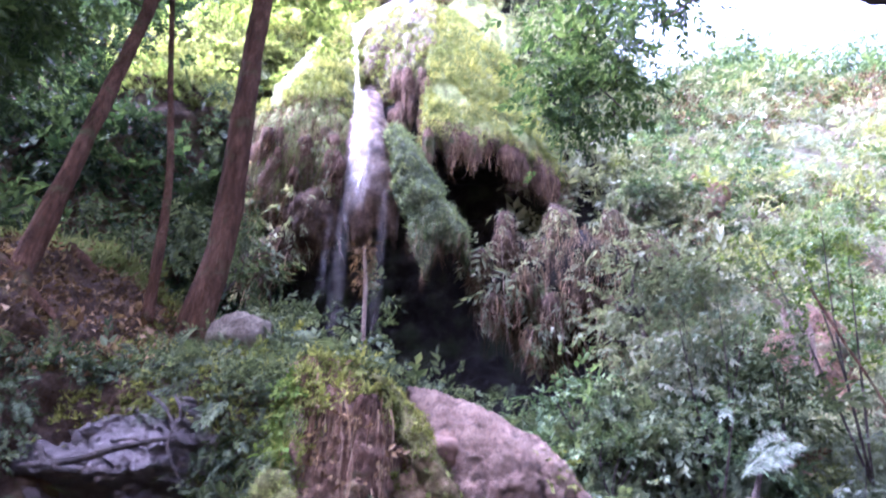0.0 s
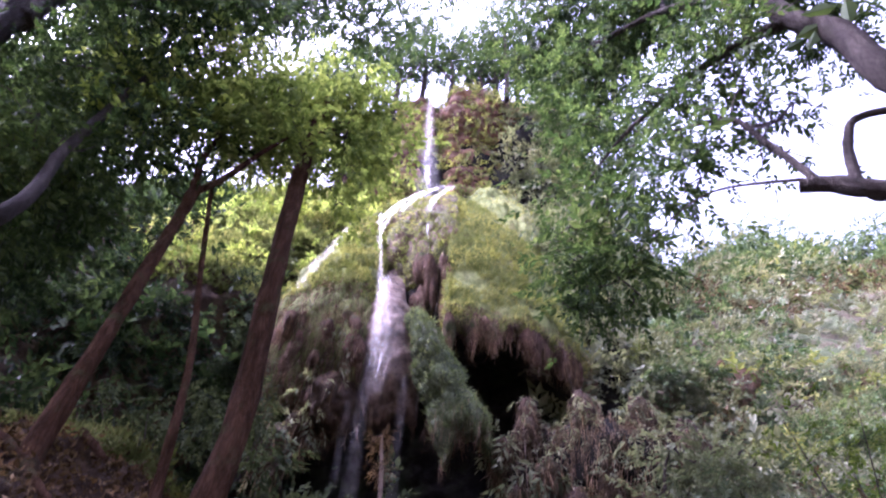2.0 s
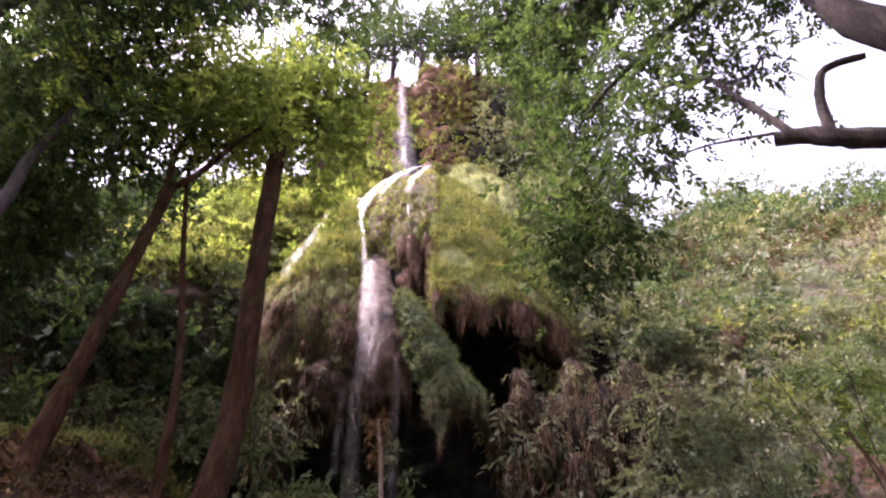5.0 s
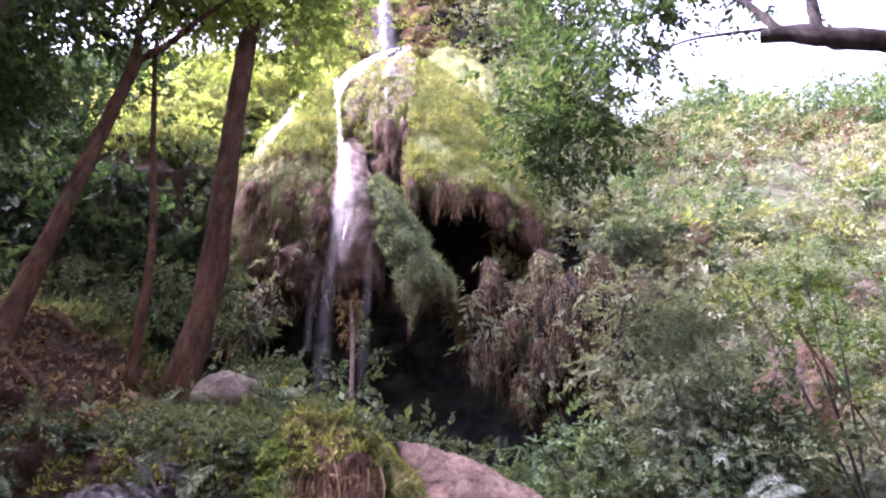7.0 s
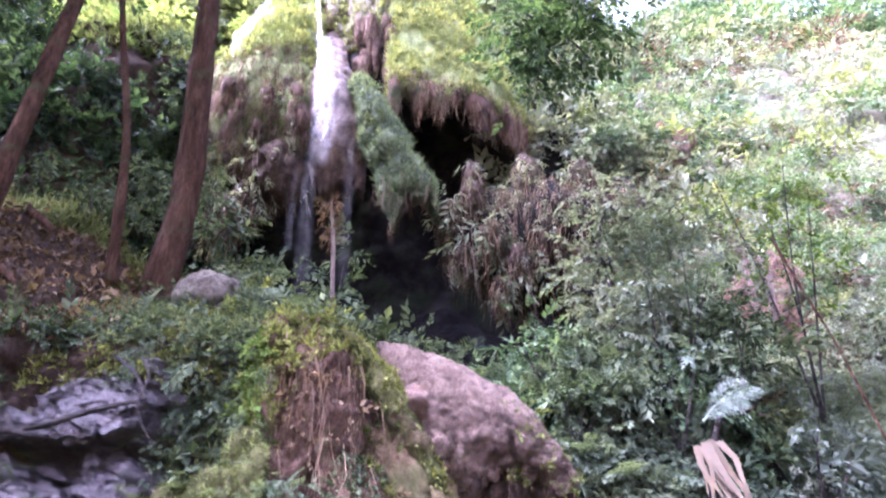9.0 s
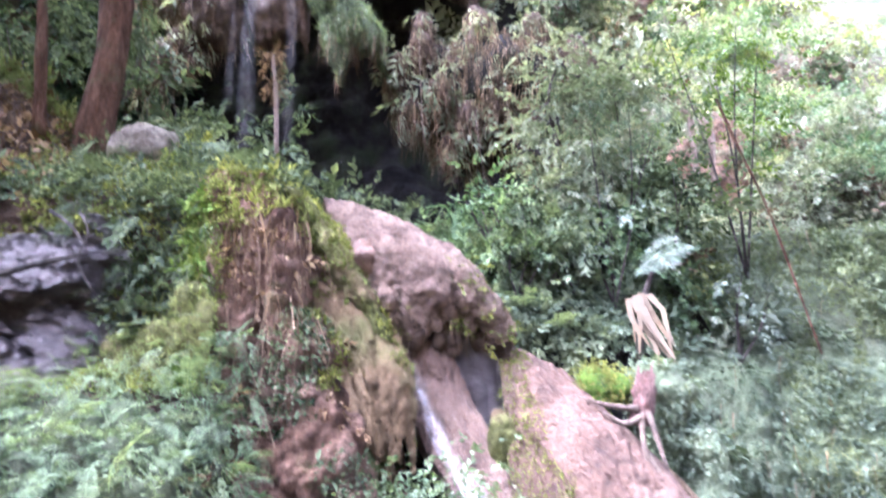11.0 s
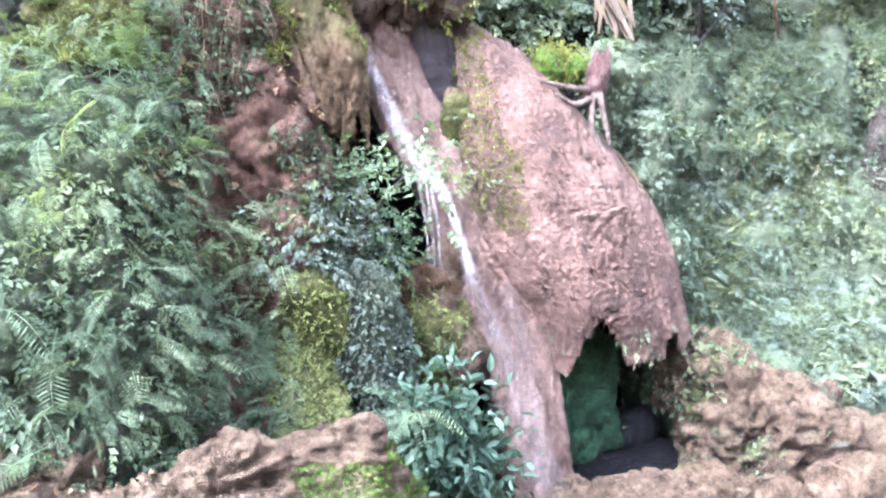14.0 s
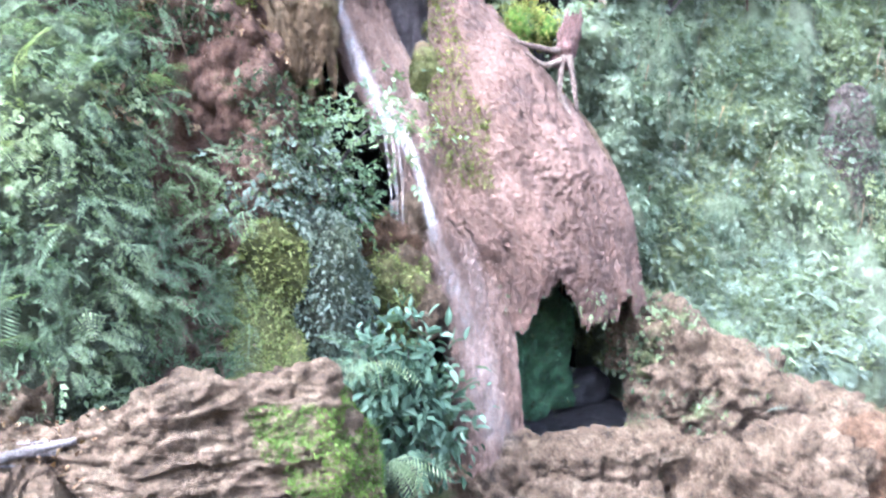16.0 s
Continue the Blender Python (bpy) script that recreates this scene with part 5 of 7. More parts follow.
def shrub(name, base, label, height, spread, leaf, n, size, seed, shapes=None, stems=4, wood=None, flat=0.9, category="shrub", group=""):
    """A bush: thin stems and a loose head of leaves."""
    r = np.random.default_rng(seed)
    b = np.array(base, float)
    t = thing(name, base, label, category, group)
    tips = b + np.c_[r.normal(0, spread * 0.5, stems), r.normal(0, spread * 0.35, stems), height * r.uniform(0.55, 1.0, stems)]
    for p in tips:
        part("stem", tube([b, (b + p) / 2 + r.normal(0, 0.06, 3), p], [0.022, 0.016, 0.006], 5, 0, 0, 4), wood or BARK_GREY, t)
    vf, _ = crown(tips - (0, 0, height * 0.15), np.tile((spread * 0.6, spread * 0.5, height * 0.4), (stems, 1)), max(8, n // 9), 9, size, r, shapes, clump=spread * 0.22, flat=flat)
    part("foliage", vf, leaf, t, "", "stuff", True)
    return t


tree("tree", (-3.5, 9.0, 5.0), "straight tree with reddish-brown trunk above the outcrop", BARK,
     [([(-3.5, 9, 4.8), (-3.5, 9.0, 5.6), (-3.45, 9.2, 7.1), (-3.65, 9.35, 10.5), (-3.81, 9.5, 13.5), (-3.8, 9.7, 16.5), (-3.6, 9.9, 18.5)], [0.3, 0.24, 0.22, 0.2, 0.17, 0.12, 0.05]),
      ([(-3.8, 9.6, 15), (-3.0, 10.0, 16.4), (-2.2, 10.4, 17.4)], [0.08, 0.05, 0.02]), ([(-3.8, 9.7, 15.6), (-4.8, 9.9, 16.8), (-5.4, 10, 18)], [0.08, 0.05, 0.02])],
     ([(-3.6, 10.2, 17.2), (-2.6, 10.6, 16.4), (-4.9, 10.0, 16.6), (-3.4, 10.2, 15.2), (-2.9, 10.2, 13.9), (-4.5, 9.8, 14.2)], [(1.2, 1.1, 1.2), (0.8, 1.0, 1.1), (1.0, 1.1, 1.0), (1.2, 0.9, 0.9), (0.8, 0.7, 0.8), (0.6, 0.6, 0.6)], 150, 12, 0.38), L_BACKLIT, 0.4, 201, clump=0.34)
tree("tree", (-5.2, 7.5, 5.0), "leaning forked tree with brown trunk on the earth bank", BARK,
     [([(-5.15, 7.45, 4.9), (-5.2, 7.5, 5.5), (-5.25, 7.9, 8), (-5.32, 8.3, 10.3), (-5.37, 8.5, 11.62)], [0.2, 0.15, 0.12, 0.11, 0.11]),
      ([(-5.37, 8.5, 11.6), (-5.5, 8.5, 12.6), (-5.45, 8.6, 13.8), (-5.8, 8.7, 15)], [0.09, 0.07, 0.06, 0.03]), ([(-5.37, 8.5, 11.55), (-4.9, 8.6, 12.2), (-4.4, 8.7, 13.2), (-3.9, 8.9, 14.2)], [0.08, 0.07, 0.05, 0.02])],
     ([(-5.8, 8.6, 15.6), (-4.5, 8.8, 14.6), (-6.8, 8.0, 13.6), (-5.2, 8.6, 13.6)], [(1.4, 1.2, 1.2), (0.9, 0.9, 0.7), (1.1, 1.1, 1.5), (0.8, 0.8, 0.7)], 130, 12, 0.38), L_BACKLIT, 0.4, 211, clump=0.32)
tree("sapling", (-4.0, 8.5, 5.3), "thin straight sapling with bare dark stem", BARK,
     [([(-3.98, 8.5, 5.2), (-4.2, 8.55, 7.5), (-4.75, 8.75, 9.8), (-5.3, 8.95, 12.2), (-5.5, 9.0, 13.4)], [0.08, 0.06, 0.05, 0.045, 0.02])], None, L_TREE, seed=221)
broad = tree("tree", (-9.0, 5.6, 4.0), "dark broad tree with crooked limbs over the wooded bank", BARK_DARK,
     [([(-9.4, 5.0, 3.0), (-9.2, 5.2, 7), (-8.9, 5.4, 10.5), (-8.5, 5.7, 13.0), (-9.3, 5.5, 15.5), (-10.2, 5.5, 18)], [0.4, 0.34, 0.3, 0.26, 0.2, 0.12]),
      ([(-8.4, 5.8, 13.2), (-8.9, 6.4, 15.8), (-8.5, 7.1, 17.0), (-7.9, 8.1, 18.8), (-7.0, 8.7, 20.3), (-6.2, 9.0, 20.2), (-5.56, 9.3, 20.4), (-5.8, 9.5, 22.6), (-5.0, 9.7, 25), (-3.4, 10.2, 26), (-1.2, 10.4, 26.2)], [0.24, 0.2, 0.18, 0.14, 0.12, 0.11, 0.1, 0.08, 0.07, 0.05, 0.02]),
      # limb to the unseen crown that is added over the viewer for shade
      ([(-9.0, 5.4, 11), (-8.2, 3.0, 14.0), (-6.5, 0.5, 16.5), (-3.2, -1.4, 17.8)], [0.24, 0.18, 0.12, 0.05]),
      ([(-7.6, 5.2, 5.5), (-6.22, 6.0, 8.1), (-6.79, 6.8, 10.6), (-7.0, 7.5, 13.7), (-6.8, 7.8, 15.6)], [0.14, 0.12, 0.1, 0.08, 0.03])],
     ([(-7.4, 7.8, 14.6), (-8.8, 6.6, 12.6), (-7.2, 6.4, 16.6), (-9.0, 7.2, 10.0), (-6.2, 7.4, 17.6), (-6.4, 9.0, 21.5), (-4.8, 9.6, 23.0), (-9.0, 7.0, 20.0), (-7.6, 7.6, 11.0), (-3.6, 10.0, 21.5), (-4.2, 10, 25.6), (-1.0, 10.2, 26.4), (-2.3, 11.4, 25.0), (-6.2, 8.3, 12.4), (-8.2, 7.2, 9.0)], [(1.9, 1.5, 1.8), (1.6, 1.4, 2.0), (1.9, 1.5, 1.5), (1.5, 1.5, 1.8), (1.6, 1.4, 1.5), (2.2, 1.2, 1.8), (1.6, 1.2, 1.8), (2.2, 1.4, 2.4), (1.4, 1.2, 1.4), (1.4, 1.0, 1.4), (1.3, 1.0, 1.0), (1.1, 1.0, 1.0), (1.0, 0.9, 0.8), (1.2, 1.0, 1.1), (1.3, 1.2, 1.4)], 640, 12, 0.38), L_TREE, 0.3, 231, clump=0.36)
tree("tree", (-9.6, 9.8, 6.0), "forest tree with a dense crown, the slope's shade in its leaf colour", BARK_DARK,
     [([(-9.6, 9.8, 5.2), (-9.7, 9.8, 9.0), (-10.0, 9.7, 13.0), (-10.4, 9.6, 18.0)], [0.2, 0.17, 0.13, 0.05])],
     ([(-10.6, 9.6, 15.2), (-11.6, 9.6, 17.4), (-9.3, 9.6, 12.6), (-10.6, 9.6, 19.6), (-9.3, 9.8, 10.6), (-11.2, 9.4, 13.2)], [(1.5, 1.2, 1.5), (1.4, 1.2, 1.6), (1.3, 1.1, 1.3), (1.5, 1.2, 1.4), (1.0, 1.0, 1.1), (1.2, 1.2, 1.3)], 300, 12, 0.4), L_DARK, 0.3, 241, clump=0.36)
old = tree("tree", (9.0, 3.2, 0.0), "old tree with thick pale grey limbs reaching over the pool", BARK_GREY,
     [([(9.0, 3.0, -0.2), (8.6, 3.2, 3.5), (8.0, 3.5, 6.0), (7.2, 4.0, 7.6)], [0.5, 0.42, 0.36, 0.3]),
      ([(7.6, 3.8, 6.9), (6.4, 4.3, 8.2), (5.45, 4.6, 9.5), (5.4, 4.9, 11.3), (5.06, 5.2, 12.6), (5.35, 5.6, 15.5)], [0.3, 0.27, 0.24, 0.2, 0.16, 0.1]),
      ([(8.0, 3.7, 6.0), (6.4, 4.2, 6.6), (5.1, 4.45, 7.0), (4.3, 4.65, 7.35), (4.05, 4.85, 7.68), (3.76, 5.0, 7.82)], [0.17, 0.14, 0.12, 0.11, 0.1, 0.08]),
      ([(4.22, 4.75, 7.6), (4.4, 4.8, 8.3), (4.7, 4.8, 8.9), (5.1, 4.6, 8.85)], [0.07, 0.06, 0.05, 0.04]),
      ([(3.95, 4.9, 7.75), (3.74, 5.2, 9.0), (3.57, 5.4, 9.75), (3.0, 5.8, 10.05), (2.4, 6.4, 10.4)], [0.05, 0.045, 0.035, 0.025, 0.008]),
      ([(3.85, 5.0, 7.95), (3.04, 5.6, 8.4), (2.4, 6.2, 8.2)], [0.022, 0.015, 0.006]),
      ([(5.06, 5.2, 12.3), (4.0, 5.8, 12.1), (2.8, 7.0, 11.8), (2.1, 7.8, 11.3)], [0.1, 0.07, 0.04, 0.015]),
      # limb carrying the second added crown, out of view
      ([(7.2, 4.0, 7.6), (7.6, 3.0, 11.0), (6.8, 1.5, 14.0), (4.8, -0.2, 16.2), (1.4, -1.6, 17.8)], [0.26, 0.2, 0.15, 0.1, 0.04]),
      ([(5.3, 5.5, 15.2), (4.9, 5.8, 14.6), (4.7, 6.0, 13.4), (4.3, 6.0, 12.6)], [0.05, 0.04, 0.025, 0.01]),
      ([(3.65, 5.3, 9.4), (4.3, 5.5, 9.9), (4.9, 5.8, 10.8), (5.6, 6.0, 11.2)], [0.03, 0.025, 0.015, 0.006]),
      ([(3.57, 5.4, 9.7), (3.9, 5.6, 10.6), (4.4, 5.9, 11.6)], [0.025, 0.018, 0.006]),
      ([(5.2, 5.5, 14), (4.0, 6.6, 15.6), (2.8, 8.2, 17.0), (1.9, 9.4, 18.6)], [0.1, 0.08, 0.06, 0.02]),
      ([(4.0, 6.6, 15.6), (4.3, 7.3, 18.0), (3.4, 7.9, 20.0), (1.6, 8.5, 21.4)], [0.06, 0.05, 0.035, 0.012]),
      ([(4.3, 7.3, 18.0), (5.2, 7.5, 19.2), (6.0, 7.6, 19.8)], [0.04, 0.03, 0.01])],
     ([(2.9, 9.0, 18.4), (1.8, 9.6, 18.8), (2.7, 8.6, 15.6), (2.6, 8.2, 12.6), (2.5, 7.9, 10.2), (1.8, 8.2, 10.0), (3.5, 6.4, 11.6), (4.1, 5.6, 12.4), (2.9, 6.2, 9.6), (5.6, 5.4, 14.5), (3.8, 7.6, 17.5), (2.3, 8.0, 9.2), (6.4, 6.0, 13.4), (4.6, 6.0, 10.9), (1.7, 8.0, 9.0), (5.6, 6.2, 16.0), (1.2, 8.6, 21.6), (2.4, 8.2, 20.2), (3.9, 8.0, 20.6), (4.7, 7.8, 18.6), (5.9, 7.6, 19.6)], [(1.4, 1.1, 1.5), (0.8, 0.9, 1.1), (1.1, 1.0, 1.8), (0.8, 0.8, 1.4), (0.55, 0.6, 1.0), (0.45, 0.5, 0.8), (0.7, 0.6, 1.0), (0.7, 0.6, 0.9), (0.6, 0.6, 1.0), (0.9, 0.8, 1.2), (1.2, 1.0, 1.4), (0.6, 0.5, 0.7), (0.6, 0.6, 0.7), (0.4, 0.4, 0.5), (0.35, 0.4, 0.5), (0.8, 0.7, 0.8), (0.9, 0.8, 0.9), (0.9, 0.8, 0.9), (0.9, 0.8, 0.9), (0.8, 0.7, 0.9), (0.9, 0.8, 0.8)], 680, 11, 0.29), L_TREE, 0.4, 251, clump=0.27)
orng = np.random.default_rng(88)
twigs = []
for k in range(46):
    a = np.array([(3.74, 5.2, 9.0), (3.57, 5.4, 9.75), (4.4, 5.9, 11.6), (5.06, 5.2, 12.6), (4.9, 5.8, 10.8), (4.7, 6.0, 13.4)][k % 6]) + orng.normal(0, 0.12, 3)
    d = np.array([orng.normal(0, 0.7), orng.normal(0.1, 0.3), orng.normal(0.1, 0.45)])
    twigs.append(tube([a, a + d * 0.5 + orng.normal(0, 0.06, 3), a + d + orng.normal(0, 0.1, 3)], [0.014, 0.009, 0.003], 4, 0, 0, 3))
part("spray", join(*twigs), BARK_DARK, old, "thin bare twigs", "stuff")
# unseen leaf masses above the viewer, added to keep light off the lower falls
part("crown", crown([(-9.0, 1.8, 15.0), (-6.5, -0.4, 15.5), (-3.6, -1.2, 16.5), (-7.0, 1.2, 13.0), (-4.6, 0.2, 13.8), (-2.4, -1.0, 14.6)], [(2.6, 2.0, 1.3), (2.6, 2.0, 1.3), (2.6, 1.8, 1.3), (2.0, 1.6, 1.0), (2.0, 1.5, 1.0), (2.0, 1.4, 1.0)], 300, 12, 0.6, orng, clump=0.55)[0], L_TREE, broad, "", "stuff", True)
part("crown", crown([(8.0, 1.5, 14.5), (5.0, -0.5, 16.5), (1.0, -1.8, 18.0)], [(2.6, 2.4, 1.5), (3.0, 2.4, 1.5), (3.2, 2.0, 1.5)], 110, 8, 0.9, orng, clump=0.7)[0], L_TREE, old, "", "stuff", True)
for k, (x, y, z, h) in enumerate([(-6.2, 20.8, 31.0, 9.5), (-4.4, 21.2, 34.6, 6.0), (-3.0, 21.8, 35.6, 8.5), (-1.3, 21.4, 35.8, 5.0), (-0.2, 22.4, 36.0, 9.0), (1.3, 21.4, 35.6, 4.5), (2.6, 21.8, 35.0, 8.0), (3.9, 21.6, 33.6, 5.5), (5.4, 22.0, 30.6, 7.0), (-8.0, 19.5, 27.5, 9.0), (0.4, 21.0, 35.2, 3.2), (1.9, 20.8, 35.2, 9.5)]):
    tree("tree", (x, y, z), "slim tree on the cliff top against the sky", BARK_GREY,
         [([(x, y, z - 0.8), (x + 0.1, y, z + 0.4 * h), (x - 0.1, y, z + 0.9 * h)], [0.16, 0.12, 0.04]), ([(x, y, z + 0.3 * h), (x + 0.9, y, z + 0.6 * h), (x + 1.3, y, z + 0.85 * h)], [0.08, 0.05, 0.02]), ([(x, y, z + 0.35 * h), (x - 0.8, y, z + 0.65 * h), (x - 1.2, y, z + 0.9 * h)], [0.08, 0.05, 0.02])],
         ([(x, y, z + 0.85 * h), (x + 1, y, z + 0.7 * h), (x - 1, y, z + 0.65 * h)], [(0.15 * h + 0.2, 0.13 * h, 0.2 * h), (0.12 * h, 0.1 * h, 0.17 * h), (0.12 * h, 0.1 * h, 0.17 * h)], int(5.5 * h), 9, 0.46), L_TREE, 0.5, 260 + k, group="cliff-top trees", clump=0.4)
for k, (x, y, z, h, w) in enumerate([(16.6, 29.0, 28.0, 4.6, 1.6), (18.2, 29.4, 28.4, 5.6, 1.9), (20.0, 29.6, 28.0, 4.8, 1.8), (21.9, 29.4, 27.6, 4.6, 1.8), (24.6, 28.8, 27.6, 6.0, 2.2), (27.4, 28.4, 27.8, 6.8, 2.4), (14.6, 28.6, 27.2, 3.8, 1.4)]):
    tree("tree", (x, y, z), "rounded green tree on the ridge against the sky", BARK_GREY,
         [([(x, y, z - 1.5), (x, y, z + 0.4 * h), (x + 0.1, y, z + 0.8 * h)], [0.2, 0.14, 0.05]), ([(x, y, z + 0.3 * h), (x + 0.5 * w, y, z + 0.6 * h)], [0.08, 0.03]), ([(x, y, z + 0.3 * h), (x - 0.5 * w, y, z + 0.65 * h)], [0.08, 0.03])],
         ([(x, y, z + 0.75 * h), (x + 0.6 * w, y, z + 0.5 * h), (x - 0.6 * w, y, z + 0.55 * h)], [(0.8 * w, 0.8 * w, 0.25 * h), (0.6 * w, 0.6 * w, 0.22 * h), (0.6 * w, 0.6 * w, 0.2 * h)], 42, 10, 0.5), L_MID, 0.4, 360 + k, group="ridge trees", clump=0.42)
tree("sapling", (3.2, 9.5, 3.6), "slender pale-leaved sapling before the grotto", BARK_GREY,
     [([(3.07, 9.3, 3.3), (3.1, 9.6, 4.3), (3.25, 10.0, 5.4), (3.2, 10.3, 6.8), (3.5, 10.4, 7.6)], [0.05, 0.045, 0.04, 0.03, 0.012]), ([(3.25, 10.0, 5.4), (3.6, 10, 5.9), (4.0, 10, 6.2)], [0.025, 0.018, 0.008])],
     ([(3.5, 10.4, 7.3), (3.1, 10.4, 6.3), (3.6, 10.0, 5.4), (3.0, 9.7, 4.8), (4.1, 10.0, 5.6), (4.2, 10.3, 6.9)], [(0.6, 0.5, 0.5), (0.5, 0.5, 0.6), (0.6, 0.5, 0.5), (0.45, 0.4, 0.5), (0.5, 0.5, 0.6), (0.6, 0.5, 0.6)], 110, 9, 0.26), L_GREY, 0.5, 281, clump=0.2)

# ---- plant cover ----


def stuff(name, vf, material, label, category="plants"):
    return solid(name, vf, material, label, category, kind="stuff", flat=True)


def box(p, x=(-99, 99), y=(-99, 999), z=(-99, 99)):
    return (p[:, 0] > x[0]) & (p[:, 0] < x[1]) & (p[:, 1] > y[0]) & (p[:, 1] < y[1]) & (p[:, 2] > z[0]) & (p[:, 2] < z[1])


def bushes(vf, count, radius, leaves, size, rng, keep, shapes=None, tall=0.8, toward=(0, -1.0, 0.35)):
    """Rounded bushes of sprigs all over a slope, of many sizes."""
    p, n = sample(vf, count, rng, keep, toward)
    r = radius * np.exp(rng.normal(0, 0.4, len(p)))
    j = np.repeat(np.arange(len(p)), rng.poisson(leaves, len(p)))
    d = unit(rng.normal(size=(len(j), 3)) + n[j] * 0.6 + UP * 0.3)
    at = p[j] + n[j] * (0.25 * r[j, None]) + d * (r[j] * rng.uniform(0.55, 1.05, len(j)))[:, None] * (1, 1, tall)
    axis = d + rng.normal(0, 0.55, d.shape) - UP * 0.35
    return strew(shapes or SPRIGS, at, axis, UP * 0.8 + d * 0.6 + rng.normal(0, 0.4, d.shape), size * np.exp(rng.normal(0, 0.3, len(j))), rng)


wood_l = lambda p, n: box(p, (-13.5, -4.4), (9.2, 30), (7.0, 13.6)) | box(p, (-14.5, -9.4), (9.2, 30), (7.0, 30)) | box(p, (-5.2, -3.8), (9.4, 13), (6.6, 8.6))
lit_l = lambda p, n: box(p, (-9.6, -2.4), (11, 23.5), (14.6, 27))
stuff("forest_leaves", join(cover(SPRIGS, CLIFF, 2600, 0.5, rng, wood_l, jitter=0.5), bushes(CLIFF, 190, 0.75, 40, 0.36, rng, wood_l)), L_DARK, "forest undergrowth on the shaded slope, shade put into its colour")
stuff("forest_ferns", join(bushes(CLIFF, 60, 0.55, 50, 0.26, rng, lambda p, n: box(p, (-6.8, -4.2), (9, 16), (8.0, 14.8))), cover(LACY, CLIFF, 380, 0.6, rng, lambda p, n: box(p, (-6.8, -4.2), (9, 16), (7.0, 15.0)), jitter=0.4, lift=1.0, spread=0.5)), L_BANK, "grey-green ferns and bushes at the edge of the woods, shade in their colour")
stuff("slope_leaves", join(cover(TUFTS, CLIFF, 11000, 0.26, rng, lambda p, n: lit_l(p, n) & (fbm(p, 0.5, 3, 71) > -0.35), jitter=0.1, hang=0.1), cover(SPRIGS, CLIFF, 1500, 0.34, rng, lit_l, jitter=0.3), bushes(CLIFF, 60, 0.5, 60, 0.28, rng, lit_l)), L_BRIGHT, "yellow-green grass and scrub beside the mound, sunlight put into its colour")
stuff("backlit_leaves", bushes(CLIFF, 40, 0.6, 60, 0.3, rng, lit_l), L_BACKLIT, "bright green growth on the grassy slope, sunlight put into its colour")
hill_near = lambda p, n: box(p, (4.6, 13.5), (9.0, 19), (2.5, 15)) & ~box(p, (6.5, 7.8), (9, 15), (5.3, 7.2))
scar_edge = lambda p, n: box(p, (7.6, 11.5), (9, 14.5), (4.2, 7.6))
hill_far = lambda p, n: box(p, (5.0, 32), (15, 44), (11, 36))
stuff("hill_leaves", join(cover(SPRIGS, CLIFF, 1500, 0.24, rng, lambda p, n: hill_near(p, n) & (fbm(p, 0.6, 3, 95) > -0.1), jitter=0.15), bushes(CLIFF, 120, 0.55, 85, 0.19, rng, hill_near), cover(SPRIGS, CLIFF, 1300, 0.2, rng, scar_edge, jitter=0.15), bushes(CLIFF, 34, 0.4, 80, 0.17, rng, scar_edge)), L_GREY, "grey-green scrub on the hillside, haze put into its colour")
stuff("hill_bushes", join(bushes(CLIFF, 85, 0.6, 85, 0.2, rng, hill_near), bushes(CLIFF, 80, 1.3, 85, 0.42, rng, hill_far)), L_MID, "greener bushes scattered over the hillside")
stuff("hill_bright", join(bushes(CLIFF, 14, 0.55, 85, 0.19, rng, hill_near), bushes(CLIFF, 22, 1.3, 85, 0.42, rng, hill_far)), L_BRIGHT, "yellow-green bushes on the hillside, sunlight put into their colour")
stuff("hill_thicket", join(bushes(CLIFF, 40, 0.4, 50, 0.2, rng, hill_near), bushes(CLIFF, 45, 1.0, 60, 0.4, rng, hill_far)), L_SKIRT, "dry brown thickets on the hillside")
stuff("far_leaves", join(cover(SPRIGS, CLIFF, 1800, 0.6, rng, lambda p, n: hill_far(p, n) & (fbm(p, 0.3, 3, 96) > 0.0), jitter=0.3), bushes(CLIFF, 130, 1.4, 85, 0.42, rng, hill_far)), L_FAR, "green woods on the far hillside, haze put into the leaf colour")
stuff("ridge_trees", bushes(CLIFF, 40, 1.7, 150, 0.5, rng, lambda p, n: box(p, (6, 34), (25, 37), (23.5, 33)), tall=1.3), L_MID, "rounded trees along the ridge", "trees")
stuff("cliff_leaves", join(cover(SPRIGS, CLIFF, 3600, 0.5, rng, lambda p, n: box(p, (2.0, 7.5), (13, 25), (9, 36)), jitter=0.5), bushes(CLIFF, 110, 0.6, 26, 0.38, rng, lambda p, n: box(p, (2.2, 7.5), (13, 25), (9, 36)))), L_GREY, "scrub beside the mossy cone")
terrace = lambda p, n: box(p, (-3.8, 5.5), (8.6, 13.2), (2.6, 6.2))
stuff("terrace_leaves", join(cover(SPRIGS, CLIFF, 2600, 0.26, rng, lambda p, n: terrace(p, n) & (p[:, 0] < 1.3), jitter=0.25), bushes(CLIFF, 60, 0.3, 24, 0.22, rng, lambda p, n: terrace(p, n) & (p[:, 0] < 1.3))), L_WEED, "low bushes on the terrace before the grotto")
stuff("terrace_growth", join(cover(SPRIGS, CLIFF, 2600, 0.24, rng, lambda p, n: terrace(p, n) & (p[:, 0] > 1.3), jitter=0.25), bushes(CLIFF, 70, 0.32, 26, 0.2, rng, lambda p, n: terrace(p, n) & (p[:, 0] > 1.3))), L_MID, "pale green growth between the terrace and the slope")
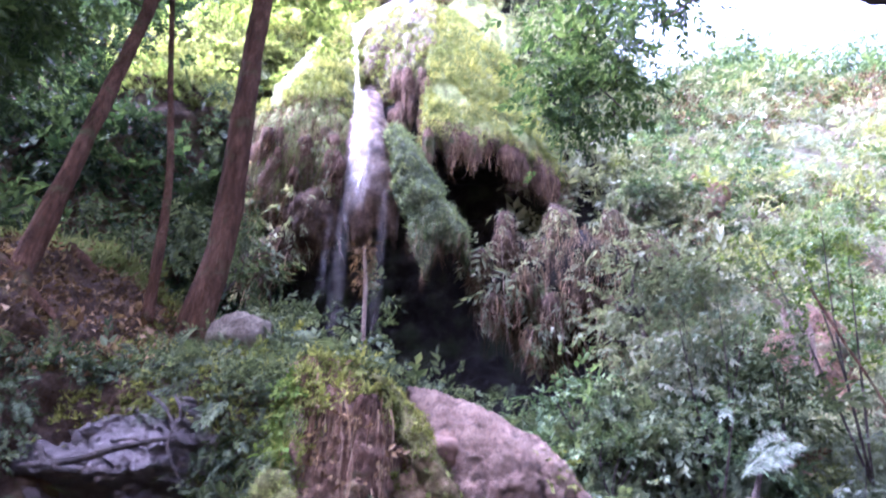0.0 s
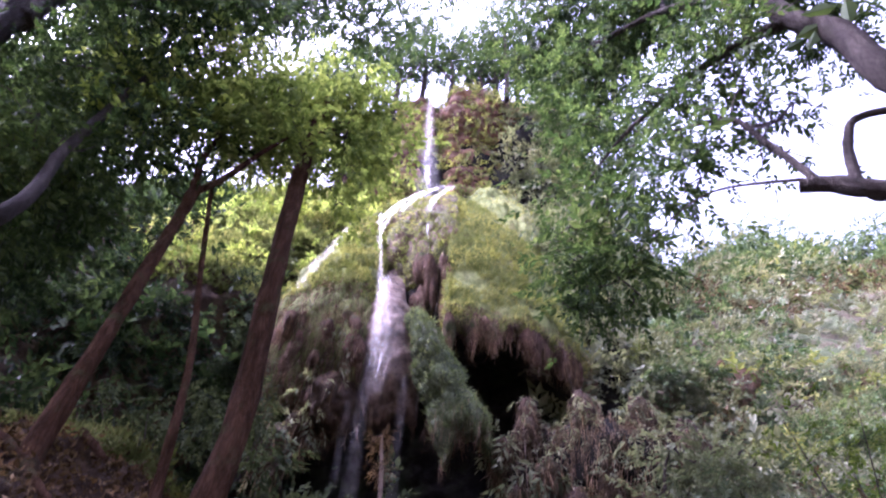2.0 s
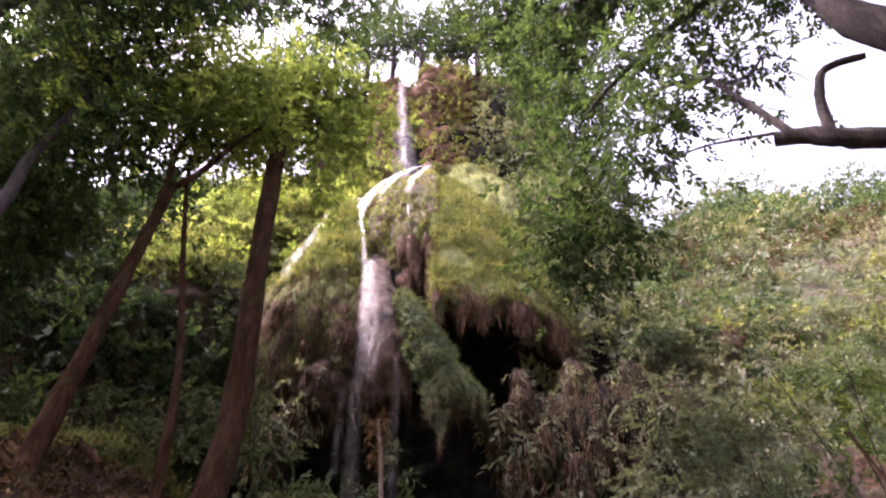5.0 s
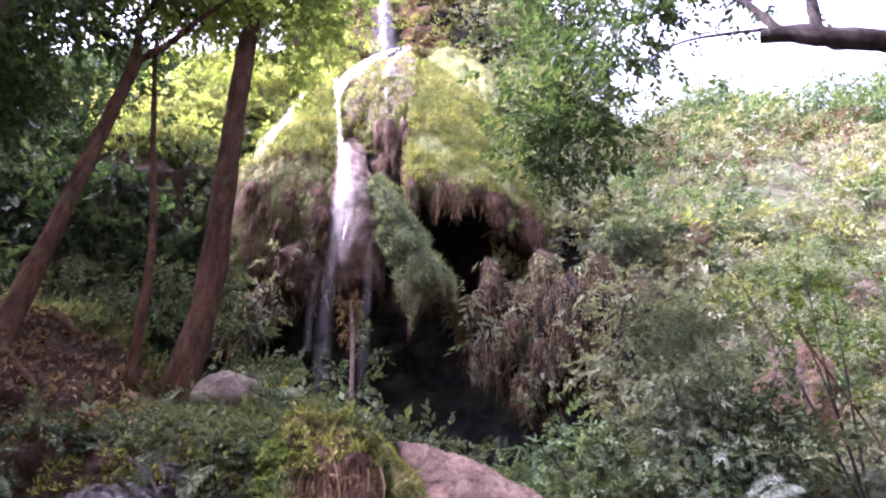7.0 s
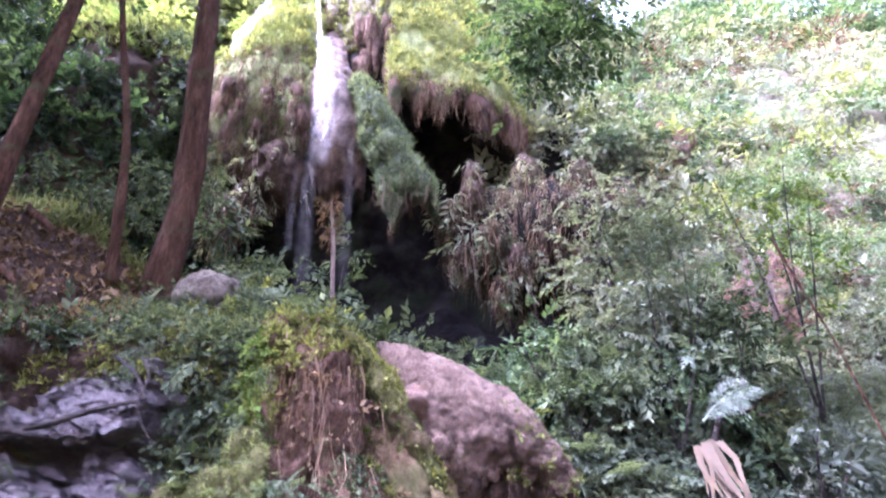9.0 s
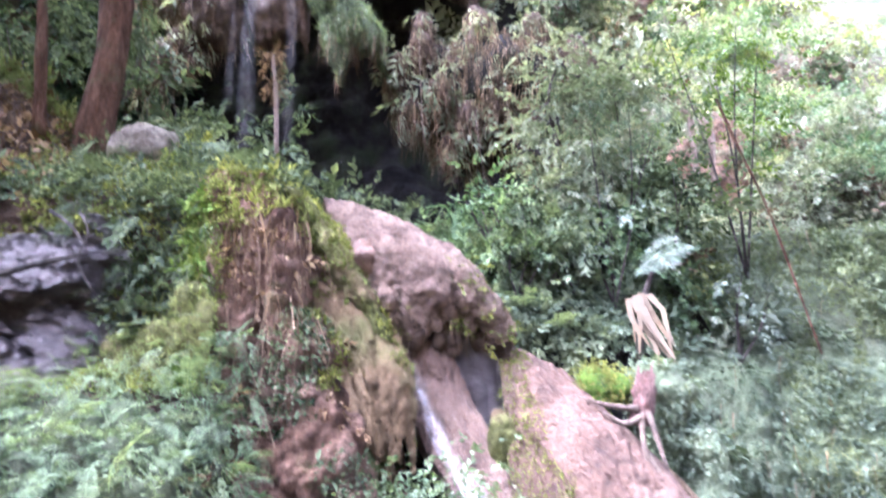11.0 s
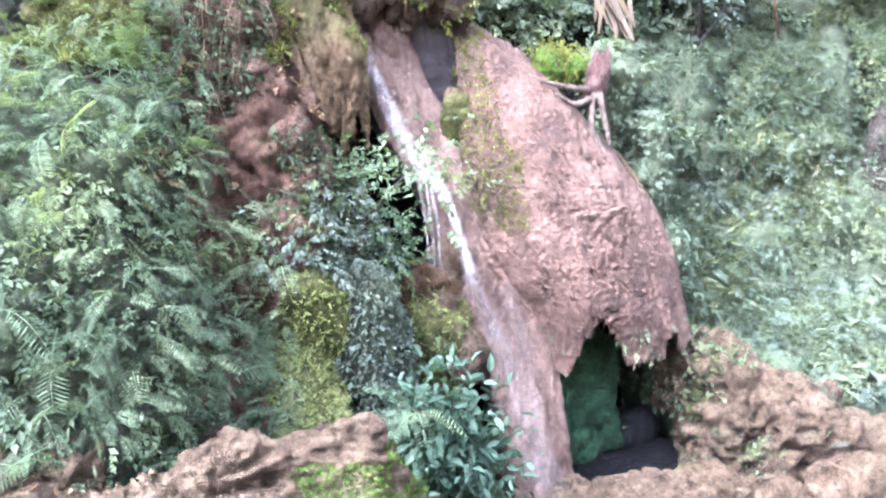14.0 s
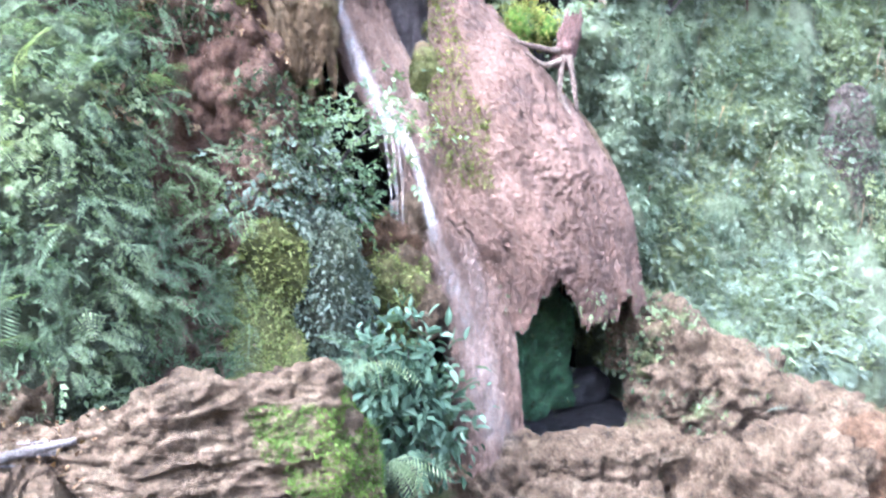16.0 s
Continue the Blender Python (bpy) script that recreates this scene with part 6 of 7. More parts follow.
stuff("terrace_ferns", cover(LACY, CLIFF, 520, 0.42, rng, lambda p, n: box(p, (-0.6, 5.0), (9.2, 12.2), (3.2, 5.2)), jitter=0.2, spread=0.6, lift=1.0), L_WEED, "arching ferns along the terrace edge")
stuff("wall_top_leaves", join(cover(SPRIGS, GROTTO, 3500, 0.2, rng, lambda p, n: box(p, (1.2, 4.6), (7, 12), (2.3, 4.6)), jitter=0.3), bushes(GROTTO, 60, 0.25, 24, 0.18, rng, lambda p, n: box(p, (1.3, 4.6), (7, 12), (2.4, 4.6)))), L_SLOPE, "ferns and weeds above the wet wall")
foot = lambda p, n: box(p, (3.95, 10.8), (5, 12), (-2.3, 4.6)) & ~((np.abs(p[:, 0] - 7.8 + 0.14 * (p[:, 2] + 0.6)) < 0.25) & (p[:, 2] < 0.8))
stuff("slope_foot_leaves", join(cover(SPRIGS, GROTTO, 4200, 0.12, rng, lambda p, n: foot(p, n) & (fbm(p * (1, 1, 0.5), 0.9, 3, 72) > -0.15), jitter=0.03, spread=0.4, hang=0.8, lift=0.5), bushes(GROTTO, 26, 0.18, 30, 0.11, rng, foot), cover(LACY, GROTTO, 200, 0.26, rng, foot, jitter=0.05)), L_SLOPE, "pale creepers on the slope beside the tufa curtain")
stuff("slope_broad_leaves", join(cover(FINE, GROTTO, 1500, 0.11, rng, lambda p, n: foot(p, n) & (fbm(p * (1, 1, 0.6), 0.7, 2, 73) > 0.05), jitter=0.06, spread=0.4, hang=0.6, lift=0.8), bushes(GROTTO, 14, 0.18, 34, 0.12, rng, foot, FINE)), L_SLOPE, "broad pale leaves of creepers on the slope")
stuff("slope_grass", cover(MOSSES, GROTTO, 14000, 0.11, rng, lambda p, n: foot(p, n) & (fbm(p * (1, 1, 0.5), 0.8, 3, 74) > -0.2), jitter=0.03, hang=1.0, lift=0.2, spread=0.4), L_MOSSY, "moss and hanging grass on the slope")
stuff("shoulder_leaves", join(*[cover(SPRIGS, s, 800, 0.13, rng, hang=0.6, jitter=0.06, spread=0.5) for s in FILL]), L_SLOPE, "creepers along the edge of the tufa curtain")
stuff("slope_thicket", bushes(GROTTO, 10, 0.26, 34, 0.14, rng, lambda p, n: foot(p, n) & (fbm(p, 0.5, 2, 99) > 0.0)), L_WEED, "olive thickets on the slope")
stuff("slope_stalks", hanging(GROTTO, 160, 0.45, rng, lambda p, n: foot(p, n) & (fbm(p, 0.6, 2, 94) > 0.1), 0.3), L_STRAW, "dry stalks among the creepers", "dry stalks")
stuff("apron_weeds", join(cover(SPRIGS, APRON, 170, 0.11, rng, lambda p, n: (p[:, 0] > 1.05) & (p[:, 2] < 3.6), jitter=0.03), cover(TUFTS, APRON, 900, 0.035, rng, lambda p, n: (fbm(p, 2.2, 3, 84) > 0.18), jitter=0.0, hang=0)), L_OLIVE, "small weeds and moss on the tufa apron")
stuff("slope_moss", join(cover(SPRIGS, GROTTO, 1200, 0.13, rng, lambda p, n: foot(p, n) & (fbm(p, 0.5, 2, 97) > 0.2), jitter=0.2, spread=0.5, hang=0.6), cover(TUFTS, GROTTO, 2000, 0.08, rng, lambda p, n: foot(p, n) & (fbm(p, 0.5, 2, 97) > 0.2), jitter=0.2)), L_MOSSY, "olive weeds and moss on the slope")
stuff("slope_bushes", bushes(GROTTO, 16, 0.24, 34, 0.14, rng, lambda p, n: foot(p, n) & (fbm(p, 0.6, 2, 98) > 0.05)), L_BLUE, "darker low bushes on the slope")
stuff("wet_creepers", cover(PLAIN, GROTTO, 5000, 0.06, rng, lambda p, n: box(p, (0.2, 2.2), (5, 12), (0.8, 3.4)), jitter=0.1), L_BLUE, "small creepers on the dripping wall")
upper_bank = lambda p, n: (box(p, (-8, -1.75), (5, 9.6), (2.4, 7)) | box(p, (-1.9, -0.9), (7.6, 9.6), (4.1, 6))) & ~box(p, (-4.1, -2.5), (5.5, 8), (2.2, 3.9)) & ~box(p, (-7.5, -3.6), (6.5, 9.6), (4.3, 7))
lower_bank = lambda p, n: box(p, (-8, -0.9), (3, 7), (-1.6, 2.5)) | box(p, (-1.2, -0.3), (3, 7), (-1.6, 0.6))
soil_bank = lambda p, n: box(p, (-9, -3.4), (6.0, 9.8), (3.9, 7.2))
crest = lambda p, n: box(p, (-9, -3.3), (7.2, 9.8), (4.6, 7.2)) & (p[:, 2] > 5.75 + 0.35 * (-4.2 - p[:, 0]).clip(-2, 2) + 0.4 * fbm(p, 0.9, 2, 91))
stuff("bank_leaves", join(cover(SPRIGS, LOWER, 5000, 0.16, rng, upper_bank, jitter=0.12), bushes(LOWER, 60, 0.2, 24, 0.14, rng, upper_bank), cover(FRONDS, LOWER, 300, 0.3, rng, upper_bank, jitter=0.1)), L_WEED, "broad-leaved weeds on the outcrop")
stuff("outcrop_ferns", cover(LACY, LOWER, 420, 0.26, rng, lambda p, n: box(p, (-3.0, -1.5), (5.5, 8.5), (2.3, 4.6)), jitter=0.12, spread=0.5, lift=1.0, hang=0.5), L_WEED, "ferns on the shaded face of the outcrop")
fern_bank = lambda p, n: lower_bank(p, n) & (fbm(p * (1, 1, 1.6), 0.9, 3, 75) > -0.3)
stuff("bank_ferns", join(cover(LACY, LOWER, 3400, 0.24, rng, fern_bank, jitter=0.16, spread=0.45, lift=1.5, hang=0.3, vary=0.35), cover(BRACKEN, LOWER, 500, 0.19, rng, lower_bank, jitter=0.14, spread=0.5, lift=1.4, hang=0.3)), L_FERN, "ferns with long fronds hanging from the lower bank")
stuff("bank_undergrowth", join(cover(SPRIGS, LOWER, 6500, 0.105, rng, lower_bank, jitter=0.05, hang=0.6, spread=0.5), cover(MOSSES, LOWER, 7000, 0.07, rng, lower_bank, jitter=0.02, hang=0.9)), L_FERN, "small leaves between the ferns of the bank")
stuff("soil_litter", cover(PLAIN, LOWER, 9000, 0.085, rng, soil_bank, jitter=0.03, hang=0.0), L_DRY, "fallen leaves on the earth bank", "leaf litter")
stuff("soil_weeds", join(cover(SPRIGS, LOWER, 240, 0.15, rng, crest, jitter=0.15), cover(TUFTS, LOWER, 1600, 0.16, rng, crest, jitter=0.03, hang=0.0)), L_BRIGHT, "yellow-green weeds and grass along the crest of the earth bank")
stuff("outcrop_moss", cover(TUFTS, LOWER, 11000, 0.08, rng, lambda p, n: box(p, (-4, 0.5), (6, 9.8), (1.9, 6)) & (fbm(p, 1.2, 3, 81) + 0.5 * fbm(p, 4.0, 2, 80) > np.where(box(p, (-1.3, -0.5), (5, 7.7), (0, 3.95)), 0.28, -0.15)), jitter=0.02, hang=0), L_OLIVE, "moss and grass on the outcrop")
vivid = lambda p, n: (np.abs(p[:, 0] + 1.6 + 0.3 * fbm(p, 1.3, 2, 78)) < 0.16 + 0.14 * fbm(p, 2.2, 2, 79)) & box(p, (-3, 0), (6, 9), (1.9, 4.1))
stuff("outcrop_green", join(cover(PLAIN, LOWER, 4800, 0.045, rng, vivid, jitter=0.06, hang=0.9), cover(SPRIGS, LOWER, 420, 0.13, rng, vivid, jitter=0.06, hang=0.9)), L_STRIP, "vivid green creepers hanging down the outcrop")
stuff("outcrop_weeds", cover(SPRIGS, LOWER, 1500, 0.12, rng, lambda p, n: box(p, (-3.2, -0.1), (6.5, 9.5), (3.6, 5.2)) & (fbm(p, 1.5, 3, 85) > 0.0), jitter=0.05, hang=0.1), L_OLIVE, "small weeds along the outcrop's crest")
stuff("wall_weeds", join(cover(SPRIGS, LOWER, 420, 0.1, rng, lambda p, n: box(p, (-1.4, 0.4), (5, 8), (0.8, 4.2)) & (fbm(p, 1.7, 3, 77) > 0.12), jitter=0.03, hang=0.8), hanging(LOWER, 500, 0.4, rng, lambda p, n: box(p, (-1.5, 0.2), (6, 9), (3.5, 4.4)), 0.1)), L_DRY, "withered weeds and roots on the red earth")
stuff("edge_moss", join(cover(TUFTS, EDGING, 2600, 0.06, rng, lambda p, n: fbm(p, 1.6, 3, 87) > -0.2, jitter=0.02, hang=0.2), cover(PLAIN, EDGING, 900, 0.05, rng, jitter=0.04, hang=0.7)), L_OLIVE, "moss and small weeds along the outcrop edge")
stuff("tongue_moss", cover(TUFTS, SLAB, 2600, 0.04, rng, lambda p, n: (fbm(p, 1.6, 3, 87) + 0.35 * (p[:, 2] - 2.3) > 0), jitter=0.01, hang=0.1), L_OLIVE, "moss over the upper tongue")
stuff("wall_roots", join(hanging(LOWER, 700, 0.6, rng, lambda p, n: box(p, (-1.35, -0.3), (6, 9), (1.6, 4.25)), 0.08, THREADS), hanging(APRON, 160, 0.3, rng, lambda p, n: box(p, z=(2.2, 2.9)), 0.06, THREADS), hanging(GROTTO, 120, 0.6, rng, lambda p, n: box(p, (0.4, 2.0), (5, 12), (1.2, 3.0)), 0.25, THREADS)), L_STRAW, "thin pale roots hanging down the red earth", "roots")
stuff("strip_roots", hanging(STRIP, 420, 0.5, rng, None, 0.06, THREADS), L_STRAW, "thin dry roots hanging down the bare strip", "roots")
stuff("strip_weeds", join(cover(SPRIGS, STRIP, 260, 0.11, rng, lambda p, n: fbm(p, 1.4, 2, 68) > 0.0, jitter=0.05, hang=0.7), cover(MOSSES, STRIP, 900, 0.09, rng, lambda p, n: fbm(p, 1.4, 2, 68) > -0.1, jitter=0.02, hang=1.0)), L_SLOPE, "creepers growing over the bare strip")
stuff("wall_creepers", cover(PLAIN, LOWER, 4500, 0.045, rng, lambda p, n: box(p, (-1.2, 0.5), (5, 8), (0.2, 3.2)) & (fbm(p, 1.6, 3, 86) > 0.16), jitter=0.08, hang=0.6), L_WEED, "dark creepers on the red earth wall")
mossy = lambda p, nn: (fbm(p, 0.9, 3, 82) > -0.3) & ((p[:, 0] > -0.9) | (p[:, 2] + 1.2 * fbm(p, 0.8, 2, 70) > 13.3))
stuff("mound_moss", join(*[cover(MOSSES, s, n, 0.13, rng, mossy, jitter=0.02, hang=1.1, lift=0.2, spread=0.35) for s, n in ((CONE, 20000), (CONE_L, 9000), (RIDGE, 3500), (NECK, 6500))]), L_MOSS, "short combed moss over the cone")
stuff("lobe_moss", cover(MOSSES, LOBE, 4200, 0.11, rng, jitter=0.02, hang=1.0, spread=0.4), L_SAGE, "sage-green moss on the hanging lobe")
low_rim = lambda p, n: box(p, z=(9.2, 13.9))
grotto_side = lambda p, n: box(p, (0.6, 4.9), (11, 13.7), (6.4, 10.2))
stuff("dry_skirts", join(hanging(CONE, 2600, 0.3, rng, lambda p, n: box(p, z=(11.4, 13.2))), hanging(CONE_L, 4600, 0.38, rng, low_rim), hanging(BUTTRESS, 2600, 0.42, rng, grotto_side, 0.12), *[hanging(s, 240, 0.36, rng) for s in SKIRTS], hanging(PLUG, 160, 0.3, rng, lambda p, n: box(p, z=(9.0, 10.8))), *[hanging(s, 110, 0.32, rng) for s in DRIPS + RIM + SHOULDER_DRIPS], hanging(LOBE, 500, 0.3, rng, lambda p, n: box(p, z=(8, 9.4)))), L_STRAW, "dead fern stalks hanging in brown skirts", "dry stalks")
stuff("brown_skirts", join(cover(DROOPS, CONE, 800, 0.26, rng, lambda p, n: box(p, z=(11.4, 13.2)), hang=2.0, spread=0.5), cover(DROOPS, CONE_L, 2600, 0.24, rng, low_rim, hang=2.0, spread=0.5), cover(DROOPS, BUTTRESS, 2600, 0.24, rng, grotto_side, hang=2.0, jitter=0.2, spread=0.5), *[cover(DROOPS, s, 60, 0.34, rng, hang=2.5, jitter=0.1, spread=0.5) for s in SKIRTS]), L_SKIRT, "withered brown-green ferns hanging from the curtains")
stuff("skirt_leaves", join(*[cover(NARROW, s, 30, 0.34, rng, hang=1.2, jitter=0.15, spread=0.6) for s in SKIRTS], cover(NARROW, BUTTRESS, 420, 0.24, rng, grotto_side, hang=1.0, jitter=0.25), cover(NARROW, CONE_L, 400, 0.22, rng, low_rim, hang=1.3, spread=0.6)), L_GREY, "green ferns among the hanging skirts")
stuff("headwall_moss", cover(SPRIGS, HEADW, 4500, 0.4, rng, lambda p, n: fbm(p, 0.45, 3, 83) > -0.3, jitter=0.2), L_MOSS, "mossy tufts on the headwall")
stuff("ledge_moss", join(*[cover(TUFTS, s, 700, 0.05, rng, lambda p, n: (n[:, 2] > 0.3) & (fbm(p, 2, 2, 88) > 0), hang=0, jitter=0.01) for s in LEDGE]), L_FERN, "short moss on the ledge rocks")
stuff("bulge_moss", join(*[cover(MOSSES, s, n, 0.055, rng, lambda p, n: fbm(p, 2.0, 3, 92) > -0.15, hang=1.0, lift=0.2, jitter=0.015, spread=0.4) for s, n in ((BULGE[5], 1300), (BULGE[3], 1500), (BULGE[4], 1300), (BULGE[0], 2200), (BULGE[1], 1600), (MBANK, 5200))], *[cover(SPRIGS, BULGE[j], n, 0.08, rng, hang=0.6, jitter=0.03) for j, n in ((1, 90), (2, 110), (5, 60))]), L_LIME, "short hanging moss on the wall bulges")
stuff("rock_moss", cover(MOSSES, FRONT, 15000, 0.03, rng, lambda p, n: box(p, (-0.45, 0.68), (3, 4.45), (-1.9, -0.72)) & (fbm(p, 1.8, 4, 89) + 0.3 * (p[:, 0] + 0.3) - 0.7 * (p[:, 2] + 0.95) > -0.1), hang=0.4, jitter=0.005, toward=(0, -0.6, 1)), L_STRIP, "vivid green moss on the weathered rock")
stuff("ledge_ferns", join(*[cover(LACY, s, 16, 0.16, rng, lambda p, n: n[:, 2] > 0.5, hang=0.1, jitter=0.01) for s in LEDGE[1:]], cover(LACY, GROTTO, 260, 0.22, rng, lambda p, n: box(p, (4.3, 8), (5, 9), (-2.6, -1.0)), hang=0.2, jitter=0.25)), L_PALE, "pale ferns along the top of the ledge")
stuff("creeper_mat", join(*[cover(PLAIN, s, 8000, 0.042, rng, hang=0.8, jitter=0.05) for s in (BULGE[6], BULGE[7])]), L_BLUE, "dense dark creepers over a bulge of the wall")
stuff("curtain_moss", join(cover(MOSSES, SHELL, 2600, 0.05, rng, lambda p, n: (p[:, 0] + 0.25 * fbm(p, 2.0, 3, 64) < 2.0 + 0.12 * (1.6 - p[:, 2])) & (p[:, 2] > 0.25) & (p[:, 1] < 8.1), jitter=0.01, hang=0.9), cover(SPRIGS, SHELL, 130, 0.08, rng, lambda p, n: (p[:, 0] < 2.0) & (p[:, 2] > 0.3), jitter=0.02, hang=0.5)), L_OLIVE, "brown-green moss on the shoulder of the tufa curtain")
stuff("fringe_weeds", cover(SPRIGS, SHELL, 260, 0.05, rng, lambda p, n: (p[:, 2] < -0.75) & (p[:, 1] < 7.2), jitter=0.01, hang=0.7), L_FERN, "tiny ferns along the lower edge of the tufa curtain")
stuff("cave_ferns", join(cover(PLAIN, LEDGE[0], 800, 0.06, rng, lambda p, n: p[:, 0] < 4.25, hang=0.6, jitter=0.05), cover(TUFTS, CAVEGREEN, 900, 0.05, rng, hang=0.6)), L_WEED, "small ferns at the mouth of the low cave")
stuff("cushion_moss", cover(TUFTS, VIV, 1500, 0.045, rng, hang=0.3), L_OLIVE, "vivid moss blades on the cushion")

# ---- single plants and wood ----
shrub("shrub", (1.1, 5.45, -2.6), "leafy shrub with glossy long leaves beside the chute", 1.75, 0.42, L_GLOSSY, 1500, 0.125, 305, FINE, 10, flat=1.3)
shrub("shrub", (0.45, 6.75, 0.2), "grey-green bush jutting from the red wall", 1.0, 0.62, L_FERN, 420, 0.15, 302, None, 6)
shrub("shrub", (0.25, 6.45, -0.4), "dark-leaved bush hanging on the wall", 0.9, 0.6, L_BLUE, 420, 0.14, 303, None, 6)
shrub("shrub", (0.8, 6.75, -0.3), "light green bush at the edge of the stream", 0.9, 0.35, L_MID, 220, 0.14, 304, None, 4)
for k, (x, y, z, h, w, lf, n, sz) in enumerate([(-2.4, 10.6, 4.4, 2.4, 0.7, L_WEED, 150, 0.34), (-1.4, 10.2, 4.2, 2.0, 0.7, L_WEED, 150, 0.32), (-3.1, 10.4, 4.5, 2.2, 0.6, L_WEED, 100, 0.3), (-0.4, 11.0, 4.2, 1.3, 0.7, L_WEED, 150, 0.32), (0.5, 11.2, 4.3, 0.6, 0.6, L_WEED, 110, 0.3), (-4.1, 11.6, 7.2, 1.7, 0.6, L_WEED, 120, 0.3), (2.4, 9.3, 3.4, 1.3, 0.5, L_WEED, 130, 0.24), (1.9, 9.6, 4.2, 0.8, 0.6, L_MID, 110, 0.24), (3.5, 8.9, 3.0, 1.5, 0.5, L_PALE, 60, 0.22), (2.55, 9.1, 3.3, 0.8, 0.6, L_WEED, 170, 0.22), (2.15, 8.9, 3.1, 0.8, 0.5, L_WEED, 150, 0.2), (3.0, 9.0, 3.2, 0.8, 0.5, L_SLOPE, 150, 0.2), (4.6, 9.4, 3.4, 1.8, 0.7, L_WEED, 160, 0.3), (5.2, 8.9, 2.2, 1.6, 0.6, L_BLUE, 150, 0.26), (-5.6, 9.8, 6.4, 1.5, 0.7, L_WEED, 130, 0.3), (-4.9, 9.6, 6.2, 1.2, 0.6, L_WEED, 110, 0.28)] ):
    shrub("shrub", (x, y, z), ("pale-leaved" if lf is L_PALE else "yellow-green" if lf is L_BRIGHT else "grey-green" if lf is L_GREY else "dark green") + " broad-leaved shrub on the rocky terrace", h, w, lf, n, sz, 310 + k, group="terrace shrubs")

for k, (x, y, z, h, w, lf, n, sz) in enumerate([(3.75, 9.4, 3.2, 3.2, 0.75, L_SLOPE, 300, 0.2), (4.3, 9.9, 3.8, 3.4, 0.7, L_FERN, 260, 0.22), (5.85, 9.5, 3.5, 4.6, 0.9, L_STRIP, 260, 0.2), (3.3, 9.8, 3.6, 2.0, 0.6, L_SLOPE, 200, 0.22)]):
    shrub("sapling", (x, y, z), ("pale-leaved" if lf is L_SLOPE else "yellow-green" if lf is L_STRIP else "green") + " slender sapling at the foot of the hillside", h, w, lf, n, sz, 340 + k, stems=5, category="sapling", group="hill saplings")


def fern(base, length, fronds, seed, leaf, label, out=(0, -1, 0)):
    """A fern: arching fronds from one crown."""
    r = np.random.default_rng(seed)
    t = thing("fern", base, label, "fern", "ferns of the bank")
    for k in range(fronds):
        a = r.normal(0, 1.0)
        d = np.array([math.sin(a), -math.cos(a), 0.35 + r.normal(0, 0.25)]) + np.asarray(out) * 0.3
        vf = strew([LACY[k % 3]], np.array([base]), d[None], UP[None] + r.normal(0, 0.25, (1, 3)), length * r.uniform(0.7, 1.1), r)
        part("frond", vf, leaf, t, flat=True)
    return t


frng = np.random.default_rng(44)
fp_, fn_ = sample(LOWER, 70, frng, lambda p, n: box(p, (-4.2, -0.95), (3.4, 7), (-1.0, 2.6)), jitter=0.1)
for k, p in enumerate(fp_):
    fern(tuple(p), frng.uniform(0.22, 0.36), 7, 400 + k, L_FERN if k % 3 else L_BLUE, "arching green fern on the shaded earth bank")
for k, (p, l, n) in enumerate([((0.75, 5.3, -1.0), 0.5, 8), ((0.85, 4.9, -1.7), 0.55, 8), ((-0.9, 5.3, -0.35), 0.45, 7), ((-1.3, 5.0, -0.5), 0.5, 8), ((1.0, 4.9, -2.3), 0.5, 7), ((5.4, 7.2, -1.6), 0.6, 8), ((4.9, 7.3, -1.5), 0.5, 8), ((5.9, 6.9, -1.9), 0.6, 8), ((2.6, 8.6, 2.7), 0.5, 7), ((2.2, 8.7, 3.0), 0.5, 7)]):
    fern(p, l, n, 450 + k, L_FERN, "arching green fern on the shaded earth bank")

palm = thing("palm", (3.7, 8.6, 2.6), "young palm with one pale fan frond and dead leaves", "palm")
part("stem", tube([(3.6, 8.5, 2.2), (3.7, 8.5, 2.9), (3.85, 8.4, 3.4)], [0.06, 0.05, 0.03], 8), BARK_GREY, palm)
for tip, n, l in [((1.0, -0.15, 0.75), (-0.5, -0.8, 0.5), 0.88), ((0.6, -0.4, 0.3), (-0.3, -0.8, 0.6), 0.6)]:
    part("frond", strew([frond(26, 0.36, 0.5, 0.3, 0.009)], np.array([(3.6, 8.35, 3.33)]), np.array([tip]), np.array([n]), l, np.random.default_rng(5)), L_PALE, palm, flat=True)
prg = np.random.default_rng(6)
for k in range(15):
    b = np.array([3.5, 8.1, 2.98]) + prg.normal(0, 0.06, 3)
    part("dead_leaf", strew([straw(0.07, 50 + k)], b[None], np.array([(prg.normal(0.12, 0.2), -0.3, -1.0)]), np.array([(0, -1.0, 0.2)]), prg.uniform(0.5, 0.95), prg), L_PALM, palm, "dry tan hanging leaf", flat=True)
stump = thing("root_stump", (3.05, 7.35, 1.6), "reddish stump with pale roots gripping the tufa", "stump")
part("trunk", tube([(3.25, 7.5, 2.0), (3.12, 7.35, 1.75), (3.05, 7.28, 1.5)], [0.08, 0.11, 0.12], 14, 0.7, 3), BARK_RED, stump, "red-brown split trunk")
for k in range(6):
    a = 1.05 * k
    part("splinter", tube([(3.12 + 0.07 * math.cos(a), 7.34 + 0.07 * math.sin(a), 1.6), (3.18 + 0.09 * math.cos(a), 7.42 + 0.08 * math.sin(a), 1.85), (3.24 + 0.1 * math.cos(a), 7.48 + 0.08 * math.sin(a), 2.02 + 0.05 * (k % 3))], [0.05, 0.04, 0.01], 6, 0.8, 30 + k), BARK_RED, stump, "torn red-brown wood")
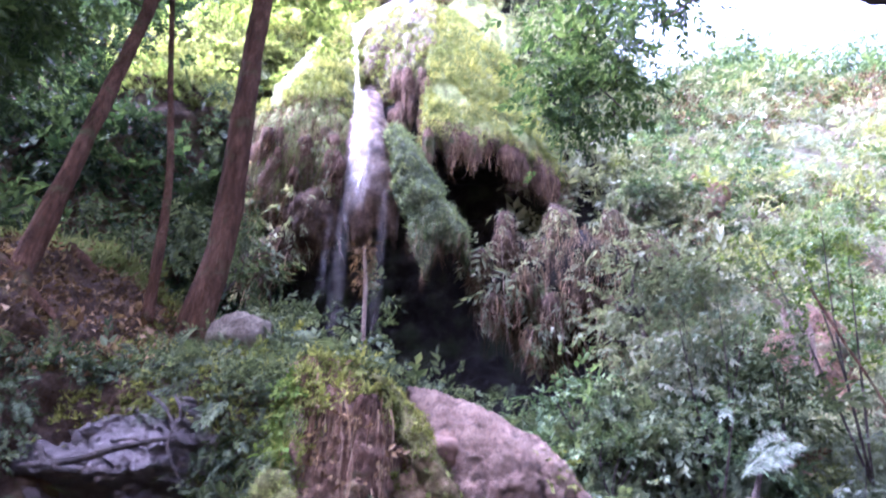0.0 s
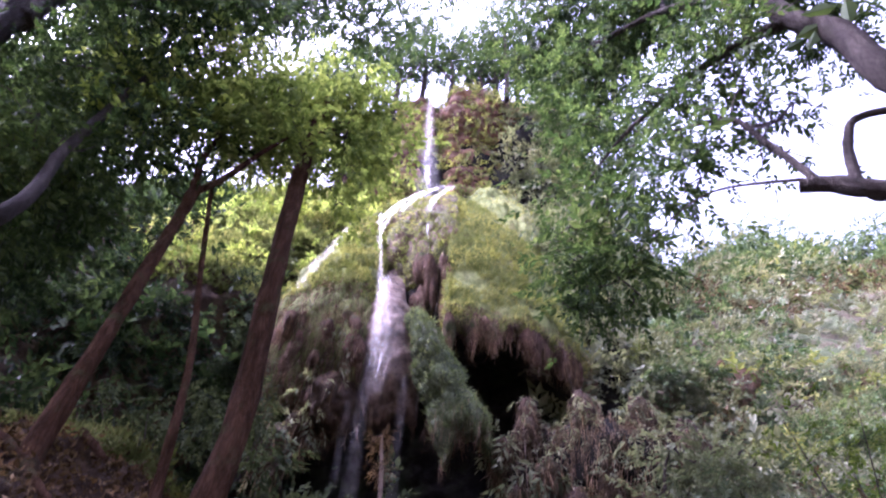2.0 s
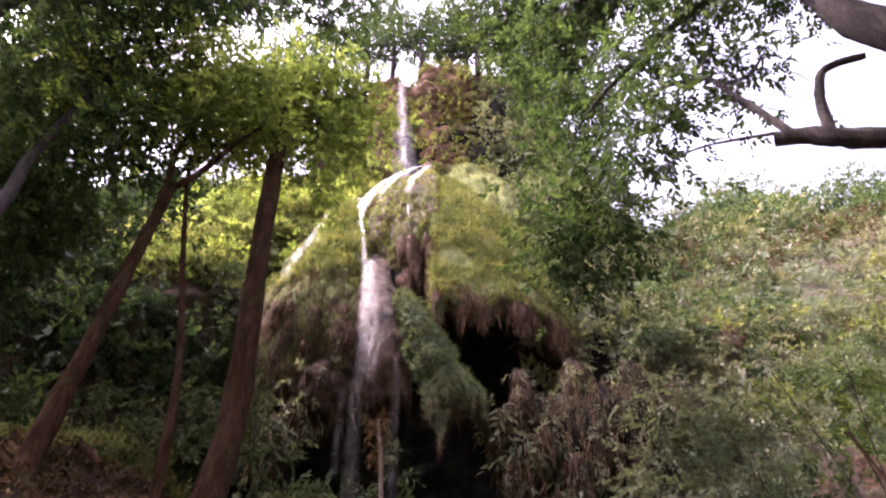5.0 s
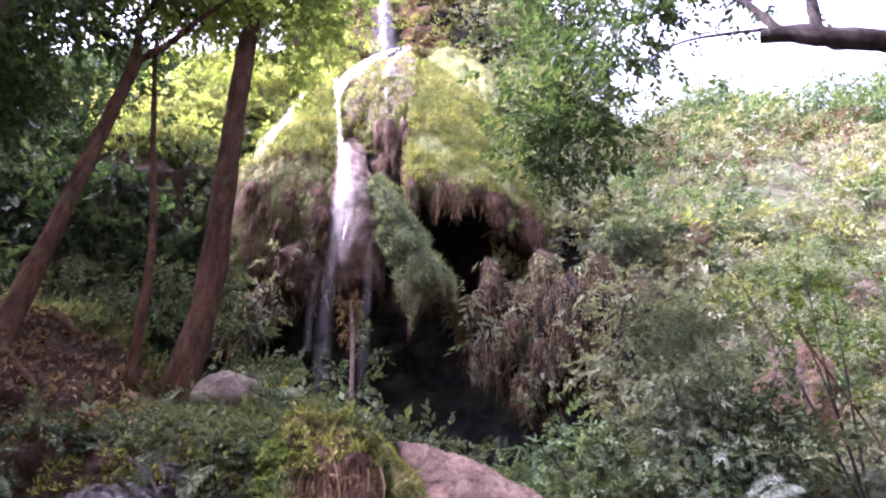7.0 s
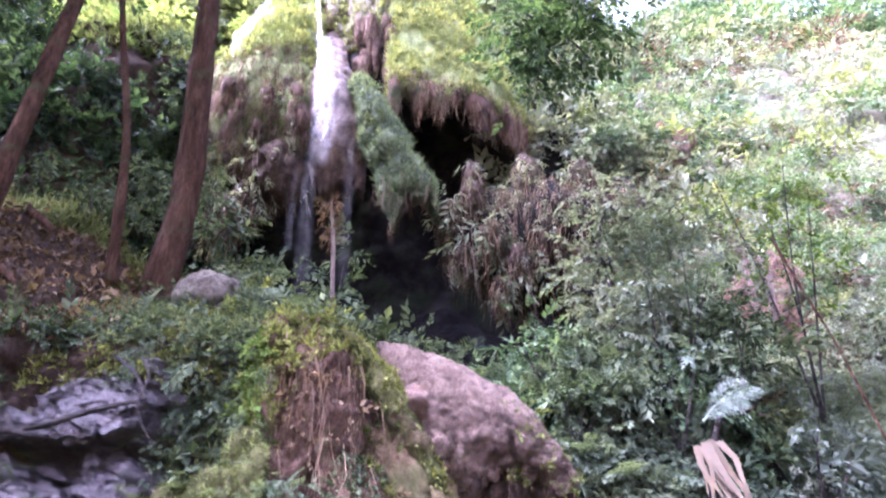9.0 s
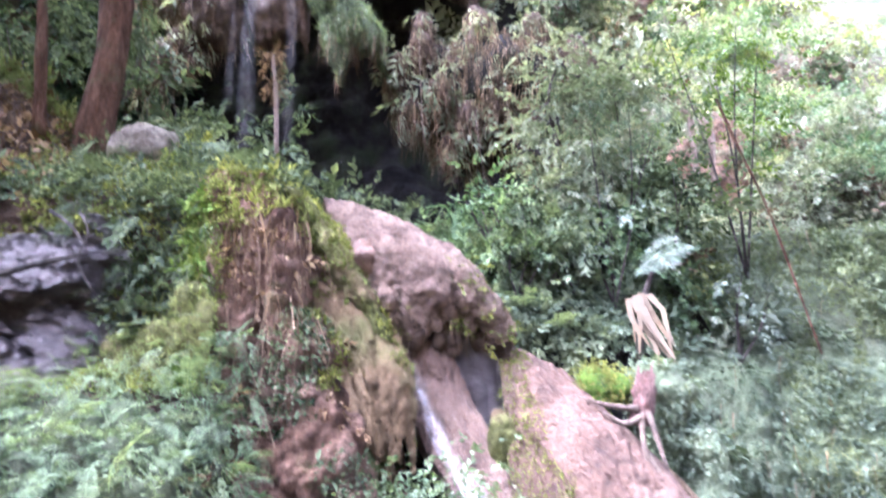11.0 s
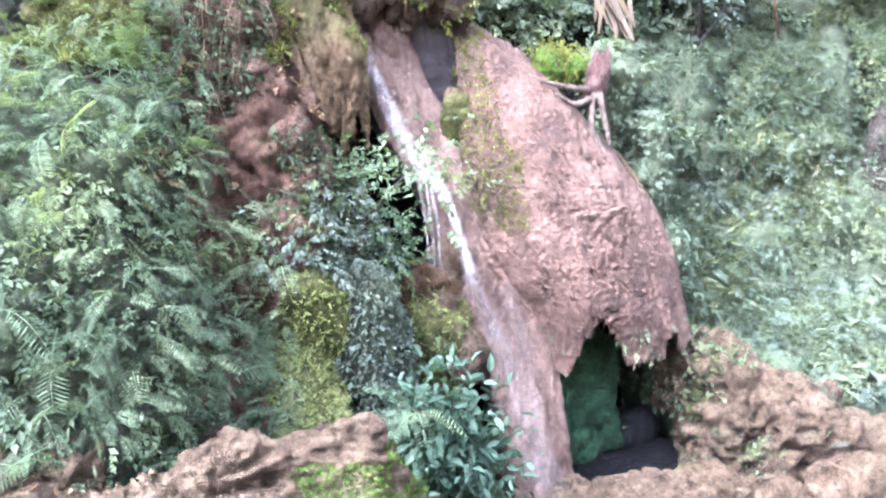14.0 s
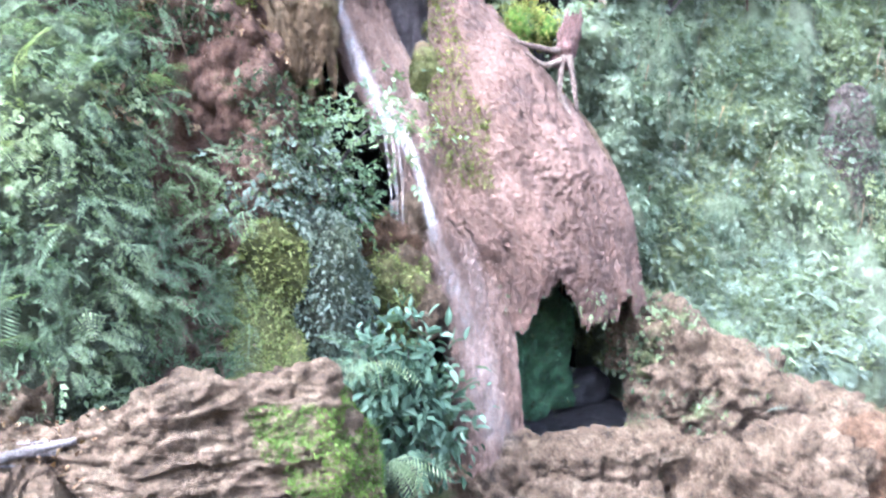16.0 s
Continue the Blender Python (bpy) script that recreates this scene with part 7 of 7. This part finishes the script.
for k, pts in enumerate([[(3.05, 7.25, 1.6), (2.98, 7.1, 1.35), (2.95, 7.0, 1.15), (2.9, 6.95, 1.02)], [(3.0, 7.25, 1.65), (2.75, 7.25, 1.68), (2.5, 7.35, 1.75), (2.3, 7.45, 1.85)], [(3.0, 7.2, 1.55), (2.8, 7.15, 1.5), (2.6, 7.2, 1.62)], [(3.1, 7.2, 1.6), (3.12, 7.05, 1.3), (3.15, 6.98, 1.05)], [(2.96, 7.0, 1.2), (3.02, 6.95, 1.05), (3.06, 6.92, 0.98)]]):
    part("root", tube(pts, [0.04, 0.03, 0.02, 0.01][: len(pts)], 7, 0.3, k), ROOT, stump)
pole = thing("pole_plant", (-1.1, 9.2, 4.6), "dead slender stem topped with brown withered leaves", "plant")
part("stem", tube([(-1.1, 9.2, 4.5), (-1.15, 9.3, 5.4), (-1.2, 9.45, 6.3), (-1.29, 9.6, 7.1)], [0.04, 0.035, 0.035, 0.02], 7, 0.3), ROOT, pole)
part("withered_leaves", crown([(-1.28, 9.58, 7.0), (-1.24, 9.5, 6.5)], [(0.1, 0.1, 0.2), (0.08, 0.08, 0.25)], 26, 5, 0.13, np.random.default_rng(9), NARROW, clump=0.06)[0], L_DRY, pole, "", "stuff", True)
for k, (pts, rad, m, lab) in enumerate([
        ([(6.1, 11.3, 7.2), (6.24, 11.3, 6.85), (6.2, 11.25, 6.2), (6.17, 11.2, 5.4)], 0.075, ROOT, "pale bare trunk standing on the clay scar"),
        ([(6.5, 11.4, 7.0), (6.6, 11.3, 6.6), (6.5, 11.25, 5.9), (6.43, 11.2, 5.1)], 0.085, ROOT, "pale bare trunk standing on the clay scar"),
        ([(5.02, 8.3, 5.85), (5.1, 8.05, 5.0), (5.2, 7.75, 4.0), (5.32, 7.35, 2.2)], 0.021, BARK, "thin leaning brown pole on the slope"),
        ([(2.85, 11.9, 7.6), (2.9, 11.6, 6.6), (3.1, 11.2, 5.2)], 0.006, ROOT, "thin hanging vine before the grotto"),
        ([(2.2, 11.8, 7.2), (2.25, 11.6, 6.2), (2.3, 11.5, 5.4)], 0.006, ROOT, "thin hanging vine before the grotto"),
        ([(1.2, 12.2, 9.0), (1.22, 12.0, 7.0), (1.3, 11.9, 6.3)], 0.006, ROOT, "thin hanging vine before the grotto"),
        ([(2.3, 13.0, 11.8), (2.35, 13.0, 10.8), (2.5, 12.9, 9.8)], 0.006, ROOT, "thin hanging vine before the grotto")]):
    stem = tube(pts, list(np.linspace(rad, rad * 0.6, len(pts))), 7, 0.2, k)
    if rad > 0.02:
        part("trunk", stem, m, thing("dead_tree", pts[-1], lab, "dead tree"))
    else:
        solid("hanging_vine", stem, m, lab, "vine")
for k, (pts, rad) in enumerate([([(-5.75, 7.5, 5.75), (-5.3, 7.4, 5.42), (-4.85, 7.25, 5.05), (-4.3, 7.05, 4.6)], [0.06, 0.07, 0.055, 0.03]), ([(-5.15, 8.2, 6.2), (-4.85, 8.05, 5.95), (-4.55, 7.95, 5.7)], [0.06, 0.065, 0.045]), ([(-5.05, 7.3, 5.0), (-4.8, 7.05, 4.72), (-4.4, 6.95, 4.45)], [0.05, 0.04, 0.015])]):
    solid("surface_root", tube(pts, rad, 8, 0.4, k), BARK, "thick brown root lying on the earth bank", "root", "roots of the bank")
for k, (pts, rad) in enumerate([([(-3.9, 6.55, 2.9), (-3.4, 6.5, 2.95), (-2.9, 6.5, 3.1), (-2.5, 6.55, 3.2)], [0.03, 0.035, 0.03, 0.015]), ([(-2.62, 6.6, 3.62), (-2.5, 6.52, 3.4), (-2.55, 6.5, 3.1), (-2.35, 6.55, 2.75)], [0.012, 0.012, 0.01, 0.006]), ([(-2.95, 6.72, 3.68), (-2.7, 6.6, 3.5), (-2.5, 6.55, 3.25)], [0.018, 0.018, 0.01]), ([(-3.8, 6.6, 3.1), (-3.6, 6.5, 2.9), (-3.3, 6.5, 2.85)], [0.03, 0.03, 0.02])]):
    solid("bare_root", tube(pts, rad, 7, 0.4, 20 + k), BARK_DARK, "dark crooked root across the grey rock", "root", "roots on the grey rock")
srng = np.random.default_rng(31)
for k in range(10):
    a = srng.uniform(-0.5, 0.5)
    b = np.array([srng.uniform(-2.2, -1.2), srng.uniform(3.75, 4.3), -0.86])
    d = np.array([math.cos(a), math.sin(a) * 0.5, srng.normal(0, 0.06)]) * srng.uniform(0.15, 0.35)
    solid("fallen_stick", tube([b - d, b + srng.normal(0, 0.01, 3), b + d], [0.012, 0.01, 0.006], 6), STICK, "dry grey stick lying on the bank", "stick", "fallen sticks")
solid("fallen_log", tube([(-2.1, 3.85, -0.9), (-1.6, 3.95, -0.82), (-1.2, 4.02, -0.78)], [0.035, 0.032, 0.022], 10, 0.3), STICK, "weathered grey branch lying on the bank", "log")
stuff("bank_litter", cover(PLAIN, FRONT, 500, 0.045, rng, lambda p, n: box(p, (-2.2, -1.1), (3, 5), (-1.3, -0.5)), toward=(0, -0.4, 1), hang=0, jitter=0.03), L_DRY, "dead leaves on the bank", "leaf litter")
